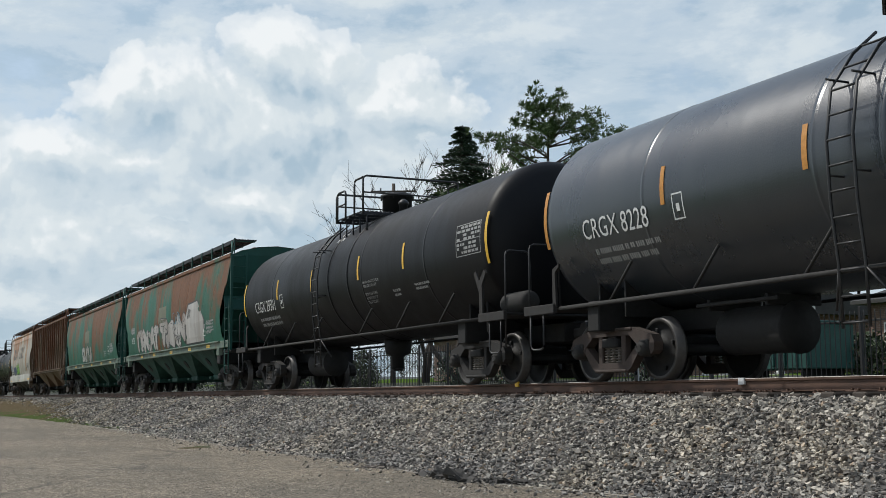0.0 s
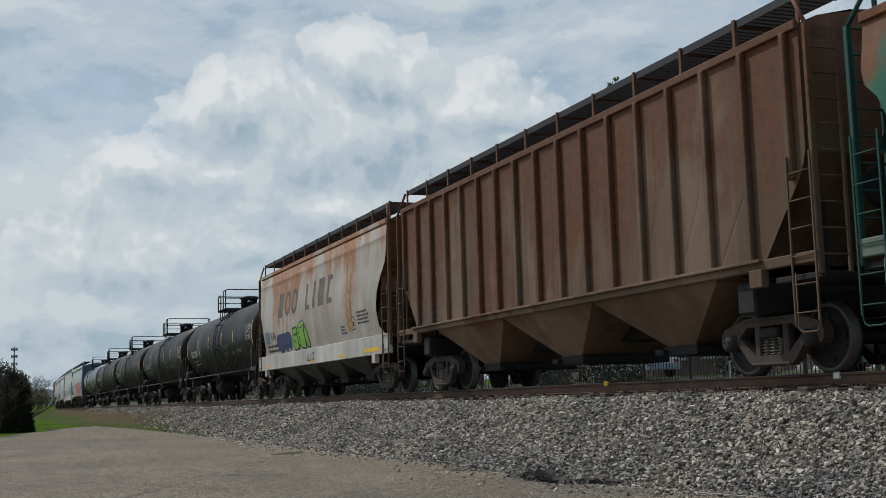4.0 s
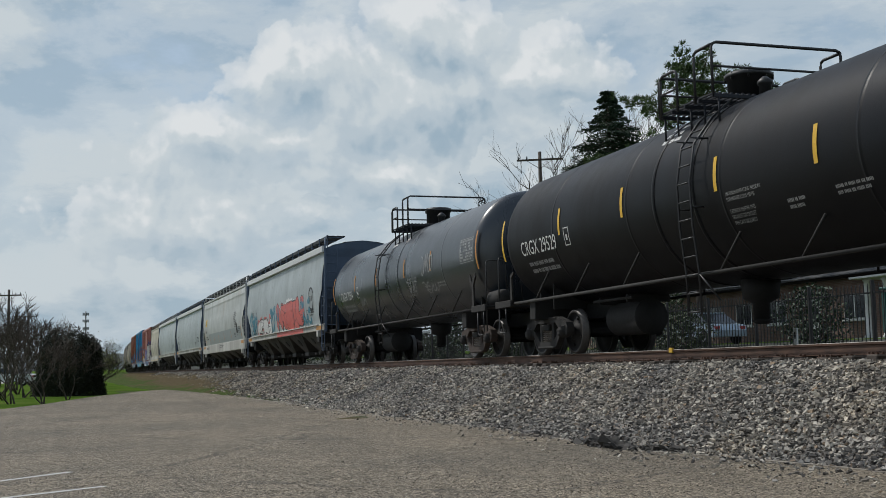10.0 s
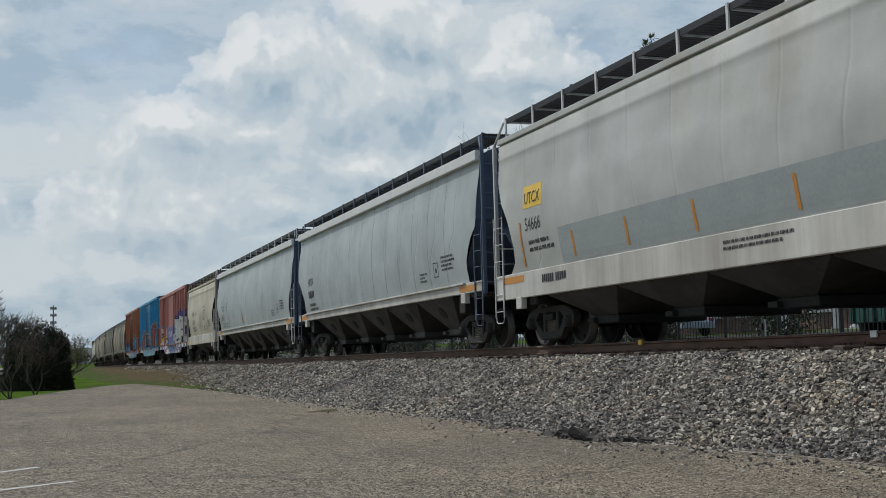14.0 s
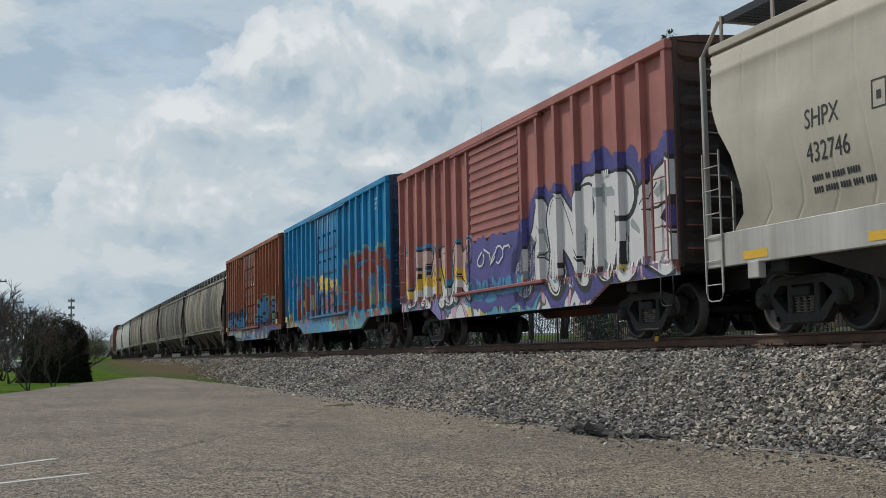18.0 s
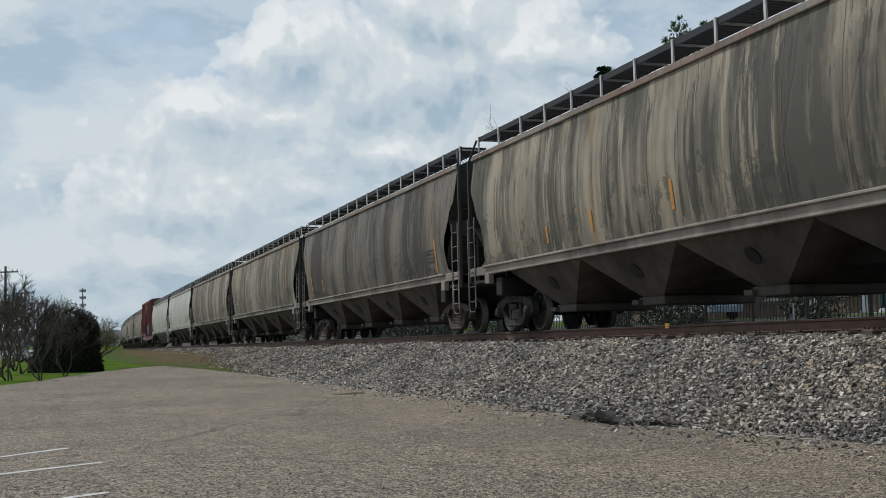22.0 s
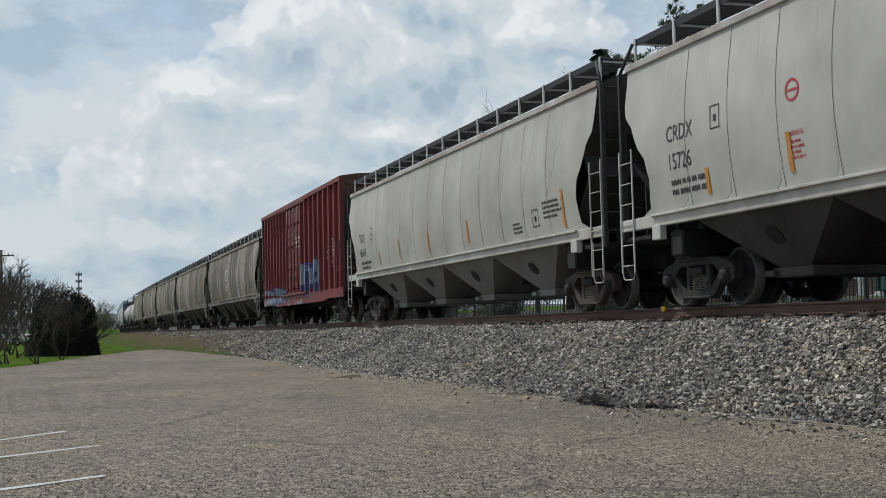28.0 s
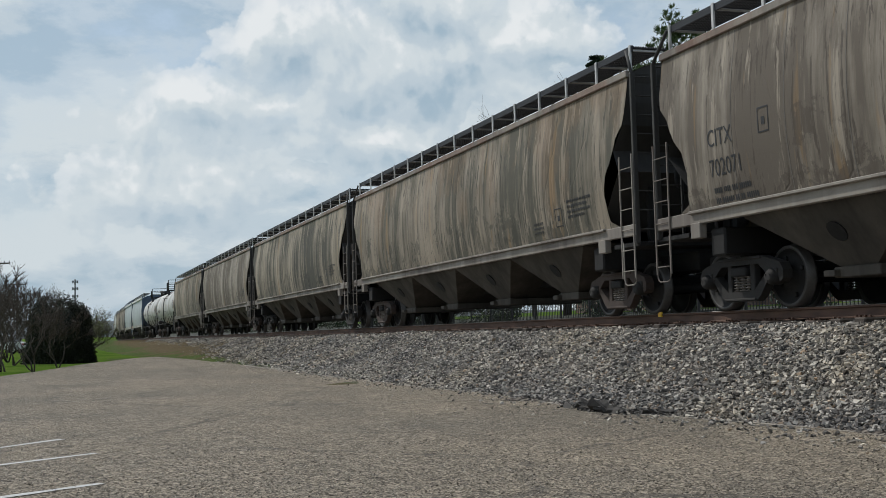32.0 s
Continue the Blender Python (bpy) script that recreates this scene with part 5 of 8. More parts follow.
def ballast_bed_material():
    s = Shade("bed of ballast", 0.95)
    s.b.inputs["Specular IOR Level"].default_value = 0.05
    c = s.cells(17)
    g = s.nt.nodes.new("ShaderNodeSeparateColor")
    s.put(g.inputs[0], c.outputs["Color"])
    # tones kept dark, as painted shade in the gaps between the loose stones
    col = s.ramp(g.outputs[0], [(0.0, (0.03, 0.028, 0.026)), (0.45, (0.11, 0.10, 0.095)), (1.0, (0.32, 0.30, 0.275))])
    s.bump(s.math("SUBTRACT", 1.0, c.outputs["Distance"]), 1.0, 0.05)
    col = s.mix(1.0, col, s.ramp(s.noise(0.5, 5), [(0.35, (0.70, 0.66, 0.62)), (0.7, (1.1, 1.04, 0.95))]), "MULTIPLY")
    # dry grass and dirt grow over the bed farther down the line, away from the rails
    dry = s.ramp(s.noise(7, 5, rough=0.7), [(0.32, (0.050, 0.048, 0.022)), (0.5, (0.105, 0.080, 0.044)), (0.68, (0.18, 0.135, 0.082))])
    green = s.ramp(s.noise(5, 5, rough=0.7), [(0.35, (0.045, 0.075, 0.016)), (0.65, (0.085, 0.110, 0.030))])
    dry = s.mix(s.ramp(s.math("MULTIPLY_ADD", s.axis(2), -1.6, s.math("MULTIPLY_ADD", s.noise(0.5, 5), 1.6, -2.0)), [(0.80, 0.0), (1.25, 1.0)]), dry, green)
    far = s.math("MULTIPLY_ADD", s.axis(0), -0.045, -1.75)
    low = s.math("MULTIPLY_ADD", s.axis(2), -1.1, -0.75)
    over = s.math("ADD", s.math("ADD", far, low), s.math("MULTIPLY", s.math("SUBTRACT", s.noise(0.6, 6), 0.5), 2.2))
    return s.done(s.mix(s.ramp(over, [(0.15, 0.0), (0.6, 1.0)]), col, dry))


# strip beyond the track, with the train's shade put into its colour
SHADED_GROUND = plain("ground beyond the track darkened for shade", (0.030, 0.032, 0.018), 0.95, 0, 0.5, 5)
GRASS, ASPHALT, STONE, BED = grass_material(), asphalt_material(), stone_material(), ballast_bed_material()
FAR_LAND = -0.30
PROFILE = [(-900, LOT - .5), (-300, LOT - .2), (-120, LOT), (-60, LOT), (-30, LOT), (-16, LOT), (-8, LOT - .02), (-4.4, LOT - .02), (-3.55, LOT + .02), (-2.9, LOT + .34), (-2.3, LOT + .75), (-1.85, -.40), (-1.55, -.27), (-.95, -.23), (-.75, -.21), (0, -.20), (.75, -.20), (1.6, -.22), (2.3, -.42), (3.0, -.45), (6, FAR_LAND), (10, FAR_LAND + .1), (20, .35), (60, 1.6), (200, 5.0), (900, 14)]

PD = np.array([d for d, z in PROFILE])
PZ = np.array([z for d, z in PROFILE])


def toe(s, d):
    """The foot of the ballast wanders; how far a point beside the line shifts with it."""
    if not -6 < d < -1.7:
        return 0.0
    w = float(np.interp(s, (-400, -90, -68, -46, -30, -20, -16, -14, -12, -10, 0), (-2.2, -2.2, -1.7, -.55, -.45, .10, .0, -.05, .50, .75, .75)))
    return w * min(1.0, (-1.7 - d) / 1.85)


# how much of the line's fall the land beside it shares
FALL_D, FALL_W = (-3.6, -2.2, 3.0, 7.0), (0, 1, 1, 0)


def bed_relief(s, d):
    """Height of the uneven bed, straight between the sections of the ground."""
    step = 2.0 if s > -80 else 8.0
    s0 = math.floor(s / step) * step
    j = max(1, min(len(PROFILE) - 1, int(np.searchsorted(PD, d))))
    d0, d1 = PROFILE[j - 1][0], PROFILE[j][0]
    fs, fd = (s - s0) / step, (d - d0) / (d1 - d0)
    at = lambda a, b: .10 * noise.noise(Vector((a * .35, b, 3))) if -4.5 < b < -1.4 else 0.0
    return (at(s0, d0) * (1 - fd) + at(s0, d1) * fd) * (1 - fs) + (at(s0 + step, d0) * (1 - fd) + at(s0 + step, d1) * fd) * fs


def make_ground():
    ss = [-2500, -1500, -900, -600, -450] + [-400 + 8 * i for i in range(40)] + [-80 + 2 * i for i in range(56)] + [40, 60, 120, 300, 1000]
    vs, fs, mats = [], [], []
    n = len(PROFILE)
    for s in ss:
        for d, z in PROFILE:
            x, y, _ = side_point(s, d, 0)
            if -4.5 < d < -1.4:
                z += bed_relief(s, d)
                x, y, _ = side_point(s, d + toe(s, d), 0)
            vs.append((x, y, z + track_at(s)[0].z * float(np.interp(d, FALL_D, FALL_W))))
    for i in range(len(ss) - 1):
        for j in range(n - 1):
            fs.append((i * n + j, (i + 1) * n + j, (i + 1) * n + j + 1, i * n + j + 1)[::-1])
            d = PROFILE[j][0]
            mats.append(1 if (-8 if ss[i] > -70 else -4.5) <= d < 2.5 else (2 if 2.5 <= d < 12 else 0))
    me = bpy.data.meshes.new("ground")
    me.from_pydata(vs, [], fs)
    me.materials.append(GRASS)
    me.materials.append(BED)
    me.materials.append(SHADED_GROUND)
    me.polygons.foreach_set("material_index", mats)
    me.polygons.foreach_set("use_smooth", [True] * len(fs))
    return tagged(new("ground", me), "grass land with a raised bed of grey ballast", "ground", kind="structure")


make_ground()


def make_lot():
    edge = [(40, 8.6), (0, 8.6), (-8, 8.5), (-10.5, 8.15), (-12.5, 7.8), (-14, 7.35), (-15.5, 7.3), (-18.5, 7.65), (-21, 7.5), (-24, 7.25), (-30, 7.05), (-38, 6.95), (-46, 6.8), (-58, 6.3), (-67, 5.5)]
    left = [(-64, 4.2), (-54, 1.4), (-45, -.4), (-40.5, -1.6), (-37.5, -5), (-36, -14), (-34, -40), (40, -40)]
    out = []
    rnd = random.Random(4)
    for (xa, ya), (xb, yb) in zip(edge, edge[1:]):
        n = max(1, int(abs(xb - xa) / .45))
        for i in range(n):
            f = i / n
            out.append((xa + (xb - xa) * f, ya + (yb - ya) * f + rnd.uniform(-.10, .10)))
    out += left
    bm = bmesh.new()
    top = [bm.verts.new((x, y, LOT + .035)) for x, y in out]
    f = bm.faces.new(top)
    r = bmesh.ops.extrude_face_region(bm, geom=[f])
    bmesh.ops.translate(bm, verts=[v for v in r["geom"] if isinstance(v, bmesh.types.BMVert)], vec=(0, 0, -.09))
    bmesh.ops.triangulate(bm, faces=[q for q in bm.faces if len(q.verts) > 4])
    bmesh.ops.recalc_face_normals(bm, faces=bm.faces)
    me = bpy.data.meshes.new("parking_lot")
    bm.to_mesh(me)
    bm.free()
    me.materials.append(ASPHALT)
    return tagged(new("parking_lot", me), "worn tan asphalt parking lot with a crumbled edge", "pavement", kind="structure")


make_lot()


def scatter_stones(name, label, count, place, size, seed, material, flat=1.0):
    """Many small broken stones in one mesh: skewed blocks with hard edges."""
    rnd = np.random.default_rng(seed)
    base = np.array(list(itertools.product((-1, 1), repeat=3)), float)
    quad = np.array([(0, 1, 3, 2), (4, 6, 7, 5), (0, 4, 5, 1), (2, 3, 7, 6), (0, 2, 6, 4), (1, 5, 7, 3)])
    p = place(rnd, count)
    n = len(p)
    r = rnd.uniform(*size, n) * rnd.choice((.75, 1.0, 1.0, 1.25), n)
    v = base[None] * rnd.uniform(.45, 1.0, (n, 8, 3))
    v[:, 4:, 1:] *= rnd.uniform(.35, .9, (n, 1, 1))
    v *= np.stack([rnd.uniform(.8, 1.45, n), rnd.uniform(.6, 1.0, n), rnd.uniform(.34, .75, n) * flat], -1)[:, None, :]
    a, b, c = rnd.uniform(0, 6.28, n), rnd.normal(0, .38, n), rnd.normal(0, .38, n)
    ca, sa, cb, sb, cc, sc = np.cos(a), np.sin(a), np.cos(b), np.sin(b), np.cos(c), np.sin(c)
    x = v[..., 0] * ca[:, None] - v[..., 1] * sa[:, None]
    y = v[..., 0] * sa[:, None] + v[..., 1] * ca[:, None]
    z = v[..., 2]
    y, z = y * cb[:, None] - z * sb[:, None], y * sb[:, None] + z * cb[:, None]
    x, z = x * cc[:, None] - z * sc[:, None], x * sc[:, None] + z * cc[:, None]
    v = np.stack([x, y, z], -1) * r[:, None, None] + p[:, None, :]
    f = (quad[None] + 8 * np.arange(n)[:, None, None]).reshape(-1, 4)
    me = bpy.data.meshes.new(name)
    me.vertices.add(8 * n)
    me.vertices.foreach_set("co", v.reshape(-1))
    me.loops.add(len(f) * 4)
    me.loops.foreach_set("vertex_index", f.reshape(-1).astype(np.int32))
    me.polygons.add(len(f))
    me.polygons.foreach_set("loop_start", (np.arange(len(f)) * 4).astype(np.int32))
    me.polygons.foreach_set("use_smooth", np.zeros(len(f), dtype=bool))
    me.update(calc_edges=True)
    me.materials.append(material)
    return tagged(new(name, me), label, "gravel", kind="stuff")




def slope_places(s0, s1, d0, d1, power=1.0):
    def place(rnd, n):
        s = s1 - (s1 - s0) * rnd.random(n) ** power
        d = d0 + (d1 - d0) * rnd.random(n)
        # the bed is wider and lower far off
        keep = d > np.interp(s, (-110, -72, -58, -46, -38), (-1.3, -1.7, -2.5, -3.2, -3.7)) + rnd.normal(0, .35, n)
        s, d = s[keep], d[keep]
        n = len(s)
        base = np.interp(d, PD, PZ)
        out = np.empty((n, 3))
        for i in range(n):
            q = side_point(s[i], d[i] + toe(s[i], d[i]), 0)
            out[i] = (q[0], q[1], base[i] + track_at(s[i])[0].z * float(np.interp(d[i], FALL_D, FALL_W)) + bed_relief(s[i], d[i]) + rnd.uniform(-.035, .02))
        return out
    return place


scatter_stones("ballast_stones", "loose grey and tan crushed stone ballast", 95000, slope_places(-34, -5, -3.75, -.95), (.019, .041), 5, STONE)
scatter_stones("ballast_stones", "loose grey crushed stone ballast down the line", 44000, slope_places(-78, -34, -3.6, -.95, 1.1), (.027, .055), 6, STONE)
scatter_stones("ballast_stones", "thin grey ballast beside the far rails", 12000, slope_places(-125, -70, -2.3, -.95, .9), (.05, .09), 7, STONE)
scatter_stones("stray_stones", "stray stones and grit on the edge of the lot", 1500, lambda rnd, n: np.stack([rnd.uniform(-40, -6, n), 7.7 - rnd.exponential(.35, n), np.full(n, LOT + .045)], -1), (.012, .034), 8, STONE)


# ---------------- rails and ties ----------------
def rail_material():
    s = Shade("rusty rail steel", 0.75, 0.0)
    return s.done(s.ramp(s.noise(6, 5, (.3, 1, 1)), [(0.3, (0.050, 0.026, 0.017)), (0.7, (0.125, 0.066, 0.041))]))


def tie_material():
    s = Shade("weathered timber tie", 0.9)
    s.bump(s.noise(12, 4, (1, .1, 1)), .6, .01)
    return s.done(s.ramp(s.noise(8, 5, (1, .08, 1)), [(0.3, (0.030, 0.025, 0.021)), (0.7, (0.085, 0.068, 0.055))]))


RAIL_RUST, TIE_WOOD = rail_material(), tie_material()
RAIL_HEAD = plain("polished rail head", (0.36, 0.34, 0.32), 0.4, 0.7, 0.2, 8)
track = thing("railway_track", "rusty steel rails on timber ties in ballast", "track", kind="structure")
RAIL_S = [-420 + 6 * i for i in range(58)] + [-72 + 3 * i for i in range(38)]
for d in (-.755, .755):
    foot = [(-.07, -.172), (.07, -.172), (.07, -.160), (.015, -.145), (.010, -.045), (.035, -.035), (.037, -.006), (-.037, -.006), (-.035, -.035), (-.010, -.045), (-.015, -.145), (-.07, -.160)]
    head = [(-.036, -.006), (.036, -.006), (.030, 0), (-.030, 0)]
    part("rail", Geo().loft([[side_point(s, d + a, z) for a, z in foot] for s in RAIL_S], smooth=False), RAIL_RUST, track)
    part("rail_head", Geo().loft([[side_point(s, d + a, z) for a, z in head] for s in RAIL_S], smooth=False), RAIL_HEAD, track)
tie_me = Geo().box(-.115, .115, -1.3, 1.3, -.36, -.185, .02).mesh("tie")
tie_me.materials.append(TIE_WOOD)
plate_geo = Geo()
for d in (-.755, .755):
    plate_geo.box(-.09, .09, d - .17, d + .17, -.185, -.170, .003)
    for a, b in ((-.05, -.10), (.05, .10), (-.05, .10), (.05, -.10)):
        plate_geo.box(a - .012, a + .012, d + b - .02, d + b + .02, -.172, -.145, .004)
plate_me = plate_geo.mesh("tie_plate")
plate_me.materials.append(RAIL_RUST)
anchor_geo = Geo()
for d in (-.755, .755):
    for a in (-.14, .14):
        anchor_geo.box(a - .012, a + .012, d - .085, d + .085, -.19, -.165, .003)
        anchor_geo.box(a - .012, a + .012, d - .10, d - .075, -.19, -.14, .003)
anchor_me = anchor_geo.mesh("rail_anchor")
anchor_me.materials.append(RAIL_RUST)
rnd = random.Random(9)
for i in range(190):
    s = 6 - i * .533
    p, a = track_at(s)
    m = Matrix.Translation(p + Vector((0, 0, rnd.uniform(-.02, .012)))) @ Matrix.Rotation(a + rnd.uniform(-.02, .02), 4, "Z")
    t = part("tie", tie_me, None, track, "", m)
    part("tie_plate", plate_me, None, t)
    if i % 2 == 0:
        part("rail_anchor", anchor_me, None, t)
# joint bars and paint marks on the near rail
for x, col in ((-12.6, STENCIL_W), (-18.75, YELLOW)):
    p = side_point(x, -.755, 0)
    part("paint_mark", Geo().box(x - .06, x + .06, p[1] - .055, p[1] - .020, -.12, -.03, .004), col, track)

# fine pale dust where the lot breaks off against the ballast
def dust_material():
    s = Shade("pale stone dust", 0.95)
    return s.done(s.ramp(s.mix(.5, s.noise(3, 5), s.noise(40, 4)), [(.35, (0.15, 0.13, 0.105)), (.65, (0.40, 0.36, 0.30))]))


rnd = random.Random(77)
rows = []
EDGE_X, EDGE_Y = (-44, -38, -30, -24, -21, -18.5, -15.8, -14.2, -12.5, -10.5, -8), (6.78, 6.9, 6.98, 7.18, 7.42, 7.56, 7.20, 7.25, 7.70, 8.06, 8.42)
for i in range(241):
    x = -44 + 36 * i / 240
    y = float(np.interp(x, EDGE_X, EDGE_Y)) + .05 * noise.noise(Vector((x * 1.3, 2, 0)))
    w = max(.01, .055 + .07 * noise.noise(Vector((x * .8, 7, 0))) + rnd.uniform(-.012, .012))
    rows.append([(x, y - w, LOT + .0395), (x, y + w, LOT + .0395)])
fringe = new("dust_fringe", Geo().loft(rows, closed=False, smooth=False).mesh("dust_fringe"))
fringe.data.materials.append(dust_material())
tagged(fringe, "pale stone dust along the broken edge of the asphalt", "dust", kind="structure")

# ---------------- parking stripes, rubble ----------------
LINE_PAINT = plain("worn white stripe paint", (0.55, 0.54, 0.51), 0.8, 0, 0.35, 30)
for (ax, ay), (bx, by) in (((-14.9, .15), (-12.6, -2.0)), ((-12.9, .47), (-10.6, -2.8)), ((-10.25, .41), (-8.6, -2.2))):
    d = Vector((bx - ax, by - ay, 0))
    q = Vector((-d.y, d.x, 0)).normalized() * .055
    g = Geo()
    n = 14
    rr = random.Random(int(ax * 7))
    rows = []
    for i in range(n + 1):
        c = Vector((ax, ay, LOT + .041)) + d * (i / n)
        w = rr.uniform(.75, 1.1)
        rows.append([c + q * w, c - q * w])
    g.loft(rows, closed=False, smooth=False)
    ob = new("parking_stripe", g.mesh("parking_stripe"))
    ob.data.materials.append(LINE_PAINT)
    tagged(ob, "faded white painted parking stripe", "road marking", "parking stripes", "structure")
RUBBLE = plain("broken dark asphalt", (0.060, 0.055, 0.049), 0.95, 0, 0.5, 20)


def rubble_places(cx, cy, rx, ry, tall=.05):
    return lambda rnd, n: np.stack([cx + rx * rnd.normal(0, .45, n), cy + ry * rnd.normal(0, .45, n), LOT + .035 + rnd.uniform(0, tall, n)], -1)


scatter_stones("asphalt_rubble", "low heap of broken asphalt slabs at the edge of the lot", 34, rubble_places(-15.05, 7.2, .85, .20), (.07, .17), 21, RUBBLE, .45)
scatter_stones("asphalt_rubble", "crumbs of broken black asphalt at the edge of the lot", 160, rubble_places(-14.9, 7.25, 1.0, .25, .03), (.012, .045), 23, RUBBLE)
scatter_stones("asphalt_rubble", "small heap of broken black asphalt at the edge of the lot", 40, rubble_places(-13.9, 7.5, .45, .14), (.03, .09), 22, RUBBLE, .55)


def grit_material():
    s = Shade("chips worn out of the asphalt", 0.9)
    s.b.inputs["Specular IOR Level"].default_value = 0.2
    return s.done(s.ramp(s.island(), [(0.0, (0.045, 0.040, 0.033)), (0.25, (0.13, 0.115, 0.092)), (0.6, (0.25, 0.22, 0.175)), (1.0, (0.46, 0.42, 0.35))]))


def grit_places(rnd, n):
    # chips that stand proud of the worn surface, over the part of the lot before the eye
    away = 6.5 + 38 * rnd.random(n) ** 1.7
    turn = np.radians(rnd.uniform(44, 97, n))
    x, y = -away * np.sin(turn), away * np.cos(turn)
    ok = (y < np.interp(x, (-46, -38, -30, -24, -18.5, -15.5, -14, -10.5, -8), (6.6, 6.8, 6.9, 7.1, 7.4, 7.1, 7.1, 7.9, 8.3))) & (y > np.interp(x, (-45, -40), (0.2, -1.2)))
    return np.stack([x[ok], y[ok], np.full(ok.sum(), LOT + .037)], -1)


scatter_stones("asphalt_chips", "pale and dark stone chips proud of the worn asphalt", 72000, grit_places, (.004, .0085), 31, grit_material())

# ---------------- trees and what stands beyond ----------------
BARK = plain("grey bark", (0.075, 0.06, 0.048), 0.95, 0, 0.4, 8)


def leaf_material(name, dark, lite):
    s = Shade(name, 0.7)
    s.b.inputs["Subsurface Weight"].default_value = 0.0
    return s.done(s.ramp(s.island(), [(0.0, dark), (0.6, lite), (1.0, tuple(c * 1.3 for c in lite))]))


NEEDLES = leaf_material("pine needles", (0.030, 0.060, 0.018), (0.080, 0.125, 0.036))
SPRUCE = leaf_material("spruce needles", (0.012, 0.028, 0.015), (0.030, 0.055, 0.026))
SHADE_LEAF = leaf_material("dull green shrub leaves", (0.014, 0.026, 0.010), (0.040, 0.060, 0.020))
HEDGE = leaf_material("dense dark hedge leaves", (0.010, 0.013, 0.009), (0.026, 0.030, 0.018))
BUD = leaf_material("yellow-green spring buds", (0.07, 0.08, 0.02), (0.13, 0.14, 0.04))


def limb(g, a, b, r0, r1, rnd, n=5, bend=.08):
    a, b = Vector(a), Vector(b)
    d = (b - a).length
    side = Vector((rnd.uniform(-1, 1), rnd.uniform(-1, 1), rnd.uniform(-.3, .6))) * d * bend
    pts = [a + (b - a) * (i / 3) + side * math.sin(math.pi * i / 3) for i in range(4)]
    rings = []
    for i, p in enumerate(pts):
        q = (pts[min(i + 1, 3)] - pts[max(0, i - 1)]).normalized()
        u = q.orthogonal().normalized()
        w = q.cross(u)
        r = r0 + (r1 - r0) * i / 3
        rings.append([p + (u * math.cos(6.283 * k / n) + w * math.sin(6.283 * k / n)) * r for k in range(n)])
    g.loft(rings)
    return pts


def branch_out(g, a, d, length, r, depth, rnd, tips, spread=.55, up=.25, boughs=None):
    b = Vector(a) + d * length
    pts = limb(g, a, b, r, r * .55, rnd, 5 if depth > 2 else 3, .14)
    tips.append(pts[-1])
    if depth == 0:
        return
    for k in range(rnd.choice((2, 3, 3))):
        f = rnd.uniform(.45, 1.0)
        start = pts[1] + (pts[3] - pts[1]) * ((f - .33) / .67)
        nd = (d + Vector((rnd.uniform(-1, 1), rnd.uniform(-1, 1), rnd.uniform(-.4, 1) * .6 + up)) * spread).normalized()
        branch_out(boughs or g, start, nd, length * rnd.uniform(.55, .8), max(.011, r * .56), depth - 1, rnd, tips, spread, up)


def bare_tree(label, x, y, z, height, seed, depth=4, stems=1, spread=.55, buds=0, up=.25, thin=1.0):
    t = thing("bare_tree", label, "tree", m=Matrix.Translation((x, y, z)))
    rnd = random.Random(seed)
    g, boughs, tips = Geo(), Geo(), []
    for k in range(stems):
        d = Vector((rnd.uniform(-.25, .25) * stems, rnd.uniform(-.25, .25) * stems, 1)).normalized()
        branch_out(g, (rnd.uniform(-.1, .1) * stems, rnd.uniform(-.1, .1), -.1), d, height * .34, (height * .016 / stems ** .5 + .02) * thin, depth, rnd, tips, spread, up, boughs)
    part("trunk", g, BARK, t)
    part("woody_growth", boughs, BARK, t)["kind"] = "stuff"
    if buds:
        leaves(t, [p for p in tips for _ in range(buds)], .16, .05, rnd, BUD, "bud_cluster")["kind"] = "stuff"
    return t


def leaves(parent, spots, spread, size, rnd, material, name="crown", flat=1.0):
    vs, fs = [], []
    for p in spots:
        c = Vector(p) + Vector((rnd.gauss(0, spread), rnd.gauss(0, spread), rnd.gauss(0, spread * flat)))
        a = Vector((rnd.uniform(-1, 1), rnd.uniform(-1, 1), rnd.uniform(-.6, 1))).normalized() * size * rnd.uniform(.6, 1.4)
        b = a.orthogonal().normalized() * size * .35
        n = len(vs)
        vs += [c - a * .2, c + b + a * .4, c + a, c - b + a * .4]
        fs.append((n, n + 1, n + 2, n + 3))
    g = Geo().add(vs, fs)
    return part(name, g, material, parent)


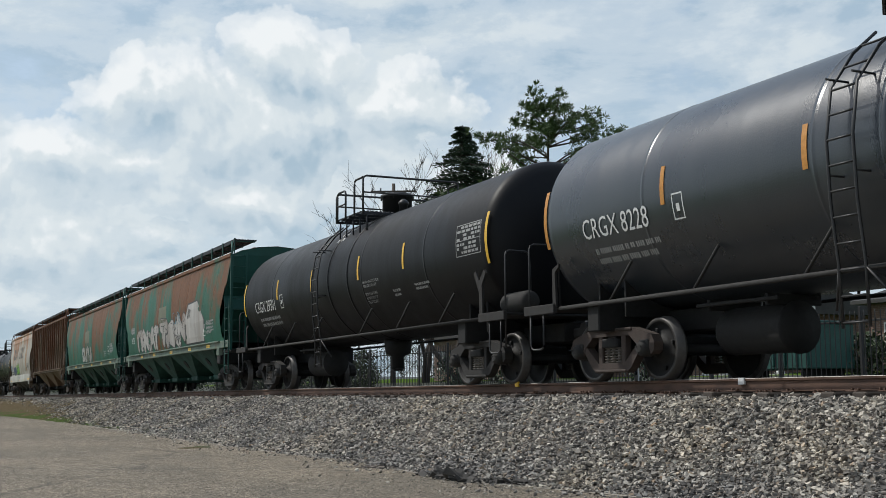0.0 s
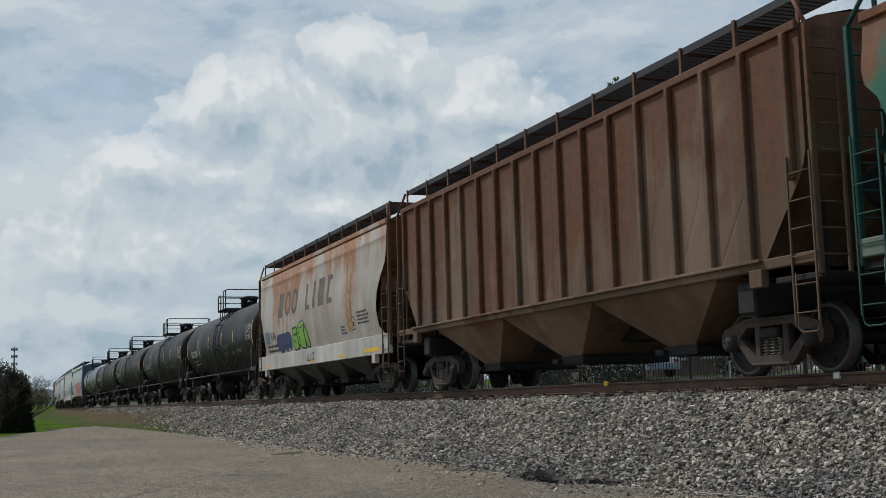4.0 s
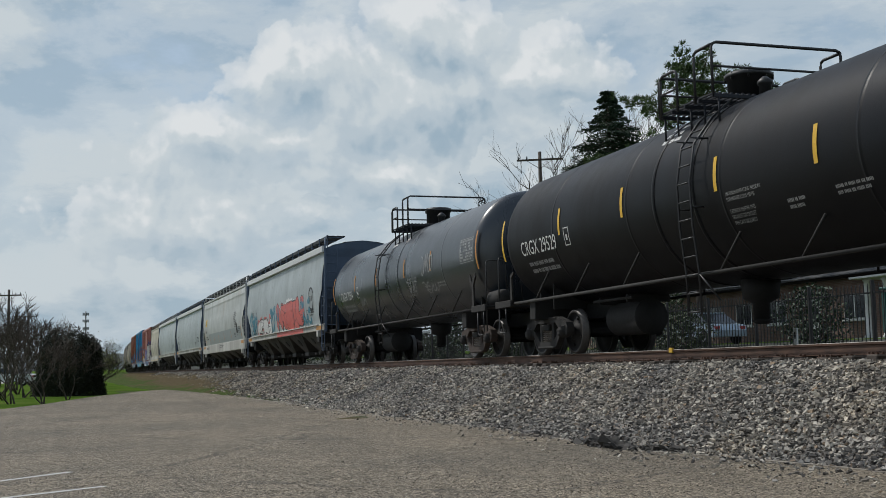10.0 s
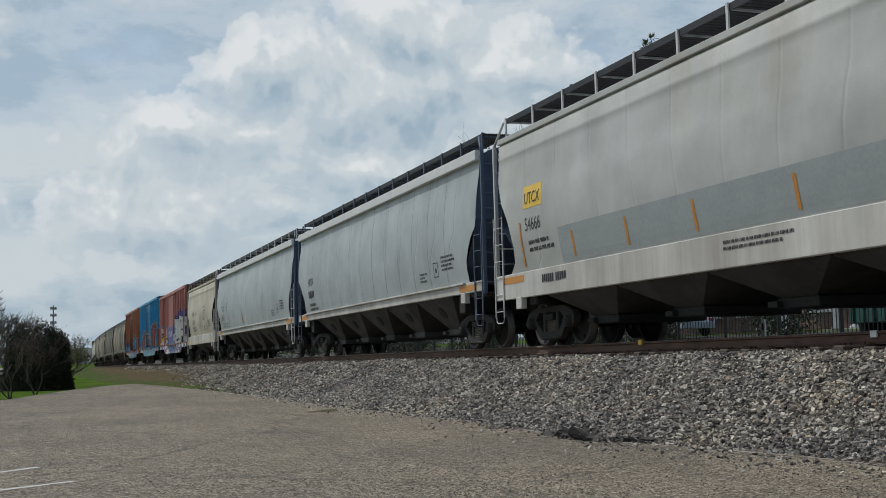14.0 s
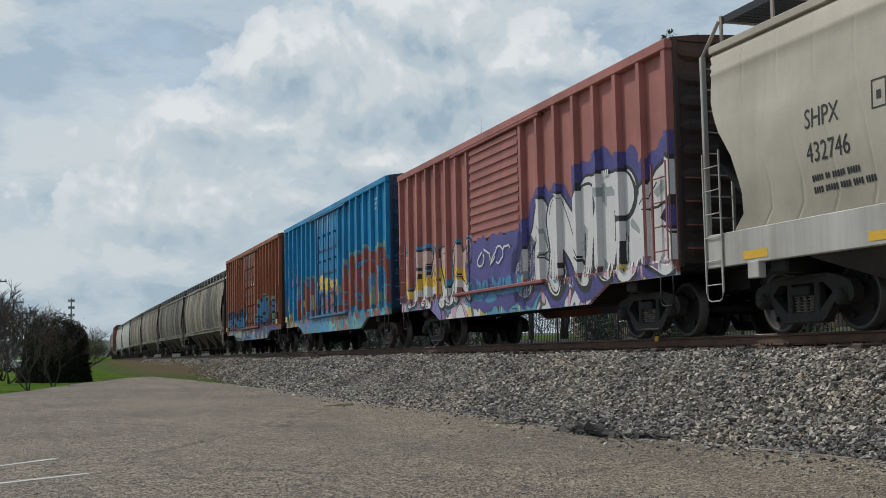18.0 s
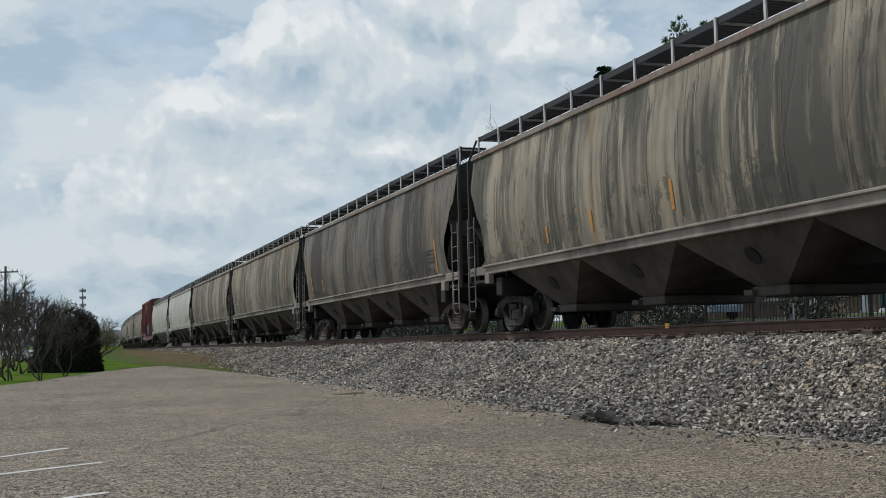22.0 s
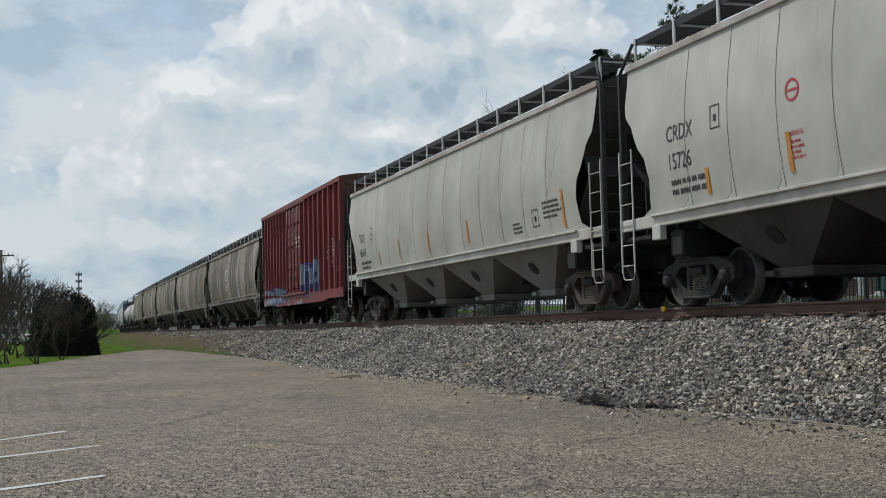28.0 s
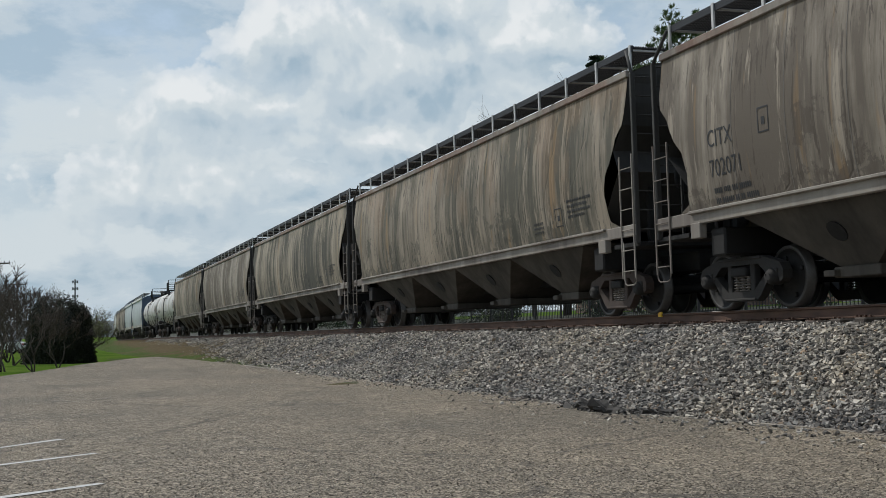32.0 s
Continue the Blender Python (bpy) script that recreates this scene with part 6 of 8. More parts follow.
def conifer(name, label, x, y, z, height, radius, seed, material, tiers, layout, trunk_lean=0.0, count=70, size=.16, base=.25):
    """An evergreen: a trunk, limbs in tiers, and sprays of needles along the limbs."""
    t = thing(name, label, "tree", m=Matrix.Translation((x, y, z)))
    rnd = random.Random(seed)
    g = Geo()
    limb(g, (0, 0, -.2), (trunk_lean, 0, height * .98), height * .018 + .04, .03, rnd, 7, .01)
    vs, fs = [], []

    def needle(c, d, length, w):
        q = d.orthogonal().normalized() * w
        n = len(vs)
        vs.extend((c - q * .4, c + d * length * .5 + q, c + d * length, c + d * length * .5 - q))
        fs.append((n, n + 1, n + 2, n + 3))

    pine = name == "pine_tree"
    for i in range(tiers):
        f = base + (1 - base) * i / (tiers - 1)
        for k in range(rnd.randint(4, 6) if pine else rnd.randint(6, 8)):
            a = rnd.uniform(0, 6.28)
            L = max(.15, radius * layout(f) * rnd.uniform(.6, 1.15))
            rise = rnd.uniform(.10, .55) if pine else rnd.uniform(-.35, -.05)
            p0 = Vector((trunk_lean * f, 0, height * f))
            p1 = p0 + Vector((math.cos(a) * L, math.sin(a) * L, L * rise))
            limb(g, p0, p1, .03 + .01 * L, .012, rnd, 4, .1)
            out = (p1 - p0).normalized()
            if pine:
                # tufts of long needles at the ends of the twigs
                for q in range(max(4, int(count * (.4 + L / radius) / 24))):
                    h = rnd.uniform(.40, 1.05)
                    c = p0 + (p1 - p0) * h + Vector((rnd.gauss(0, .20), rnd.gauss(0, .20), rnd.gauss(0, .14))) * (L * .28 + .25)
                    for _ in range(34):
                        d = (Vector((rnd.gauss(0, 1), rnd.gauss(0, 1), rnd.gauss(.25, .9))) + out * .7).normalized()
                        needle(c + d * .05, d, size * rnd.uniform(1.6, 3.2), size * .20)
            else:
                # short dense needles on twigs to both sides of a drooping limb
                side = out.cross(Vector((0, 0, 1))).normalized()
                for q in range(int(count * (.35 + L / radius))):
                    h = rnd.uniform(.12, 1.0)
                    c = p0 + (p1 - p0) * h + side * rnd.gauss(0, .34) * L * (1.15 - h) + Vector((0, 0, -abs(rnd.gauss(0, .10))))
                    d = (out + side * rnd.uniform(-.9, .9) + Vector((0, 0, rnd.uniform(-.5, .5)))).normalized()
                    needle(c, d, size * rnd.uniform(1.0, 2.0), size * .28)
    part("trunk", g, BARK, t)
    part("crown", Geo().add(vs, fs), material, t)
    return t


pine_shape = lambda f: 1.05 * math.sqrt(max(0.0, 1 - ((f - .66) / .37) ** 2)) + .10
spruce_shape = lambda f: (1 - f) * 1.0 + .05
FAR = 0.3
conifer("pine_tree", "tall open pine with tufted green crown", -51.5, 30, FAR, 13.4, 3.4, 3, NEEDLES, 17, pine_shape, .4, 300, .10, .34)
conifer("spruce_tree", "dark narrow spruce behind the iron fence", -61.0, 30, FAR, 14.8, 8.2, 4, SPRUCE, 38, spruce_shape, 0, 280, .11, .40)
conifer("pine_tree", "low broad pine beside the spruce", -58.2, 30.5, FAR, 10.2, 3.0, 5, NEEDLES, 10, pine_shape, .3, 300, .11, .45)
bare_tree("leafless tree with thin grey limbs", -66.3, 30, FAR, 18.6, 11, 5, 3, .58, up=.30, thin=.85)
bare_tree("leafless tree with upright grey limbs", -63.6, 31, FAR, 19.0, 12, 5, 3, .58, up=.34, thin=.85)

# far trees behind the train, down the line
for x, y, h, sd in ((-150, 50, 19, 21), (-156, 52, 17, 22), (-190, 60, 18, 23)):
    bare_tree("distant leafless broad tree", x, y, FAR, h, sd, 5, 1, .7)

# left of the line: dark hedge mound, small bare trees
def hedge_mound(x, y, z, w, h, seed):
    t = thing("hedge", "big dense dark rounded evergreen hedge on the grass", "hedge", m=Matrix.Translation((x, y, z)))
    rnd = random.Random(seed)
    spots = []
    for i in range(26000):
        a, b = rnd.uniform(0, 6.283), math.asin(rnd.uniform(-.25, 1))
        r = 1 + .07 * math.sin(3 * a + 1) + .06 * math.sin(5 * b + 2 * a) + rnd.gauss(0, .03)
        k = rnd.uniform(.90, 1.0)
        cb = math.cos(b) ** .6
        spots.append((w * r * k * math.cos(a) * cb, w * r * k * math.sin(a) * cb, h * max(.0, r * k * (math.sin(b) * .88 + .12))))
    leaves(t, spots, .045, .085, rnd, HEDGE)
    g = Geo()
    g.lathe([(0, .2), (.2, w * .82), (h * .5, w * .80), (h * .8, w * .52), (h * .92, .1)], axis="z", n=16)
    part("inner_growth", g, HEDGE, t)
    return t


hedge_mound(-60, .60, LOT, 1.60, 2.95, 2)
VERGE = ((-44.9, -.45, 3.3, 31, 0), (-47.5, -1.6, 4.0, 32, 0), (-51.7, .45, 2.9, 33, 0), (-54, -2.2, 4.4, 34, 0), (-58, -1.5, 4.2, 41, 0), (-62, -2.7, 5.3, 35, 0), (-66, -1.9, 4.8, 42, 0), (-70, 1.7, 3.4, 36, 3), (-76, 2.0, 3.8, 37, 3), (-83, 2.2, 4.2, 43, 3), (-80, -2.5, 6.0, 38, 0), (-95, -4.2, 7.2, 39, 0), (-75, -1.0, 5.0, 40, 0), (-88, -.5, 5.6, 44, 0), (-110, -3.0, 8.0, 45, 0), (-120, 1.2, 6.0, 46, 0))
for x, y, h, sd, bd in VERGE:
    h *= 1.16 if bd == 0 else 1.0
    bare_tree("small leafless tree on the grass verge" if bd == 0 else "shrubby tree with yellow-green buds", x, y, LOT, h, sd, 5, 3 if bd == 0 else 4, .9, bd, up=.14, thin=.62)


def shrub(label, x, y, z, w, h, seed, material, count=1600):
    t = thing("shrub", label, "shrub", m=Matrix.Translation((x, y, z)))
    rnd = random.Random(seed)
    g = Geo()
    for k in range(7):
        a = rnd.uniform(0, 6.28)
        limb(g, (0, 0, -.05), (w * .7 * math.cos(a), w * .7 * math.sin(a), h * rnd.uniform(.6, .95)), .03, .01, rnd, 4)
    part("woody_growth", g, BARK, t)["kind"] = "stuff"
    spots = []
    for i in range(count):
        a, r, f = rnd.uniform(0, 6.28), rnd.random() ** .45, rnd.random()
        k = math.sin(math.pi * (.18 + .72 * f)) * (1 + .18 * math.sin(3 * a + seed))
        spots.append((w * r * k * math.cos(a), w * r * k * math.sin(a), h * (f * (1 - .1 * r) + .04)))
    leaves(t, spots, .10, .11, rnd, material)
    return t


# ---------------- beyond the track: iron fence, building, shrubs ----------------
IRON = plain("black iron fence paint", (0.022, 0.022, 0.023), 0.55, 0.1, 0.3)
picket_me = Geo().box(-.010, .010, -.010, .010, .08, 1.66, .003).add([(-.012, -.012, 1.66), (.012, -.012, 1.66), (.012, .012, 1.66), (-.012, .012, 1.66), (0, 0, 1.73)], [(0, 1, 4), (1, 2, 4), (2, 3, 4), (3, 0, 4)]).mesh("picket")
picket_me.materials.append(IRON)
FENCE_Y = 18.0
for k in range(26):
    x = -6.0 - k * 2.45
    f = thing("fence_panel", "black iron picket fence panel beyond the track", "fence", "fence panels", m=Matrix.Translation((x - 2.45, FENCE_Y, FAR_LAND)))
    part("post", Geo().box(-.035, .035, -.035, .035, -.2, 1.80, .006), IRON, f)
    for z in (.22, 1.50):
        part("rail", Geo().box(.035, 2.41, -.015, .015, z - .02, z + .02, .004), IRON, f)
    for j in range(16):
        part("picket", picket_me, None, f, "", Matrix.Translation((.12 + j * .147, -.026, 0)))


def brick_material():
    s = Shade("brown brick", 0.85)
    n = s.nt.nodes.new("ShaderNodeTexBrick")
    n.inputs["Scale"].default_value = 1.0
    n.inputs["Brick Width"].default_value, n.inputs["Row Height"].default_value, n.inputs["Mortar Size"].default_value = .21, .075, .008
    n.inputs["Color1"].default_value, n.inputs["Color2"].default_value, n.inputs["Mortar"].default_value = (.13, .07, .05, 1), (.18, .10, .07, 1), (.25, .23, .21, 1)
    m = s.nt.nodes.new("ShaderNodeMapping")
    m.inputs["Rotation"].default_value = (math.pi / 2, 0, 0)
    s.put(m.inputs["Vector"], s.co)
    s.put(n.inputs["Vector"], m.outputs[0])
    return s.done(s.mix(.4, n.outputs["Color"], s.ramp(s.noise(1.2, 5), [(.3, (.09, .05, .04)), (.7, (.20, .12, .085))])))


BRICK = brick_material()
WHITE_TRIM = plain("white window trim", (0.62, 0.62, 0.60), 0.6, 0, 0.2)
GLASS = plain("dark window glass", (0.02, 0.025, 0.03), 0.12, 0.0, 0.3)
SHINGLE = plain("dark shingle roof", (0.05, 0.048, 0.046), 0.9, 0, 0.4, 5)
CONCRETE = plain("pale concrete", (0.36, 0.35, 0.33), 0.9, 0, 0.25, 4)


def low_building(x0, x1, y, z, h, seed):
    t = thing("building", "long low brown brick building with white window trim", "building", m=Matrix.Translation((x0, y, z)))
    w = x1 - x0
    part("wall", Geo().box(0, w, 0, 9, -.3, h, .02), BRICK, t)
    g = Geo()
    g.loft([[(xx, -.6, h - .05), (xx, -.6, h + .1), (xx, 4.5, h + 1.5), (xx, 9.6, h + .1), (xx, 9.6, h - .05)] for xx in (-.5, w + .5)], smooth=False)
    part("roof", g, SHINGLE, t)
    n = int(w / 3.2)
    for k in range(n):
        cx = 1.6 + k * 3.2
        if k % 5 == 3:
            d = part("door", Geo().box(cx - .48, cx + .48, -.03, .02, 0, 2.1, .01), WHITE_TRIM, t)
            part("door_panel", Geo().box(cx - .34, cx + .34, -.05, -.03, .9, 1.9, .01), GLASS, d)
            continue
        win = part("window", Geo().box(cx - .80, cx + .80, -.04, .01, .95, 2.15, .01), WHITE_TRIM, t)
        for a in (-1, 1):
            part("pane", Geo().box(cx + a * .38 - .33, cx + a * .38 + .33, -.052, -.036, 1.02, 2.08, .004), GLASS, win)
        part("sill", Geo().box(cx - .9, cx + .9, -.14, .0, .86, .95, .01), WHITE_TRIM, win)
    return t


low_building(-78, -44, 36, .45, 3.0, 1)
low_building(-38, -8, 38, .45, 3.0, 2)
# porch with white columns on the nearer building
pc = thing("porch", "white columned porch against the brick building", "porch", m=Matrix.Translation((-44.6, 34.4, .35)))
part("porch_roof", Geo().box(-.6, 5.6, -.5, 1.55, 2.75, 3.0, .02), WHITE_TRIM, pc)
part("porch_floor", Geo().box(-.5, 5.5, -.4, 1.5, -.1, .12, .02), CONCRETE, pc)
for k in range(5):
    g = Geo()
    g.lathe([(.12, .20), (.2, .20), (.24, .15), (2.6, .125), (2.66, .18), (2.75, .18)], (k * 1.25, 0, 0), "z", 14)
    part("column", g, WHITE_TRIM, pc)
DUMP = plain("dark green painted steel", (0.02, 0.085, 0.07), 0.55, 0.1, 0.35, 4)
du = thing("dumpster", "dark green steel dumpster with ribbed sides", "dumpster", m=Matrix.Translation((-26.4, 23.4, FAR_LAND + .55)))
part("bin", Geo().box(-2.3, 1.6, -.8, .8, .12, 1.35, .03), DUMP, du)
part("lid", Geo().box(-2.35, 1.65, -.85, .85, 1.35, 1.43, .02), DUMP, du)
for k in range(9):
    x = -2.1 + k * .45
    part("rib", Geo().box(x - .05, x + .05, -.86, -.80, .2, 1.3, .01), DUMP, du)
for x in (-1.9, 1.2):
    part("skid", Geo().box(x - .1, x + .1, -.7, .7, -.12, .12, .01), UNDER, du)


def parked_car(label, x, y, z, paint, turn=0.0):
    t = thing("parked_car", label, "car", m=Matrix.Translation((x, y, z)) @ Matrix.Rotation(turn, 4, "Z"))
    g = Geo()
    side = [(-2.2, .35), (-2.25, .62), (-2.1, .85), (-1.2, .92), (1.25, .95), (2.0, .88), (2.2, .62), (2.15, .35)]
    for ya, yb, k in ((-.86, .86, 1),):
        g.plate(side, ya, yb)
    part("body", g, paint, t)
    g = Geo()
    g.loft([[(-1.35, s * .80, .93), (-.65, s * .66, 1.40), (.75, s * .66, 1.42), (1.55, s * .80, .95)] for s in (-1, 1)], smooth=False)
    part("cabin", g, GLASS, t)
    part("roof", Geo().box(-.68, .80, -.67, .67, 1.40, 1.45, .02), paint, t)
    for wx in (-1.4, 1.4):
        for s in (-1, 1):
            w = part("wheel", Geo().lathe([(s * .70, .10), (s * .70, .31), (s * .74, .33), (s * .88, .33), (s * .90, .31), (s * .90, .20)], (wx, 0, .33), "y", 18), UNDER, t)
            part("rim", Geo().lathe([(s * .895, .03), (s * .905, .19), (s * .88, .20)], (wx, 0, .33), "y", 14), GREY_RAIL, w)
    for s in (-1, 1):
        part("headlight", Geo().box(-2.24, -2.14, s * .62 - .16, s * .62 + .16, .62, .74, .01), WHITE_TRIM, t)
        part("tail_light", Geo().box(2.08, 2.19, s * .66 - .12, s * .66 + .12, .66, .80, .01), plain("red lamp lens", (.3, .02, .02), .3), t)
    return t


CAR_SILVER = plain("silver-blue car paint", (0.34, 0.42, 0.50), 0.3, 0.2, 0.1)
CAR_WHITE = plain("white car paint", (0.55, 0.56, 0.57), 0.3, 0.0, 0.1)
parked_car("pale silver-blue parked car beyond the fence", -48.0, 28, .30, CAR_SILVER, .05)
parked_car("white car on the far road", -100, -3.6, LOT + .02, CAR_WHITE, 1.2)
for k in range(22):
    x = -14 - k * 6.1
    rr = random.Random(k)
    shrub("leafy green shrub beyond the fence" if k % 3 else "dark evergreen shrub beyond the fence", x + rr.uniform(-1.5, 1.5), 21.5 + rr.uniform(0, 3.5) + max(0, (k - 9)) * .5, FAR_LAND + .25, rr.uniform(.9, 1.7), rr.uniform(1.2, 2.6), k, SHADE_LEAF if k % 3 else SPRUCE)
# wooded edge far behind, so that the sky does not show under the cars
for k in range(26):
    rr = random.Random(100 + k)
    shrub("dense dark thicket at the edge of the grounds", -70 - k * 8.5, 40 + k * 1.2 + rr.uniform(-2, 3), 1.0 + k * .04, rr.uniform(3.5, 5.5), rr.uniform(3.2, 5.0), 60 + k, SPRUCE, 1500)
for k in range(5):
    rr = random.Random(200 + k)
    shrub("dense dark thicket behind the building", -72 + k * 14, 56 + rr.uniform(-2, 2), 1.3, 7.5, 3.6, 90 + k, SPRUCE, 1500)
for k in range(30):
    rr = random.Random(300 + k)
    s_at = -62 - k * 10.5
    px, py, _ = side_point(s_at, 9.5 + rr.uniform(-1, 2) + k * .12, 0)
    shrub("low dark brush along the far side of the line", px, py, FAR_LAND - .1, rr.uniform(3.6, 5.4), rr.uniform(1.5, 2.3), 320 + k, SPRUCE if k % 2 else SHADE_LEAF, 900)
# kerb blocks and the little white marker by the far rail
for k in range(6):
    x = -24 - k * 3.4
    b = new("kerb_block", Geo().box(-.95, .95, -.12, .12, -.05, .16, .02).mesh("kerb_block"))
    b.matrix_basis = Matrix.Translation((x, 16.6, FAR_LAND + .02))
    b.data.materials.append(CONCRETE)
    tagged(b, "pale concrete kerb block by the fence", "kerb", "kerb blocks")
mk = thing("track_marker", "small white marker post with a dark mark", "marker", m=Matrix.Translation((-19.1, 13.1, -.45)))
part("post", Geo().box(-.05, .05, -.02, .02, -.1, .75, .006), STENCIL_W, mk)
part("mark", Geo().box(-.025, .025, -.026, -.02, .55, .68, .002), STENCIL_K, mk)
# far road and pale strip left of the verge
rd = new("road", Geo().box(-260, -58, -11, -5.0, LOT - .06, LOT + .02, .01).mesh("road"))
rd.data.materials.append(CONCRETE)
tagged(rd, "pale concrete road beyond the verge", "road", kind="structure")


# ---------------- poles, tower ----------------
WOODPOLE = plain("weathered pole timber", (0.10, 0.08, 0.065), 0.9, 0, 0.4, 6)
STEEL = plain("grey tower steel", (0.16, 0.17, 0.18), 0.6, 0.3, 0.3)


def utility_pole(x, y, z, h, arm, turn=0.0, tops=1):
    t = thing("utility_pole", "wooden utility pole with a crossarm and insulators", "utility pole", m=Matrix.Translation((x, y, z)) @ Matrix.Rotation(turn, 4, "Z"))
    g = Geo()
    g.lathe([(-.2, .17), (h * .5, .145), (h, .11)], axis="z", n=10)
    part("pole", g, WOODPOLE, t)
    for k in range(tops):
        zz = h - .55 - k * 1.1
        g = Geo()
        g.box(-arm / 2, arm / 2, -.20, -.10, zz - .06, zz + .06, .01)
        g.rod([(-arm * .3, -.15, zz), (0, -.12, zz - .6)], .02, 5)
        g.rod([(arm * .3, -.15, zz), (0, -.12, zz - .6)], .02, 5)
        a = part("crossarm", g, WOODPOLE, t)
        for f in (-.46, -.28, .28, .46):
            g = Geo()
            g.lathe([(zz + .06, .03), (zz + .12, .06), (zz + .16, .035), (zz + .21, .055), (zz + .25, .02)], (arm * f, -.15, 0), "z", 8)
            part("insulator", g, STEEL, a)
    return t


utility_pole(-71.3, 30, FAR, 13.1, 3.0, 1.1)
utility_pole(-120, -4.5, LOT, 8.9, 2.6, 1.2)
utility_pole(-170, -3.9, LOT, 9.0, 2.6, 1.2)
utility_pole(-230, -3.0, LOT, 9.6, 2.6, 1.2)
tw = thing("cell_tower", "distant steel mast with antenna rings", "tower", m=Matrix.Translation((-400, 8.4, LOT - .8)))
g = Geo()
g.lathe([(0, .36), (20.5, .2)], axis="z", n=8)
part("mast", g, STEEL, tw)
for z in (15.0, 17.4, 19.6):
    g = Geo()
    g.lathe([(z - .05, .75), (z + .05, .75)], axis="z", n=10)
    ring = part("antenna_ring", g, STEEL, tw)
    for k in range(9):
        a = k * .698
        g = Geo()
        g.box(.9 * math.cos(a) - .09, .9 * math.cos(a) + .09, .9 * math.sin(a) - .09, .9 * math.sin(a) + .09, z - .45, z + .45, .03)
        part("antenna", g, STEEL, ring)


# ---------------- far hills ----------------
def hill_material():
    s = Shade("hazy leafless woods", 1.0)
    return s.done(s.ramp(s.noise(.06, 6), [(0.35, (0.10, 0.115, 0.125)), (0.65, (0.15, 0.16, 0.165))]))


HILL = hill_material()
vs, fs = [], []
N = 160
for i in range(N):
    a = math.radians(20 + 320 * i / (N - 1)) + math.pi / 2 - math.pi / 2
    r = 1100
    h = 13 + 9 * noise.noise(Vector((i * .12, 0, 0))) + 3 * noise.noise(Vector((i * .9, 4, 0)))
    for k, (rr, z) in enumerate(((r, -6), (r + 25, h), (r + 400, h * 1.1))):
        vs.append((rr * math.cos(a), rr * math.sin(a), z))
for i in range(N - 1):
    for k in range(2):
        fs.append((i * 3 + k, (i + 1) * 3 + k, (i + 1) * 3 + k + 1, i * 3 + k + 1))
me = Geo().add(vs, fs, True).mesh("backdrop")
me.materials.append(HILL)
tagged(new("backdrop", me), "low wooded hills on the horizon", "hills", kind="structure")


# ---------------- the train ----------------
GREEN = weathered("faded green paint under rust", (0.016, 0.125, 0.080), 0.35, 0.95, (0.05, 0.06, 0.035), 0.6, 0.495, 1.0, rust_col=(0.150, 0.054, 0.017))
GREEN_END = weathered("dark green paint", (0.015, 0.075, 0.06), 0.4, 0.0, (0.03, 0.04, 0.035), 0.6)
BROWN = weathered("rusted brown paint", (0.19, 0.125, 0.082), 0.6, 0.9, (0.06, 0.035, 0.02), 0.7, 0.47, 2.0, rust_col=(0.115, 0.048, 0.024))
CHALKY = weathered("chalky white paint under rust runs", (0.44, 0.42, 0.38), 0.5, 0.9, (0.30, 0.20, 0.13), 0.65, 0.57, 7.0, rust_col=(0.33, 0.15, 0.07))
GREY_EAVE = plain("pale eave paint", (0.62, 0.63, 0.62), 0.5, 0, 0.15, 3)
GREY = weathered("light grey paint", (0.39, 0.43, 0.435), 0.18, 0, (0.22, 0.22, 0.21), 0.55, seed=3)
GREY_UTCX = weathered("pale warm grey paint", (0.45, 0.465, 0.445), 0.20, 0.15, (0.30, 0.27, 0.22), 0.55, 0.66, 4, rust_col=(0.35, 0.22, 0.10))
BLUE_END = weathered("slate blue end paint", (0.085, 0.120, 0.180), 0.3, 0, (0.05, 0.05, 0.05), 0.6, seed=8)
BEIGE = weathered("beige paint", (0.50, 0.46, 0.37), 0.28, 0, (0.26, 0.22, 0.17), 0.6, seed=6)
DIRTY_A = weathered("grime-streaked tan paint", (0.325, 0.285, 0.228), 0.88, 0, (0.10, 0.083, 0.066), 0.65, seed=21)
DIRTY_B = weathered("dark grime over tan paint", (0.165, 0.146, 0.12), 0.95, 0, (0.05, 0.045, 0.04), 0.65, seed=22, streak_scale=3)
DIRTY_C = weathered("brown-stained tan paint", (0.305, 0.257, 0.196), 0.88, 0.25, (0.07, 0.07, 0.055), 0.65, 0.6, seed=23, rust_col=(0.26, 0.16, 0.09))
DIRTY_D = weathered("tan paint with dark bands", (0.34, 0.29, 0.217), 0.95, 0, (0.07, 0.07, 0.058), 0.65, seed=24, streak_scale=1.4)
PALE = weathered("clean off-white paint", (0.465, 0.46, 0.42), 0.22, 0, (0.33, 0.29, 0.24), 0.6, seed=25)
PALE_B = weathered("off-white paint with faint streaks", (0.45, 0.44, 0.395), 0.35, 0, (0.30, 0.26, 0.21), 0.6, seed=26)
SILL_W = weathered("chipped white sill paint", (0.56, 0.55, 0.51), 0.5, 0.3, (0.2, 0.17, 0.14), 0.6, 0.62, 30)
SILL_TAN = weathered("dirty tan sill paint", (0.31, 0.28, 0.24), 0.8, 0.3, (0.12, 0.10, 0.09), 0.65, 0.62, 31)
SILL_G = weathered("faded green sill paint", (0.15, 0.20, 0.155), 0.6, 0.5, (0.08, 0.08, 0.07), 0.65, 0.55, 32)
# bay colours are darkened to stand in for the shade below the side sills
DARK_BAY = weathered("hopper sheet darkened for shade", (0.06, 0.057, 0.053), 0.6, 0, (0.02, 0.02, 0.02), 0.7, seed=33)
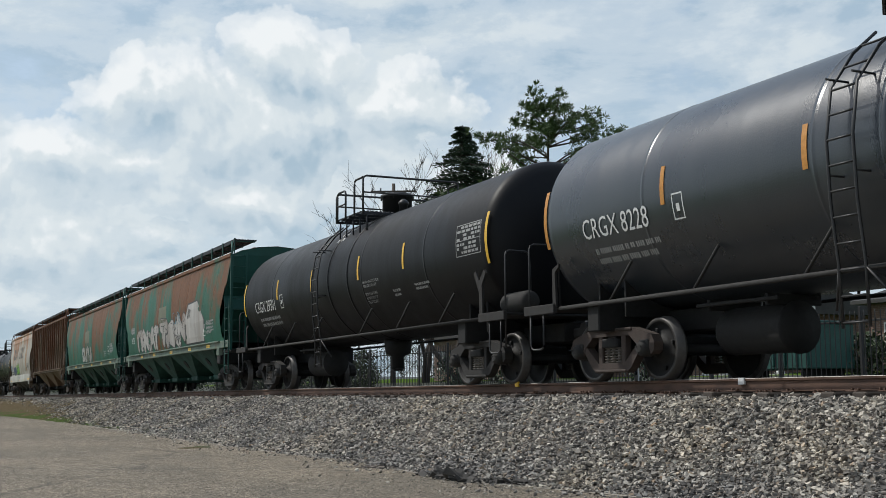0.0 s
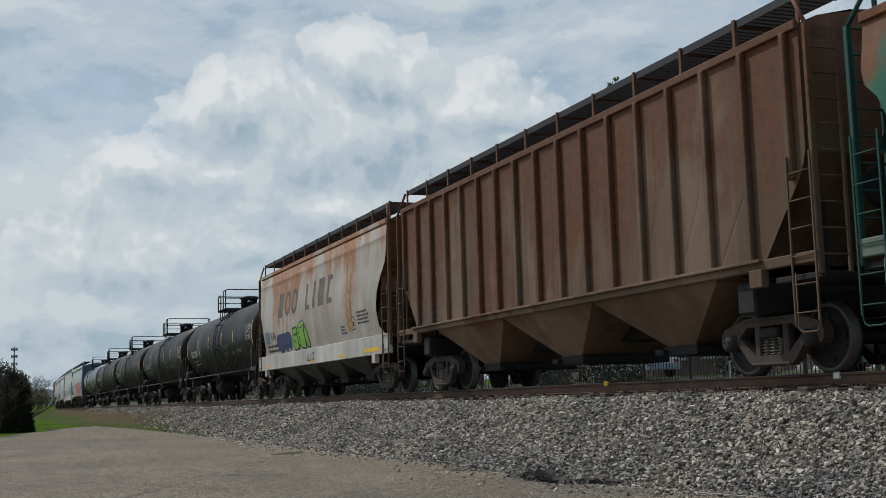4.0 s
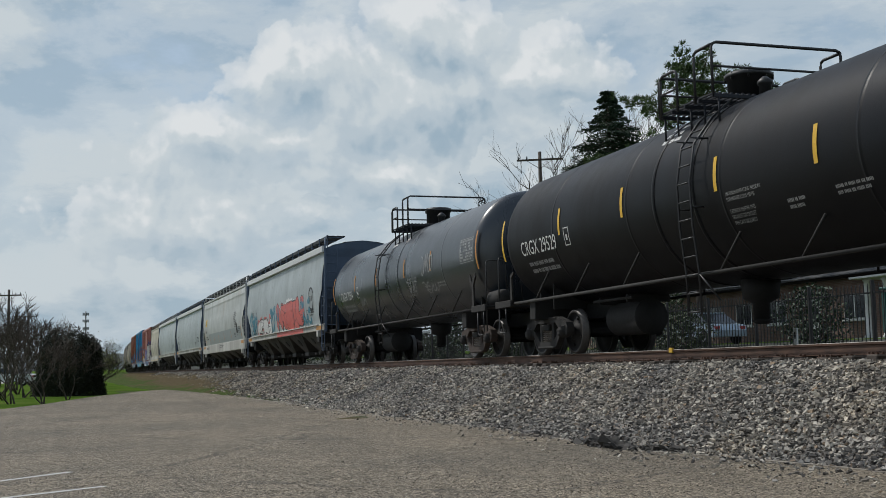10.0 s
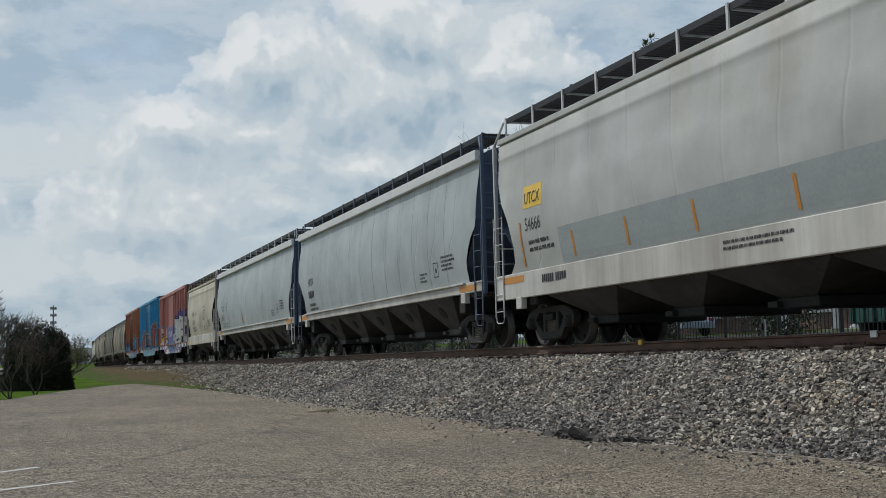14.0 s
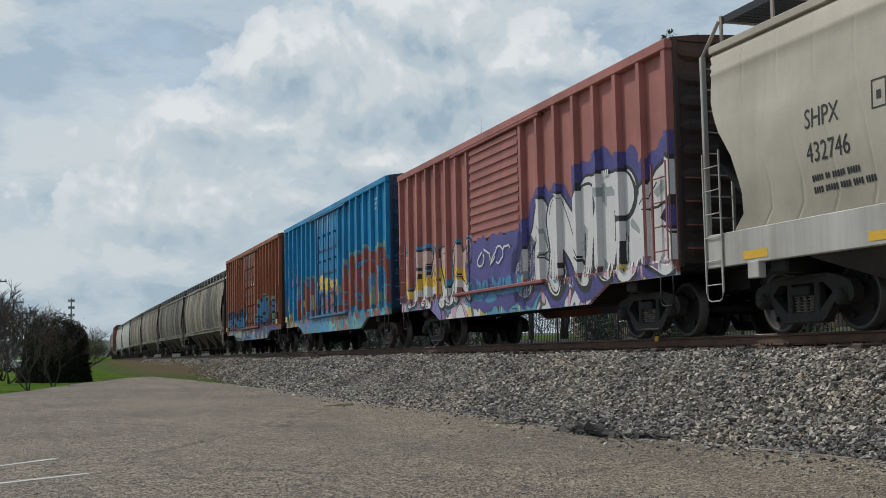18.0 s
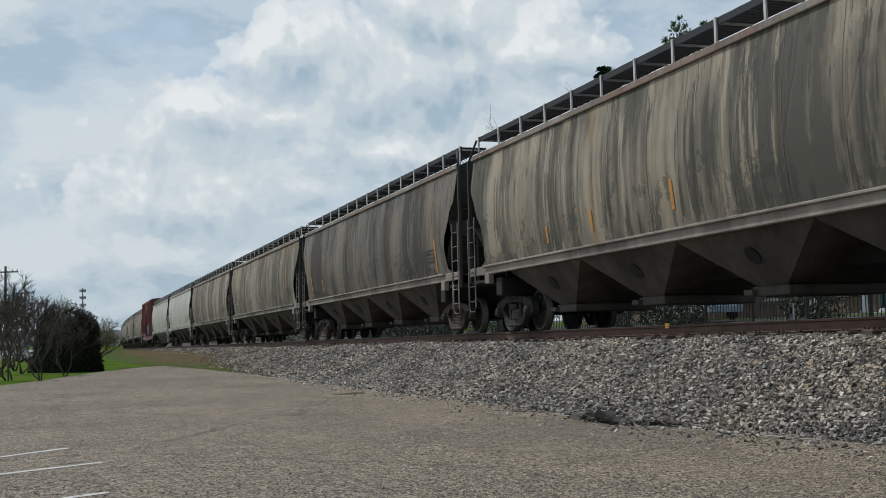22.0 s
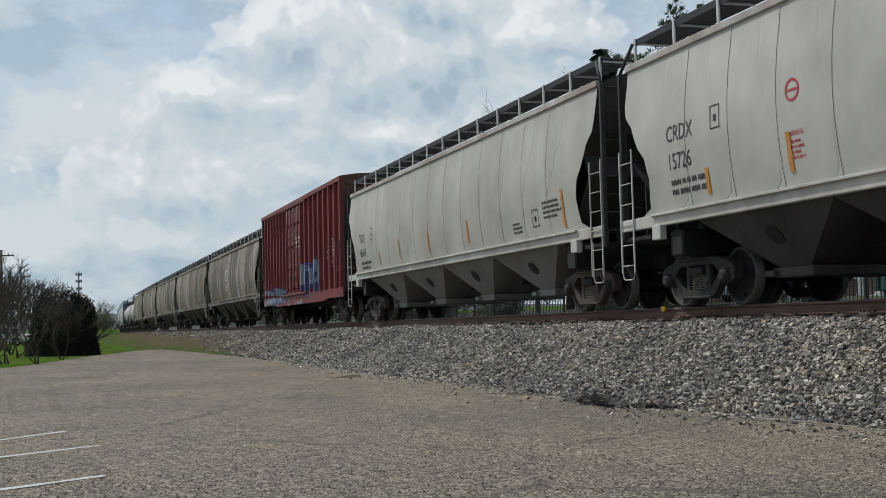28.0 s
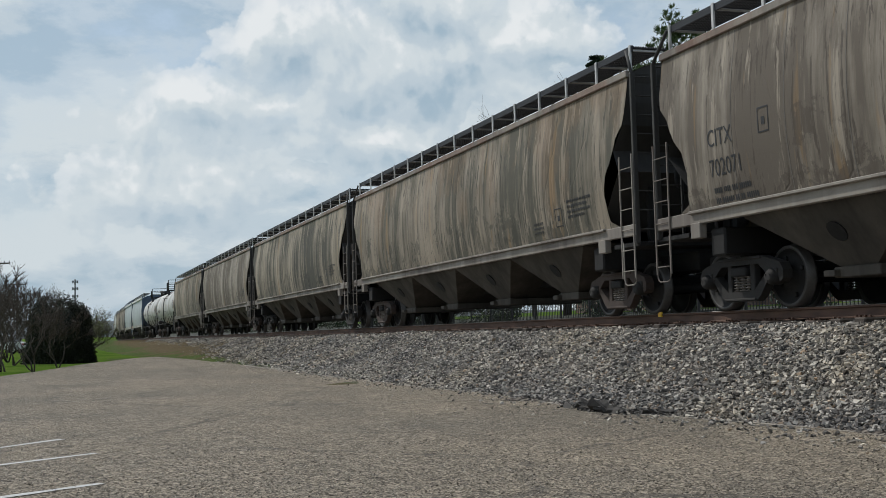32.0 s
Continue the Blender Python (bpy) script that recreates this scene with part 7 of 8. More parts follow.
TAN_BAY = weathered("stained hopper sheet darkened for shade", (0.085, 0.075, 0.062), 0.75, 0, (0.025, 0.022, 0.02), 0.7, seed=34)
PALE_BAY = weathered("grey hopper sheet darkened for shade", (0.17, 0.167, 0.157), 0.5, 0, (0.12, 0.11, 0.10), 0.65, seed=35)
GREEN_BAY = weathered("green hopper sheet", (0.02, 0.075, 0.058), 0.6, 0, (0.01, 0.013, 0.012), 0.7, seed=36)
SPRAY_W = plain("white spray paint", (0.66, 0.65, 0.63), 0.5, 0, 0.15, 3)
SPRAY_K = plain("black spray paint", (0.02, 0.02, 0.022), 0.5, 0, 0.3, 3)
SPRAY_R = plain("coral red spray paint", (0.62, 0.13, 0.11), 0.5, 0, 0.2, 2)
SPRAY_T = plain("teal spray paint", (0.05, 0.22, 0.30), 0.5, 0, 0.3, 2)
SPRAY_P = plain("pale pink spray paint", (0.55, 0.37, 0.33), 0.5, 0, 0.2, 2)
SPRAY_N = plain("navy spray paint", (0.03, 0.045, 0.13), 0.5, 0, 0.3, 2)
SPRAY_SKY = plain("sky blue spray paint", (0.06, 0.25, 0.45), 0.5, 0, 0.3, 2)
SPRAY_MINT = plain("pale yellow-green spray mist", (0.22, 0.33, 0.22), 0.6, 0, 0.35, 3)
RUST_SPRAY = plain("brick red spray paint", (0.30, 0.070, 0.040), 0.5, 0, 0.3, 2)
PALE_BLUE = plain("pale blue spray paint", (0.20, 0.27, 0.36), 0.5, 0, 0.3, 3)
PALE_RUST = weathered("weathered white spray paint", (0.50, 0.48, 0.45), 0.5, 0.5, (0.2, 0.16, 0.13), 0.6, 0.53, 9.0)
SPRAY_L = plain("lime spray paint", (0.20, 0.45, 0.05), 0.5, 0, 0.2, 2)
GREY_BAND = plain("darker grey band paint", (0.31, 0.34, 0.34), 0.6, 0, 0.15, 2)
BADGE = plain("yellow badge paint", (0.70, 0.46, 0.05), 0.5, 0, 0.15, 6)
FADED_K = plain("faded dark lettering", (0.12, 0.11, 0.10), 0.7, 0, 0.4, 3)
RED_BOX = sprayed("dusty red box car paint", (0.40, 0.160, 0.135), 1.15, [(0.60, 0.58, 0.58), (0.10, 0.20, 0.42), (0.62, 0.50, 0.08), (0.58, 0.34, 0.42), (0.62, 0.62, 0.62), (0.20, 0.12, 0.36), (0.05, 0.28, 0.40)], 1.7, 3.0, .05, 0.25, 0.0, .5)
RED_RIB = plain("dusty red bar paint", (0.27, 0.085, 0.075), 0.6, 0, 0.3, 3)
BLUE_BOX = sprayed("bright blue box car paint", (0.020, 0.245, 0.48), 1.35, [(0.36, 0.12, 0.06), (0.08, 0.38, 0.50), (0.42, 0.15, 0.07), (0.16, 0.42, 0.44), (0.05, 0.30, 0.55), (0.48, 0.38, 0.08)], 2.0, 8.0, .035, 0.3, 0.5, .8, rust_col=(0.20, 0.12, 0.10))
BLUE_RIB = plain("dark blue bar paint", (0.025, 0.12, 0.25), 0.55, 0, 0.35, 3)
ORANGE_BOX = sprayed("rust orange box car paint", (0.31, 0.100, 0.045), 1.05, [(0.06, 0.20, 0.46), (0.05, 0.10, 0.30), (0.12, 0.32, 0.55), (0.42, 0.42, 0.40), (0.10, 0.06, 0.22), (0.22, 0.08, 0.04), (0.18, 0.30, 0.08)], 2.3, 5.0, .045, 0.3, 0.1, .5)
ORANGE_RIB = plain("dark rust-red bar paint", (0.15, 0.05, 0.03), 0.6, 0, 0.35, 3)
OX_BOX = sprayed("oxide red box car paint", (0.185, 0.032, 0.027), 1.0, [(0.19, 0.036, 0.032), (0.20, 0.30, 0.36), (0.18, 0.036, 0.032), (0.34, 0.38, 0.42), (0.08, 0.16, 0.22)], 2.8, 6.5, .045, 0.4, 0.05, .7, veil=.50)
OX_RIB = plain("oxide red bar paint", (0.13, 0.026, 0.024), 0.6, 0, 0.3, 3)
PURPLE = plain("purple and blue spray mist", (0.075, 0.065, 0.25), 0.5, 0, 0.5, 2)
LABEL_BLUE = plain("dark blue label paint", (0.03, 0.06, 0.20), 0.5, 0, 0.2, 4)
BOX_END = weathered("dark box car end", (0.06, 0.045, 0.04), 0.5, 0.3, (0.03, 0.03, 0.03), 0.7)
BLUE_BOX_END = weathered("dark blue box car end", (0.025, 0.06, 0.12), 0.4, 0.2, (0.03, 0.03, 0.03), 0.7)

ENDS = [-16.65, -34.18, -52.13, -69.86, -86.52, -102.50, -120.37, -138.09, -155.65, -172.77, -190.16, -209.75, -229.71, -249.06, -268.54, -280.64, -297.17, -313.79, -330.30, -350.66, -370.78, -391.01, -411.36, -430.47, -450.58, -467.65, -487.86, -508.21, -528.04, -547.49, -565.88]
ENDS = [e - .85 for e in ENDS]
LEN = [17.55] + [ENDS[i] - ENDS[i + 1] for i in range(len(ENDS) - 1)]
TRAIN = []


def cars():
    L = LEN
    T = lambda i, label, num, tape, seed, paint=BLACK_TANK, marks=(), lx=.8: TRAIN.append(tank_car(label, L[i], num, paint, tape, seed, marks=marks, lx=lx))
    T(0, "glossy dark grey-black tank car with dull orange tape", "CRGX 8228", ORANGE, 6, BLACK_TANK2, lx=-1.0)
    T(1, "black tank car with bright yellow reflective tape", "CRGX 29501", YELLOW, 2, lx=-1.0)
    # two green hoppers under rust
    for i, num, sd in ((2, "3173", 41), (3, "", 42)):
        c, side, he = hopper_car("faded green covered hopper car, largely rusted, with graffiti", L[i], GREEN, SILL_G, "round", 4, (), STENCIL_G, sd, rails=GREEN_END, trim=GREEN, end_mat=GREEN_END, under_mat=GREEN_BAY, tape=YELLOW, rusty=False, posts=True)
        part("faded_patch", patch(Geo(), -1.4, -.1, 2.55, 3.15, side, .005), plain("pale green patch paint", (0.15, 0.155, 0.10), .6, 0, .3, 3), c)
        strips(c, [f * he for f in (-.55, -.27, .08, .42, .72)], .22, 1.36, 1.46, flat_side(-1.556), YELLOW)
        if i == 2:
            graffiti(c, -he + 3.0, -he + 6.8, 1.58, 2.45, 6, PALE_RUST, SPRAY_K, side, 5, weight=.8, rim=.03)
            graffiti(c, -he + 7.4, -he + 11.2, 1.58, 2.62, 4, PALE_RUST, SPRAY_K, side, 6, weight=.95)
            house = [(he - 5.5, 1.60), (he - 3.0, 1.60), (he - 2.8, 2.3), (he - 3.7, 3.0), (he - 5.0, 2.95), (he - 5.6, 2.4)]
            for k, (grow, mt, nm) in enumerate(((1.05, SPRAY_K, "graffiti_outline"), (.97, PALE_RUST, "graffiti_fill"))):
                mx, mz = he - 4.2, 2.25
                g = Geo()
                rows = []
                for q in (0, .35, .7, 1.0):
                    rows.append([(mx + (a - mx) * q * grow, side(mz + (b - mz) * q * grow) - .006 - .004 * k, max(1.56, mz + (b - mz) * q * grow)) for a, b in house])
                g.loft(rows, caps=False, smooth=False)
                part(nm, g, mt, c)
            scrawl(c, he - 5.1, 2.45, .5, .35, side, SPRAY_K, 17, .014, lift=.02)
            scrawl(c, he - 7.3, 2.35, 1.1, .5, side, SPRAY_T, 18, .014)
            scrawl(c, he - 6.9, 1.7, .6, .3, side, SPRAY_K, 19, .012)
            write(c, "3173", -he + 1.7, 2.0, .26, side, STENCIL_W)
            word_bars(c, -he + 1.7, 2.65, 1.0, 1, .26, side, STENCIL_G, 8)
        else:
            graffiti(c, -he + 6.0, -he + 8.6, 1.60, 2.4, 4, PALE_RUST, GREEN_END, side, 9, weight=.8)
        word_bars(c, he - 2.6, 2.2, .7, 3, .08, side, STENCIL_G, sd)
        TRAIN.append(c)
    c, side, he = hopper_car("rust-brown ribbed covered hopper car", L[4], BROWN, BROWN, "rib", 3, (), STENCIL_G, 43, top=4.45, rails=BROWN, trim=BROWN, end_mat=BROWN, under_mat=BROWN, panel=False, sill=(1.36, 1.50), rusty=True)
    write(c, "CR DX", -he + 1.32, 2.55, .32, side, FADED_K, lift=.006)
    write(c, "81 19", -he + 1.5, 2.15, .28, side, FADED_K, lift=.006)
    word_bars(c, -he + 1.3, 1.98, 1.3, 3, .09, side, FADED_K, 44)
    TRAIN.append(c)
    # white hopper with worn company lettering as plain blocks
    c, side, he = hopper_car("rust-streaked white covered hopper car with worn dark lettering", L[5], CHALKY, SILL_W, "flow", 4, (), STENCIL_K, 45, top=4.42, sill=(1.0, 1.50), rails=BROWN, trim=CHALKY, end_mat=BROWN, under_mat=DARK_BAY, tape=YELLOW, rusty=True)
    for blocks in (((-4.3, .62, 2.72, 3.56),), ((-.6, .20, 2.72, 3.56), (-.40, .32, 2.72, 2.86)), ((.30, .22, 2.72, 3.56),), ((.95, .62, 2.72, 3.56),), ((1.95, .20, 2.72, 3.56), (2.15, .34, 2.72, 2.86), (2.15, .34, 3.42, 3.56))):
        g = Geo()
        for x, w, za, zb in blocks:
            patch(g, x, x + w, za, zb, side, .006)
        part("company_mark", g, FADED_K, c)
    for x in (-3.0, -2.05):
        ring_in, ring_out = [[(x + rx * math.cos(k * .2618), 3.14 + rz * math.sin(k * .2618)) for k in range(24)] for rx, rz in ((.22, .27), (.40, .42))]
        vs = [(u, side(v) - .006, v) for u, v in ring_in + ring_out]
        part("company_mark", Geo().add(vs, [(k, (k + 1) % 24, 24 + (k + 1) % 24, 24 + k) for k in range(24)]), FADED_K, c)
    rr = random.Random(3)
    ochre = plain("ochre emblem paint", (.42, .22, .08), .6, 0, .3, 4)
    for k in range(6):
        z = 1.9 + k * .27
        for d in (-1, 1):
            pts = blob(4.15 + d * .16, z, .11, .17, rr, 12, .05, .5 * d)
            part("wheat_grain", Geo().add([(u, side(v) - .008 - .0003 * k, v) for u, v in pts], [tuple(range(12))]), ochre, c)
    write(c, "74194", -he + 1.75, 2.02, .28, side, STENCIL_K)
    part("badge", patch(Geo(), -he + .95, -he + 1.65, 1.92, 2.35, side, .006), plain("faded blue badge paint", (.12, .17, .24), .6, 0, .4, 5), c)
    word_bars(c, -he + 1.2, 1.86, 1.5, 2, .09, side, STENCIL_K, 46)
    graffiti(c, -he + 2.9, -he + 4.5, 1.60, 2.15, 3, SPRAY_N, SPRAY_N, side, 47, weight=1.5)
    graffiti(c, -he + 5.0, -he + 6.8, 1.57, 2.35, 4, SPRAY_L, SPRAY_K, side, 48, weight=1.1)
    scrawl(c, -he + 6.9, 1.08, .9, .3, flat_side(-1.56), SPRAY_K, 4, .014)
    strips(c, (-.80 * he, 0, .45 * he), .25, 1.06, 1.16, flat_side(-1.556), YELLOW)
    strips(c, (he - 1.25,), .65, 1.08, 1.2, flat_side(-1.556), YELLOW)
    TRAIN.append(c)
    for i, num, sd, ln in ((6, "CRGX 29541", 3, ""), (7, "CRGX 29163", 4, ""), (8, "CRGX 29665", 5, ""), (9, "CRGX 29529", 8, "")):
        T(i, "black tank car with yellow reflective tape, dusty flanks", num, YELLOW, sd)
    T(10, "older black tank car with orange tape and white tags", "CRGX 7394", ORANGE, 9, BLACK_TANK2, (("tag", 1.6, 1.9, 1.0, .35), ("tag", 3.2, 2.3, 1.0, .6), ("tag", 3.1, 1.8, 1.3, .35), ("tag", -4.1, 1.85, .7, .3)), -1.0)
    # large grey hoppers
    spec = ((11, "long light grey covered hopper car with red and white graffiti", ("HKRX", "620026"), GREY, "round"), (12, "long pale grey covered hopper car with a darker grey band", (), GREY_UTCX, "flow"), (13, "long clean light grey covered hopper car", (), GREY, "round"), (14, "long light grey covered hopper car with orange tape", ("NCLX", "3243"), GREY, "round"))
    for i, label, num, skin, style in spec:
        flow = style == "flow"
        c, side, he = hopper_car(label, L[i], skin, SILL_W, style, 5, ((*num, 2.55, 1.55, 0) if i == 14 else (*num, 2.55)) if num else (), STENCIL_K, 50 + i, top=4.34 if not flow else 4.38, sill=(1.26, 1.50) if not flow else (.98, 1.50), rails=GREY_RAIL if flow or i == 14 else BLUE_END, trim=skin if flow else GREY_EAVE, end_mat=BLUE_END, under_mat=DARK_BAY, tapes=((-.868, 1.6, 2.45), (-.60, 1.6, 2.15), (-.2, 1.65, 2.2)) if i == 14 else (), wide_eave=not flow)
        if i == 11:
            graffiti(c, -he + 3.3, -he + 6.9, 1.55, 2.25, 4, SPRAY_W, SPRAY_K, side, 61, halo=SPRAY_R, mist=.07, weight=.85)
            graffiti(c, -he + 8.9, -he + 14.6, 1.52, 2.75, 5, SPRAY_R, SPRAY_K, side, 62, halo=SPRAY_W, mist=.03, weight=1.05, rim=.035)
            g = Geo()
            rr = random.Random(6)
            for k in range(70):
                x = rr.choice((rr.uniform(-he + 1.0, -he + 3.2), rr.uniform(-he + 7.2, -he + 9.2), rr.uniform(he - 4.3, he - 2.2)))
                z = rr.uniform(1.6, 2.6)
                pts = blob(x, z, rr.uniform(.06, .2), rr.uniform(.08, .2), rr, 12, .2)
                g.add([(a, side(max(1.55, b)) - .0045 - .00008 * k, max(1.55, b)) for a, b in pts], [tuple(range(12))])
            part("spray_mist", g, SPRAY_T, c)["kind"] = "stuff"
            part("spray_ring", Geo().add([(a, side(b) - .006, b) for a, b in blob(he - 2.05, 2.55, .48, .48, rr, 24, .04)], [tuple(range(24))]), SPRAY_K, c)
            part("spray_disc", Geo().add([(a, side(b) - .010, b) for a, b in blob(he - 2.05, 2.55, .40, .40, rr, 24, .05)], [tuple(range(24))]), GREY_BAND, c)
            write_mid(c, "2018", he - 2.05, 2.47, .22, side, SPRAY_K, .016)
            part("sill_colour", Geo().box(-he + 8.6, -he + 14.6, -1.567, -1.557, 1.28, 1.48, .002), SPRAY_R, c)
        if flow:
            part("grey_band", patch(Geo(), -he + 3.0, he - 1.4, 1.55, 2.22, side, .004), GREY_BAND, c)
            part("badge", patch(Geo(), -he + 1.45, -he + 2.35, 2.75, 3.2, side, .005), BADGE, c)
            write(c, "UTCX", -he + 1.52, 2.84, .24, side, STENCIL_K, lift=.010)
            write(c, "54666", -he + 1.5, 2.3, .27, side, STENCIL_K)
            word_bars(c, -he + 1.6, 2.1, 1.2, 2, .08, side, STENCIL_K, 71)
            word_bars(c, he - 4.0, 3.1, 1.0, 9, .055, side, STENCIL_K, 72)
            framed_mark(c, he - 3.2, 1.9, .5, .55, side, STENCIL_K, "lube_plate", True)
            word_bars(c, -he + 2.2, 1.38, .9, 1, .16, flat_side(-1.562), STENCIL_K, 73)
            word_bars(c, -.8, 1.38, 1.7, 2, .05, flat_side(-1.562), STENCIL_K, 74)
            strips(c, [f * he for f in (-.62, -.40, -.17, .1, .42)], .04, 1.62, 2.1, side, ORANGE)
            strips(c, (-he + 1.25, he - 1.51), .04, 1.6, 2.5, side, ORANGE)
        if i == 14:
            write(c, "LD LMT  221300 LBS  100400 KGS", -he + 1.75, 1.78, .085, side, STENCIL_K)
            write(c, "LT WT     64700 LBS    29350 KGS", -he + 1.75, 1.63, .085, side, STENCIL_K)
        if i == 13:
            write(c, "HKRX", -he + 1.55, 2.45, .27, side, STENCIL_K, tight=.80)
            word_bars(c, -he + 1.55, 2.27, 1.1, 1, .26, side, STENCIL_K, 75)
            word_bars(c, -he + 1.60, 1.83, 1.1, 2, .085, side, STENCIL_K, 76)
        strips(c, (-he + .75, he - .75), .55, 1.30, 1.44, flat_side(-1.557), ORANGE)
        TRAIN.append(c)
    c, side, he = hopper_car("short beige covered hopper car with black tags", L[15], BEIGE, SILL_W, "flow", 2, ("SHPX", "432746", 2.75, 2.4), STENCIL_K, 66, top=4.32, sill=(1.0, 1.50), rails=SILL_W, trim=BEIGE, end_mat=DARK_BAY, under_mat=DARK_BAY, tape=YELLOW)
    scrawl(c, he - 4.4, 2.3, 1.2, .6, side, SPRAY_K, 12, .02)
    scrawl(c, he - 5.6, 1.9, .9, .7, side, STENCIL_G, 13, .018)
    write(c, "SODIUM CHLORATE", he - 4.6, 3.0, .11, side, FADED_K)
    strips(c, [f * he for f in (-.8, -.3, .25, .8)], .3, 1.06, 1.18, flat_side(-1.557), YELLOW)
    TRAIN.append(c)
    # box cars
    c, panel, he, skin, low = box_car("dusty red box car with a louvred door and graffiti", L[16], RED_BOX, RED_RIB, "louvred", 1, 4.82, -.3, 3.1, BOX_END)
    word_bars(c, he - 3.0, 3.05, .5, 1, .12, flat_side(-1.49), STENCIL_W, 81)
    graffiti(c, 1.45, he - .3, .95, 3.0, 4, SPRAY_W, SPRAY_K, skin, 86, across=low, halo=PURPLE, shine=GREY_BAND, weight=1.0, rim=.06, mist=.24)
    graffiti(c, -he + .5, -2.0, 1.0, 2.55, 5, ((0, SPRAY_W), (.34, BADGE), (.60, SPRAY_P)), SPRAY_K, skin, 83, across=low, halo=SPRAY_SKY, weight=.9, rim=.05, mist=.04)
    graffiti(c, -1.85, 1.3, 1.0, 2.2, 4, ((0, SPRAY_SKY), (.35, PURPLE)), PURPLE, skin, 85, across=low, halo=PURPLE, weight=1.6, mist=.2)
    scrawl(c, -1.3, 1.75, 2.0, .4, flat_side(-1.57), SPRAY_W, 87, .022)
    TRAIN.append(c)
    c, panel, he, skin, low = box_car("bright blue box car with plug door and orange graffiti", L[17], BLUE_BOX, BLUE_RIB, "plug", 2, 5.04, -.1, 3.2, BLUE_BOX_END)
    flat = flat_side(-1.475)
    graffiti(c, 1.8, he - .25, .80, 3.05, 5, ((0, SPRAY_T), (.12, RUST_SPRAY)), SPRAY_SKY, skin, 101, across=low, halo=SPRAY_MINT, shine=SPRAY_SKY, weight=.95, rim=.055, mist=.10)
    graffiti(c, -he + 2.7, -1.8, .75, 2.65, 4, ((0, SPRAY_SKY), (.25, RUST_SPRAY)), SPRAY_SKY, skin, 104, across=low, halo=SPRAY_MINT, shine=BADGE, weight=.75, rim=.05, mist=.07)
    graffiti(c, -1.6, 1.4, 1.25, 2.55, 3, ((0, RUST_SPRAY), (.7, BADGE)), SPRAY_SKY, skin, 106, across=low, weight=.9, rim=.05)
    for k, z0, z1 in ((1, 2.52, 3.30), (2, 2.52, 3.28)):
        part("number_panel", patch(Geo(), panel(k) - .31, panel(k) + .31, z0, z1, flat, .002), LABEL_BLUE, c)
    for k, text, z in ((1, "TR", 2.97), (1, "100", 2.60), (2, "139", 2.70)):
        write_mid(c, text, panel(k), z, .30, flat, STENCIL_W)
    write_mid(c, "LD LMT", panel(1) - .05, 2.35, .10, flat, STENCIL_W)
    write_mid(c, "LT WT", panel(1) - .08, 2.16, .10, flat, STENCIL_W)
    word_bars(c, panel(1) - .22, 1.98, .45, 6, .05, flat, STENCIL_W, 83)
    word_bars(c, panel(2) - .22, 2.30, .45, 7, .05, flat, STENCIL_W, 84)
    part("number_tag", patch(Geo(), -he + .28, -he + .68, 1.22, 1.42, flat_side(-1.60), .01), YELLOW, c)
    framed_mark(c, he - 2.2, 1.9, .45, .5, flat, STENCIL_W)
    word_bars(c, he - 1.6, 4.6, .6, 3, .08, flat, STENCIL_W, 84)
    scrawl(c, -he + .25, 3.0, .5, .5, flat, STENCIL_G, 91, .012)
    scrawl(c, -he + .2, 1.6, .5, .7, flat, STENCIL_W, 92, .012)
    TRAIN.append(c)
    c, panel, he, skin, low = box_car("rust-orange box car with plug door and blue graffiti", L[18], ORANGE_BOX, ORANGE_RIB, "plug", 3, 5.04, -.1, 3.0, BOX_END, ribs=16)
    graffiti(c, 1.65, he - 1.1, .78, 2.45, 5, ((0, PURPLE), (.42, SPRAY_SKY)), SPRAY_K, skin, 111, across=low, halo=SPRAY_MINT, shine=SPRAY_N, weight=1.0, rim=.06, mist=.10)
    graffiti(c, -he + .9, -.9, .78, 2.1, 6, ((0, STENCIL_G), (.3, SPRAY_SKY), (.75, SPRAY_N)), SPRAY_K, skin, 113, across=low, halo=SPRAY_N, weight=.85, rim=.06, mist=.08)
    for k, text in ((1, "SRN"), (2, "551"), (3, "46")):
        write_mid(c, text, panel(k), 2.42, .26, flat, STENCIL_W, tight=.72)
    for k, a, b in ((1, "LD LMT", "LT WT"), (2, "214500", "71500")):
        part("number_panel", patch(Geo(), panel(k) - .27, panel(k) + .27, 1.92, 2.32, flat, .002), STENCIL_K, c)
        write_mid(c, a, panel(k), 2.16, .11, flat, STENCIL_W)
        write_mid(c, b, panel(k), 1.98, .11, flat, STENCIL_W)
        word_bars(c, panel(k) - .2, 1.85, .4, 5, .045, flat, STENCIL_G, 185 + k)
    scrawl(c, panel(0) - .2, 2.75, .5, .5, flat, STENCIL_K, 33, .012)
    part("number_tag", patch(Geo(), -he + .28, -he + .62, 1.22, 1.42, flat_side(-1.60), .01), YELLOW, c)
    part("number_tag", patch(Geo(), he - .66, he - .30, 1.22, 1.42, flat_side(-1.60), .01), YELLOW, c)
    word_bars(c, .35, 3.65, .7, 3, .09, flat_side(-1.522), STENCIL_W, 86)
    part("door_patch", patch(Geo(), -1.35, .2, 3.70, 4.60, flat_side(-1.522), .002), plain("maroon touch-up paint", (0.16, 0.045, 0.035), 0.6, 0, 0.25, 3), c)
    TRAIN.append(c)
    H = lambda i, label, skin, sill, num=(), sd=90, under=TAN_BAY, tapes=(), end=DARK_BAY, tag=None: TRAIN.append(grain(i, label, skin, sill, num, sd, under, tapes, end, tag))
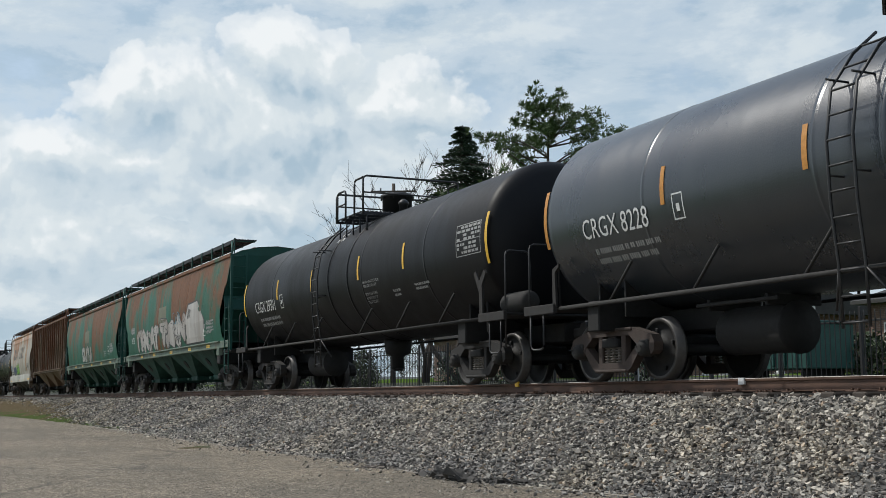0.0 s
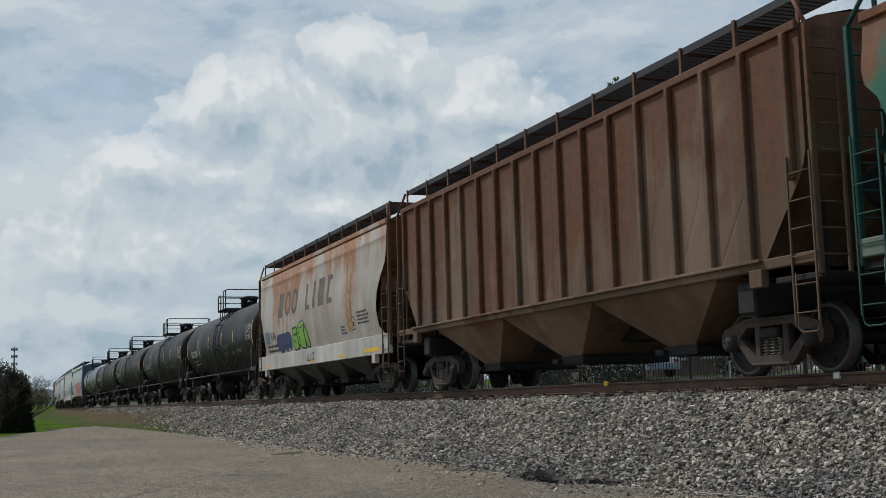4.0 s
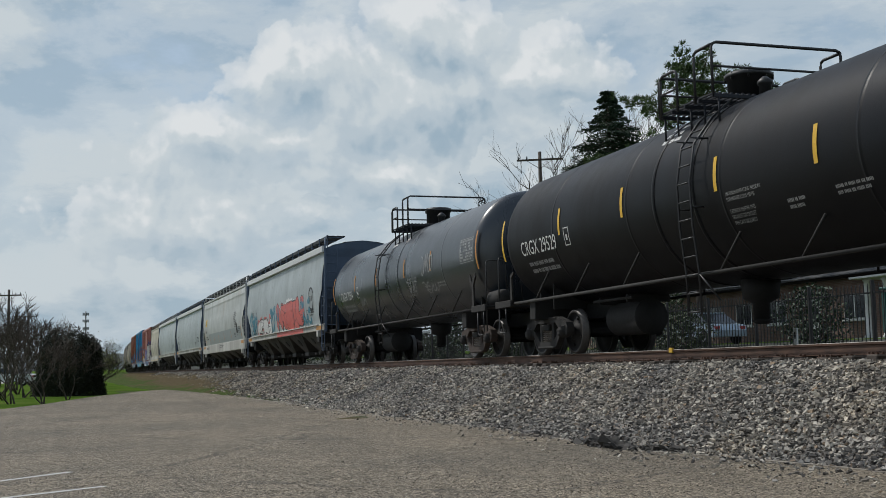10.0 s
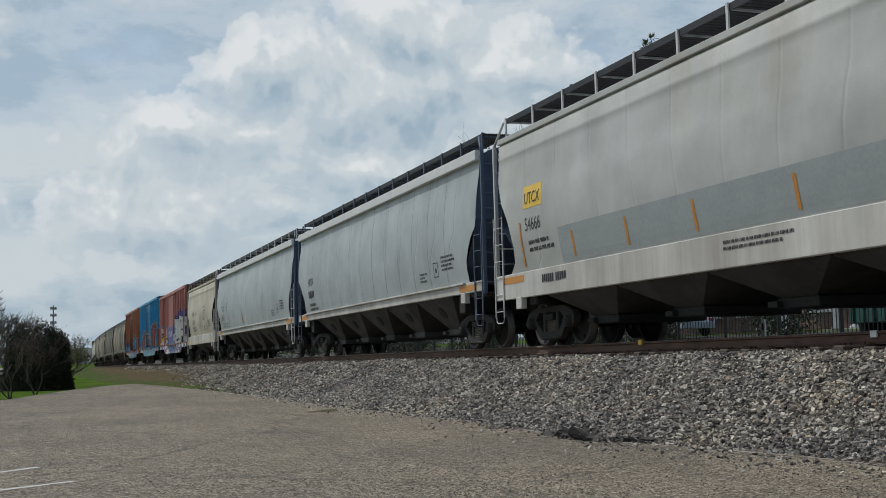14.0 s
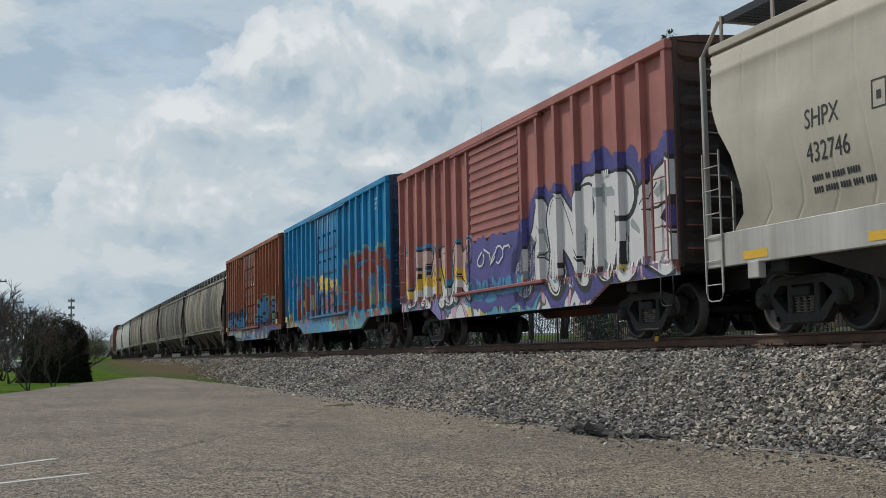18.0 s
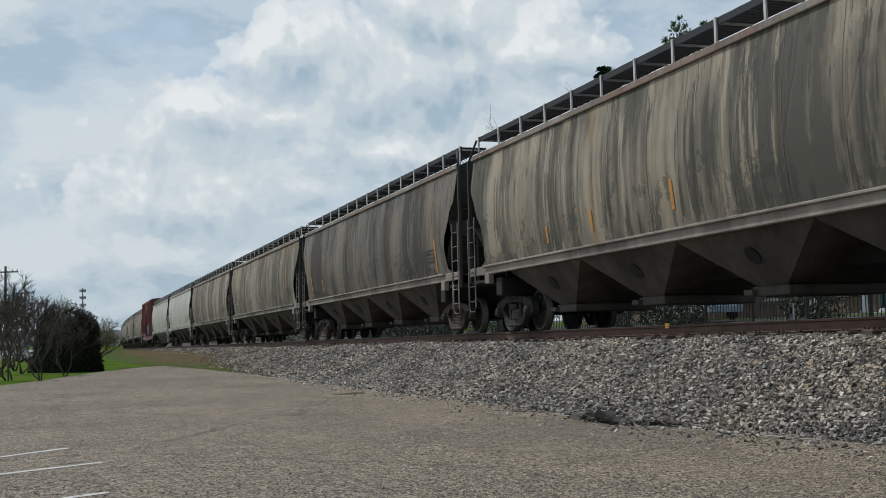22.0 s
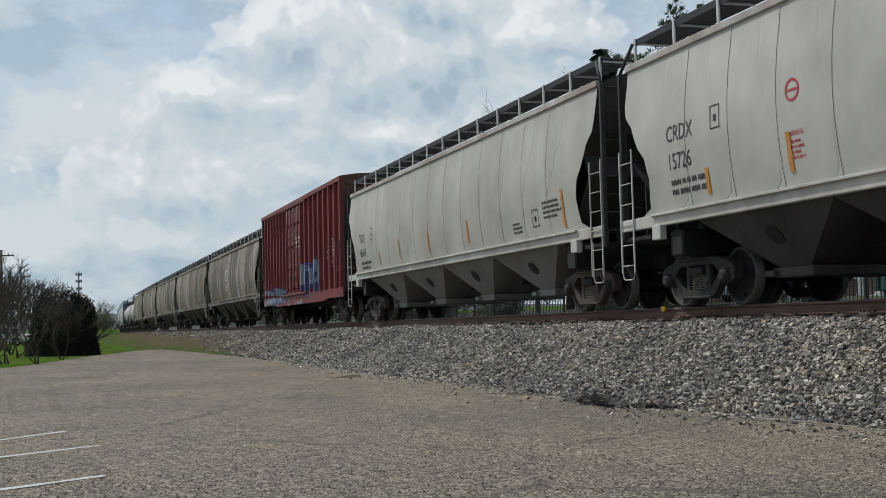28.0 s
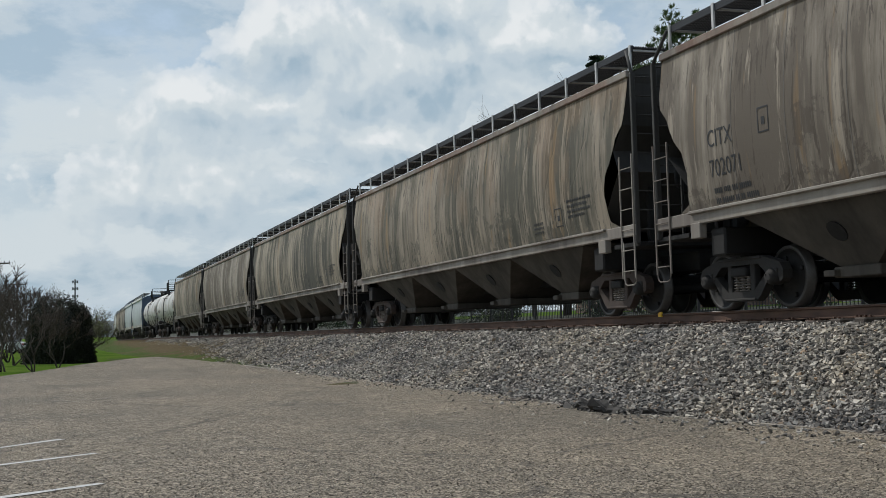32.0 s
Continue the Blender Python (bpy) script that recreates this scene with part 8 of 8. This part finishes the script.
    H(19, "tan covered hopper car with dark grime streaks", DIRTY_D, SILL_TAN, (), 91, tapes=((-.52, 1.75, 2.1), (-.30, 1.8, 2.2), (.02, 1.85, 2.35)))
    H(20, "covered hopper car, dark with soot and grime", DIRTY_B, SILL_TAN, ("TILX", "6483", 2.6), 92, tapes=((-.82, 1.65, 2.45), (-.62, 1.75, 2.2), (.83, 1.65, 2.5)))
    H(21, "tan covered hopper car with brown stains", DIRTY_C, SILL_TAN, ("CRDX", "15230", 2.75), 93)
    H(22, "tan covered hopper car with light grime streaks", DIRTY_A, SILL_TAN, (), 94)
    # DARK_BAY puts the deep shade of the belly into this pale car's bays
    H(23, "clean off-white covered hopper car", PALE, SILL_W, ("CRDX", "15726", 2.75), 95, DARK_BAY, ((-.70, 1.7, 2.1), (-.46, 1.75, 2.3), (.1, 1.75, 2.3), (.5, 1.75, 2.3)))
    H(24, "off-white covered hopper car with grey hopper bays", PALE_B, SILL_W, ("TILX", "66463", 2.6), 96, PALE_BAY, ((-.60, 1.7, 2.05), (-.37, 1.75, 2.3), (-.08, 1.75, 2.3), (.25, 1.75, 2.3), (.84, 1.65, 2.4)))
    c, panel, he, skin, low = box_car("oxide red box car with plug door and small graffiti", L[25], OX_BOX, OX_RIB, "plug", 4, 5.04, -.55, 2.8, BOX_END, ribs=16, deep=.80, end_z=.88)
    graffiti(c, 1.0, 4.3, 1.20, 2.35, 5, ((0, SPRAY_N), (.3, PALE_BLUE)), SPRAY_N, skin, 121, across=low, halo=PURPLE, weight=.65, rim=.05, mist=.03)
    graffiti(c, -he + .8, -2.1, .95, 1.6, 7, PALE_BLUE, SPRAY_N, skin, 123, across=low, weight=.7, rim=.03)
    for k, text, z in ((1, "CO", 2.75), (2, "ER", 2.75), (1, "17", 2.30), (2, "19", 2.30), (3, "39", 2.30)):
        write_mid(c, text, panel(k), z, .26, flat, STENCIL_W, tight=.72)
    for k, a, b in ((1, "LD LMT", "LT WT"), (2, "212000", "74000")):
        write_mid(c, a, panel(k), 2.08, .085, flat, STENCIL_W)
        write_mid(c, b, panel(k), 1.92, .085, flat, STENCIL_W)
    word_bars(c, panel(0) - .05, 2.95, .25, 2, .07, flat, STENCIL_W, 87)
    framed_mark(c, panel(4) - .12, 2.25, .26, .36, flat, STENCIL_W)
    word_bars(c, panel(3) - .15, 2.1, .3, 1, .12, flat, STENCIL_W, 90)
    strips(c, (panel(1),), .2, 1.58, 1.76, flat, BADGE)
    strips(c, (panel(0) + .1, panel(4) + .1, panel(6), .9, 4.2), .22, 1.55, 1.72, flat, ORANGE)
    strips(c, (panel(1),), .2, 1.32, 1.48, flat, STENCIL_W)
    for k in (5, 6, 7):
        strips(c, (panel(k) - .1,), .09, 1.30, 1.42, flat, STENCIL_W)
        strips(c, (panel(k) + .1,), .09, 1.30, 1.42, flat, SPRAY_R)
    write_mid(c, "8 INCH HF COMP SHOES", panel(2), 1.12, .07, flat_side(-1.515), STENCIL_W)
    word_bars(c, .35 - .55, 3.55, .75, 3, .10, flat_side(-1.522), STENCIL_W, 87)
    word_bars(c, he - 2.9, 3.0, .35, 6, .07, flat, STENCIL_W, 88)
    word_bars(c, he - 1.9, 3.0, .5, 5, .07, flat, STENCIL_W, 89)
    framed_mark(c, he - 1.95, 2.0, .55, .38, flat, STENCIL_W)
    TRAIN.append(c)
    H(26, "tan covered hopper car with white scrawled tags", DIRTY_A, SILL_TAN, ("CITX", "702071", 2.55), 97, tag=-1.6)
    H(27, "tan-brown covered hopper car with streaks", DIRTY_C, SILL_TAN, (), 98)
    H(28, "tan covered hopper car with dark bands of grime", DIRTY_D, SILL_TAN, (), 99)
    H(29, "tan covered hopper car with light grime", DIRTY_A, SILL_TAN, (), 100)
    H(30, "brown-stained covered hopper car", DIRTY_C, SILL_TAN, (), 101)


def grain(i, label, skin, sill, num, sd, under, tapes, end, tag):
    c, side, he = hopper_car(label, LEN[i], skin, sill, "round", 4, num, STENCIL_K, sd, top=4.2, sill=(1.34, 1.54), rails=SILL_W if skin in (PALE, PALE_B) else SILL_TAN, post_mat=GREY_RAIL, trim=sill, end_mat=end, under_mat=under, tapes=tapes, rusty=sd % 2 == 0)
    if skin is PALE:
        # red barred ring with a small warning below
        x, z = -he + 5.0, 2.85
        red = plain("red stencil paint", (0.45, 0.03, 0.04), 0.6, 0, 0.2, 8)
        inner, outer = [[(x + r * math.cos(k * .2618), z + r * math.sin(k * .2618)) for k in range(24)] for r in (.125, .16)]
        g = Geo().add([(u, side(v) - .007, v) for u, v in inner + outer], [(k, (k + 1) % 24, 24 + (k + 1) % 24, 24 + k) for k in range(24)])
        patch(g, x - .13, x + .13, z - .015, z + .015, side, .008)
        part("warning_ring", g, red, c)
        write_mid(c, "WARNING", x, z - .62, .075, side, red)
        word_bars(c, x - .16, z - .68, .34, 4, .04, side, red, 131)
    if tag is not None:
        scrawl(c, tag, 2.55, .7, .7, side, SPRAY_W, 31, .02)
        scrawl(c, tag, 1.95, .8, .5, side, SPRAY_W, 32, .02)
    return c


cars()
# the tail of the train: a white tank car and more of the same kinds
TRAIN.append(tank_car("dirty white tank car", 17.6, "", WHITE_TANK, ORANGE, 12, white=True))
LEN.append(17.6)
for k, src in enumerate((31, 14, 13, 28, 27, 12, 30, 26, 29, 11, 28, 27)):
    TRAIN.append(copy_thing(TRAIN[src], Matrix.Identity(4)))
    LEN.append(LEN[src])


# ---------------- what moves ----------------
def middle(i):
    """Place along the track of a car's middle at the start."""
    front = ENDS[0] + LEN[0] - sum(LEN[:i])
    return front - LEN[i] / 2


def car_pose(i, t):
    p, a = track_at(middle(i) + travelled(t))
    return Matrix.Translation(p) @ Matrix.Rotation(a, 4, "Z") @ Matrix.Rotation(GRADE, 4, "Y")


def motions():
    for i, car in enumerate(TRAIN):
        walk(car, [(float(t), car_pose(i, t)) for t in range(33)])
        if i > 30:
            continue
        # the wheels turn while their car is near
        spin = [t / 30 for t in range(0, 961) if -48 < middle(i) + travelled(t / 30) < 14]
        if not spin:
            continue
        for w in [o for o in car.children_recursive if o.name.startswith("wheelset")]:
            base = w.matrix_basis.translation.copy()
            rows = []
            t0 = travelled(spin[0])
            for t in spin:
                rows.append((t, Matrix.Translation(base) @ Matrix.Rotation((travelled(t) - t0) / .457, 4, "Y")))
            if spin[0] > 0:
                rows.insert(0, (0.0, rows[0][1]))
            if spin[-1] < 32:
                rows.append((32.0, rows[-1][1]))
            walk(w, rows)


motions()
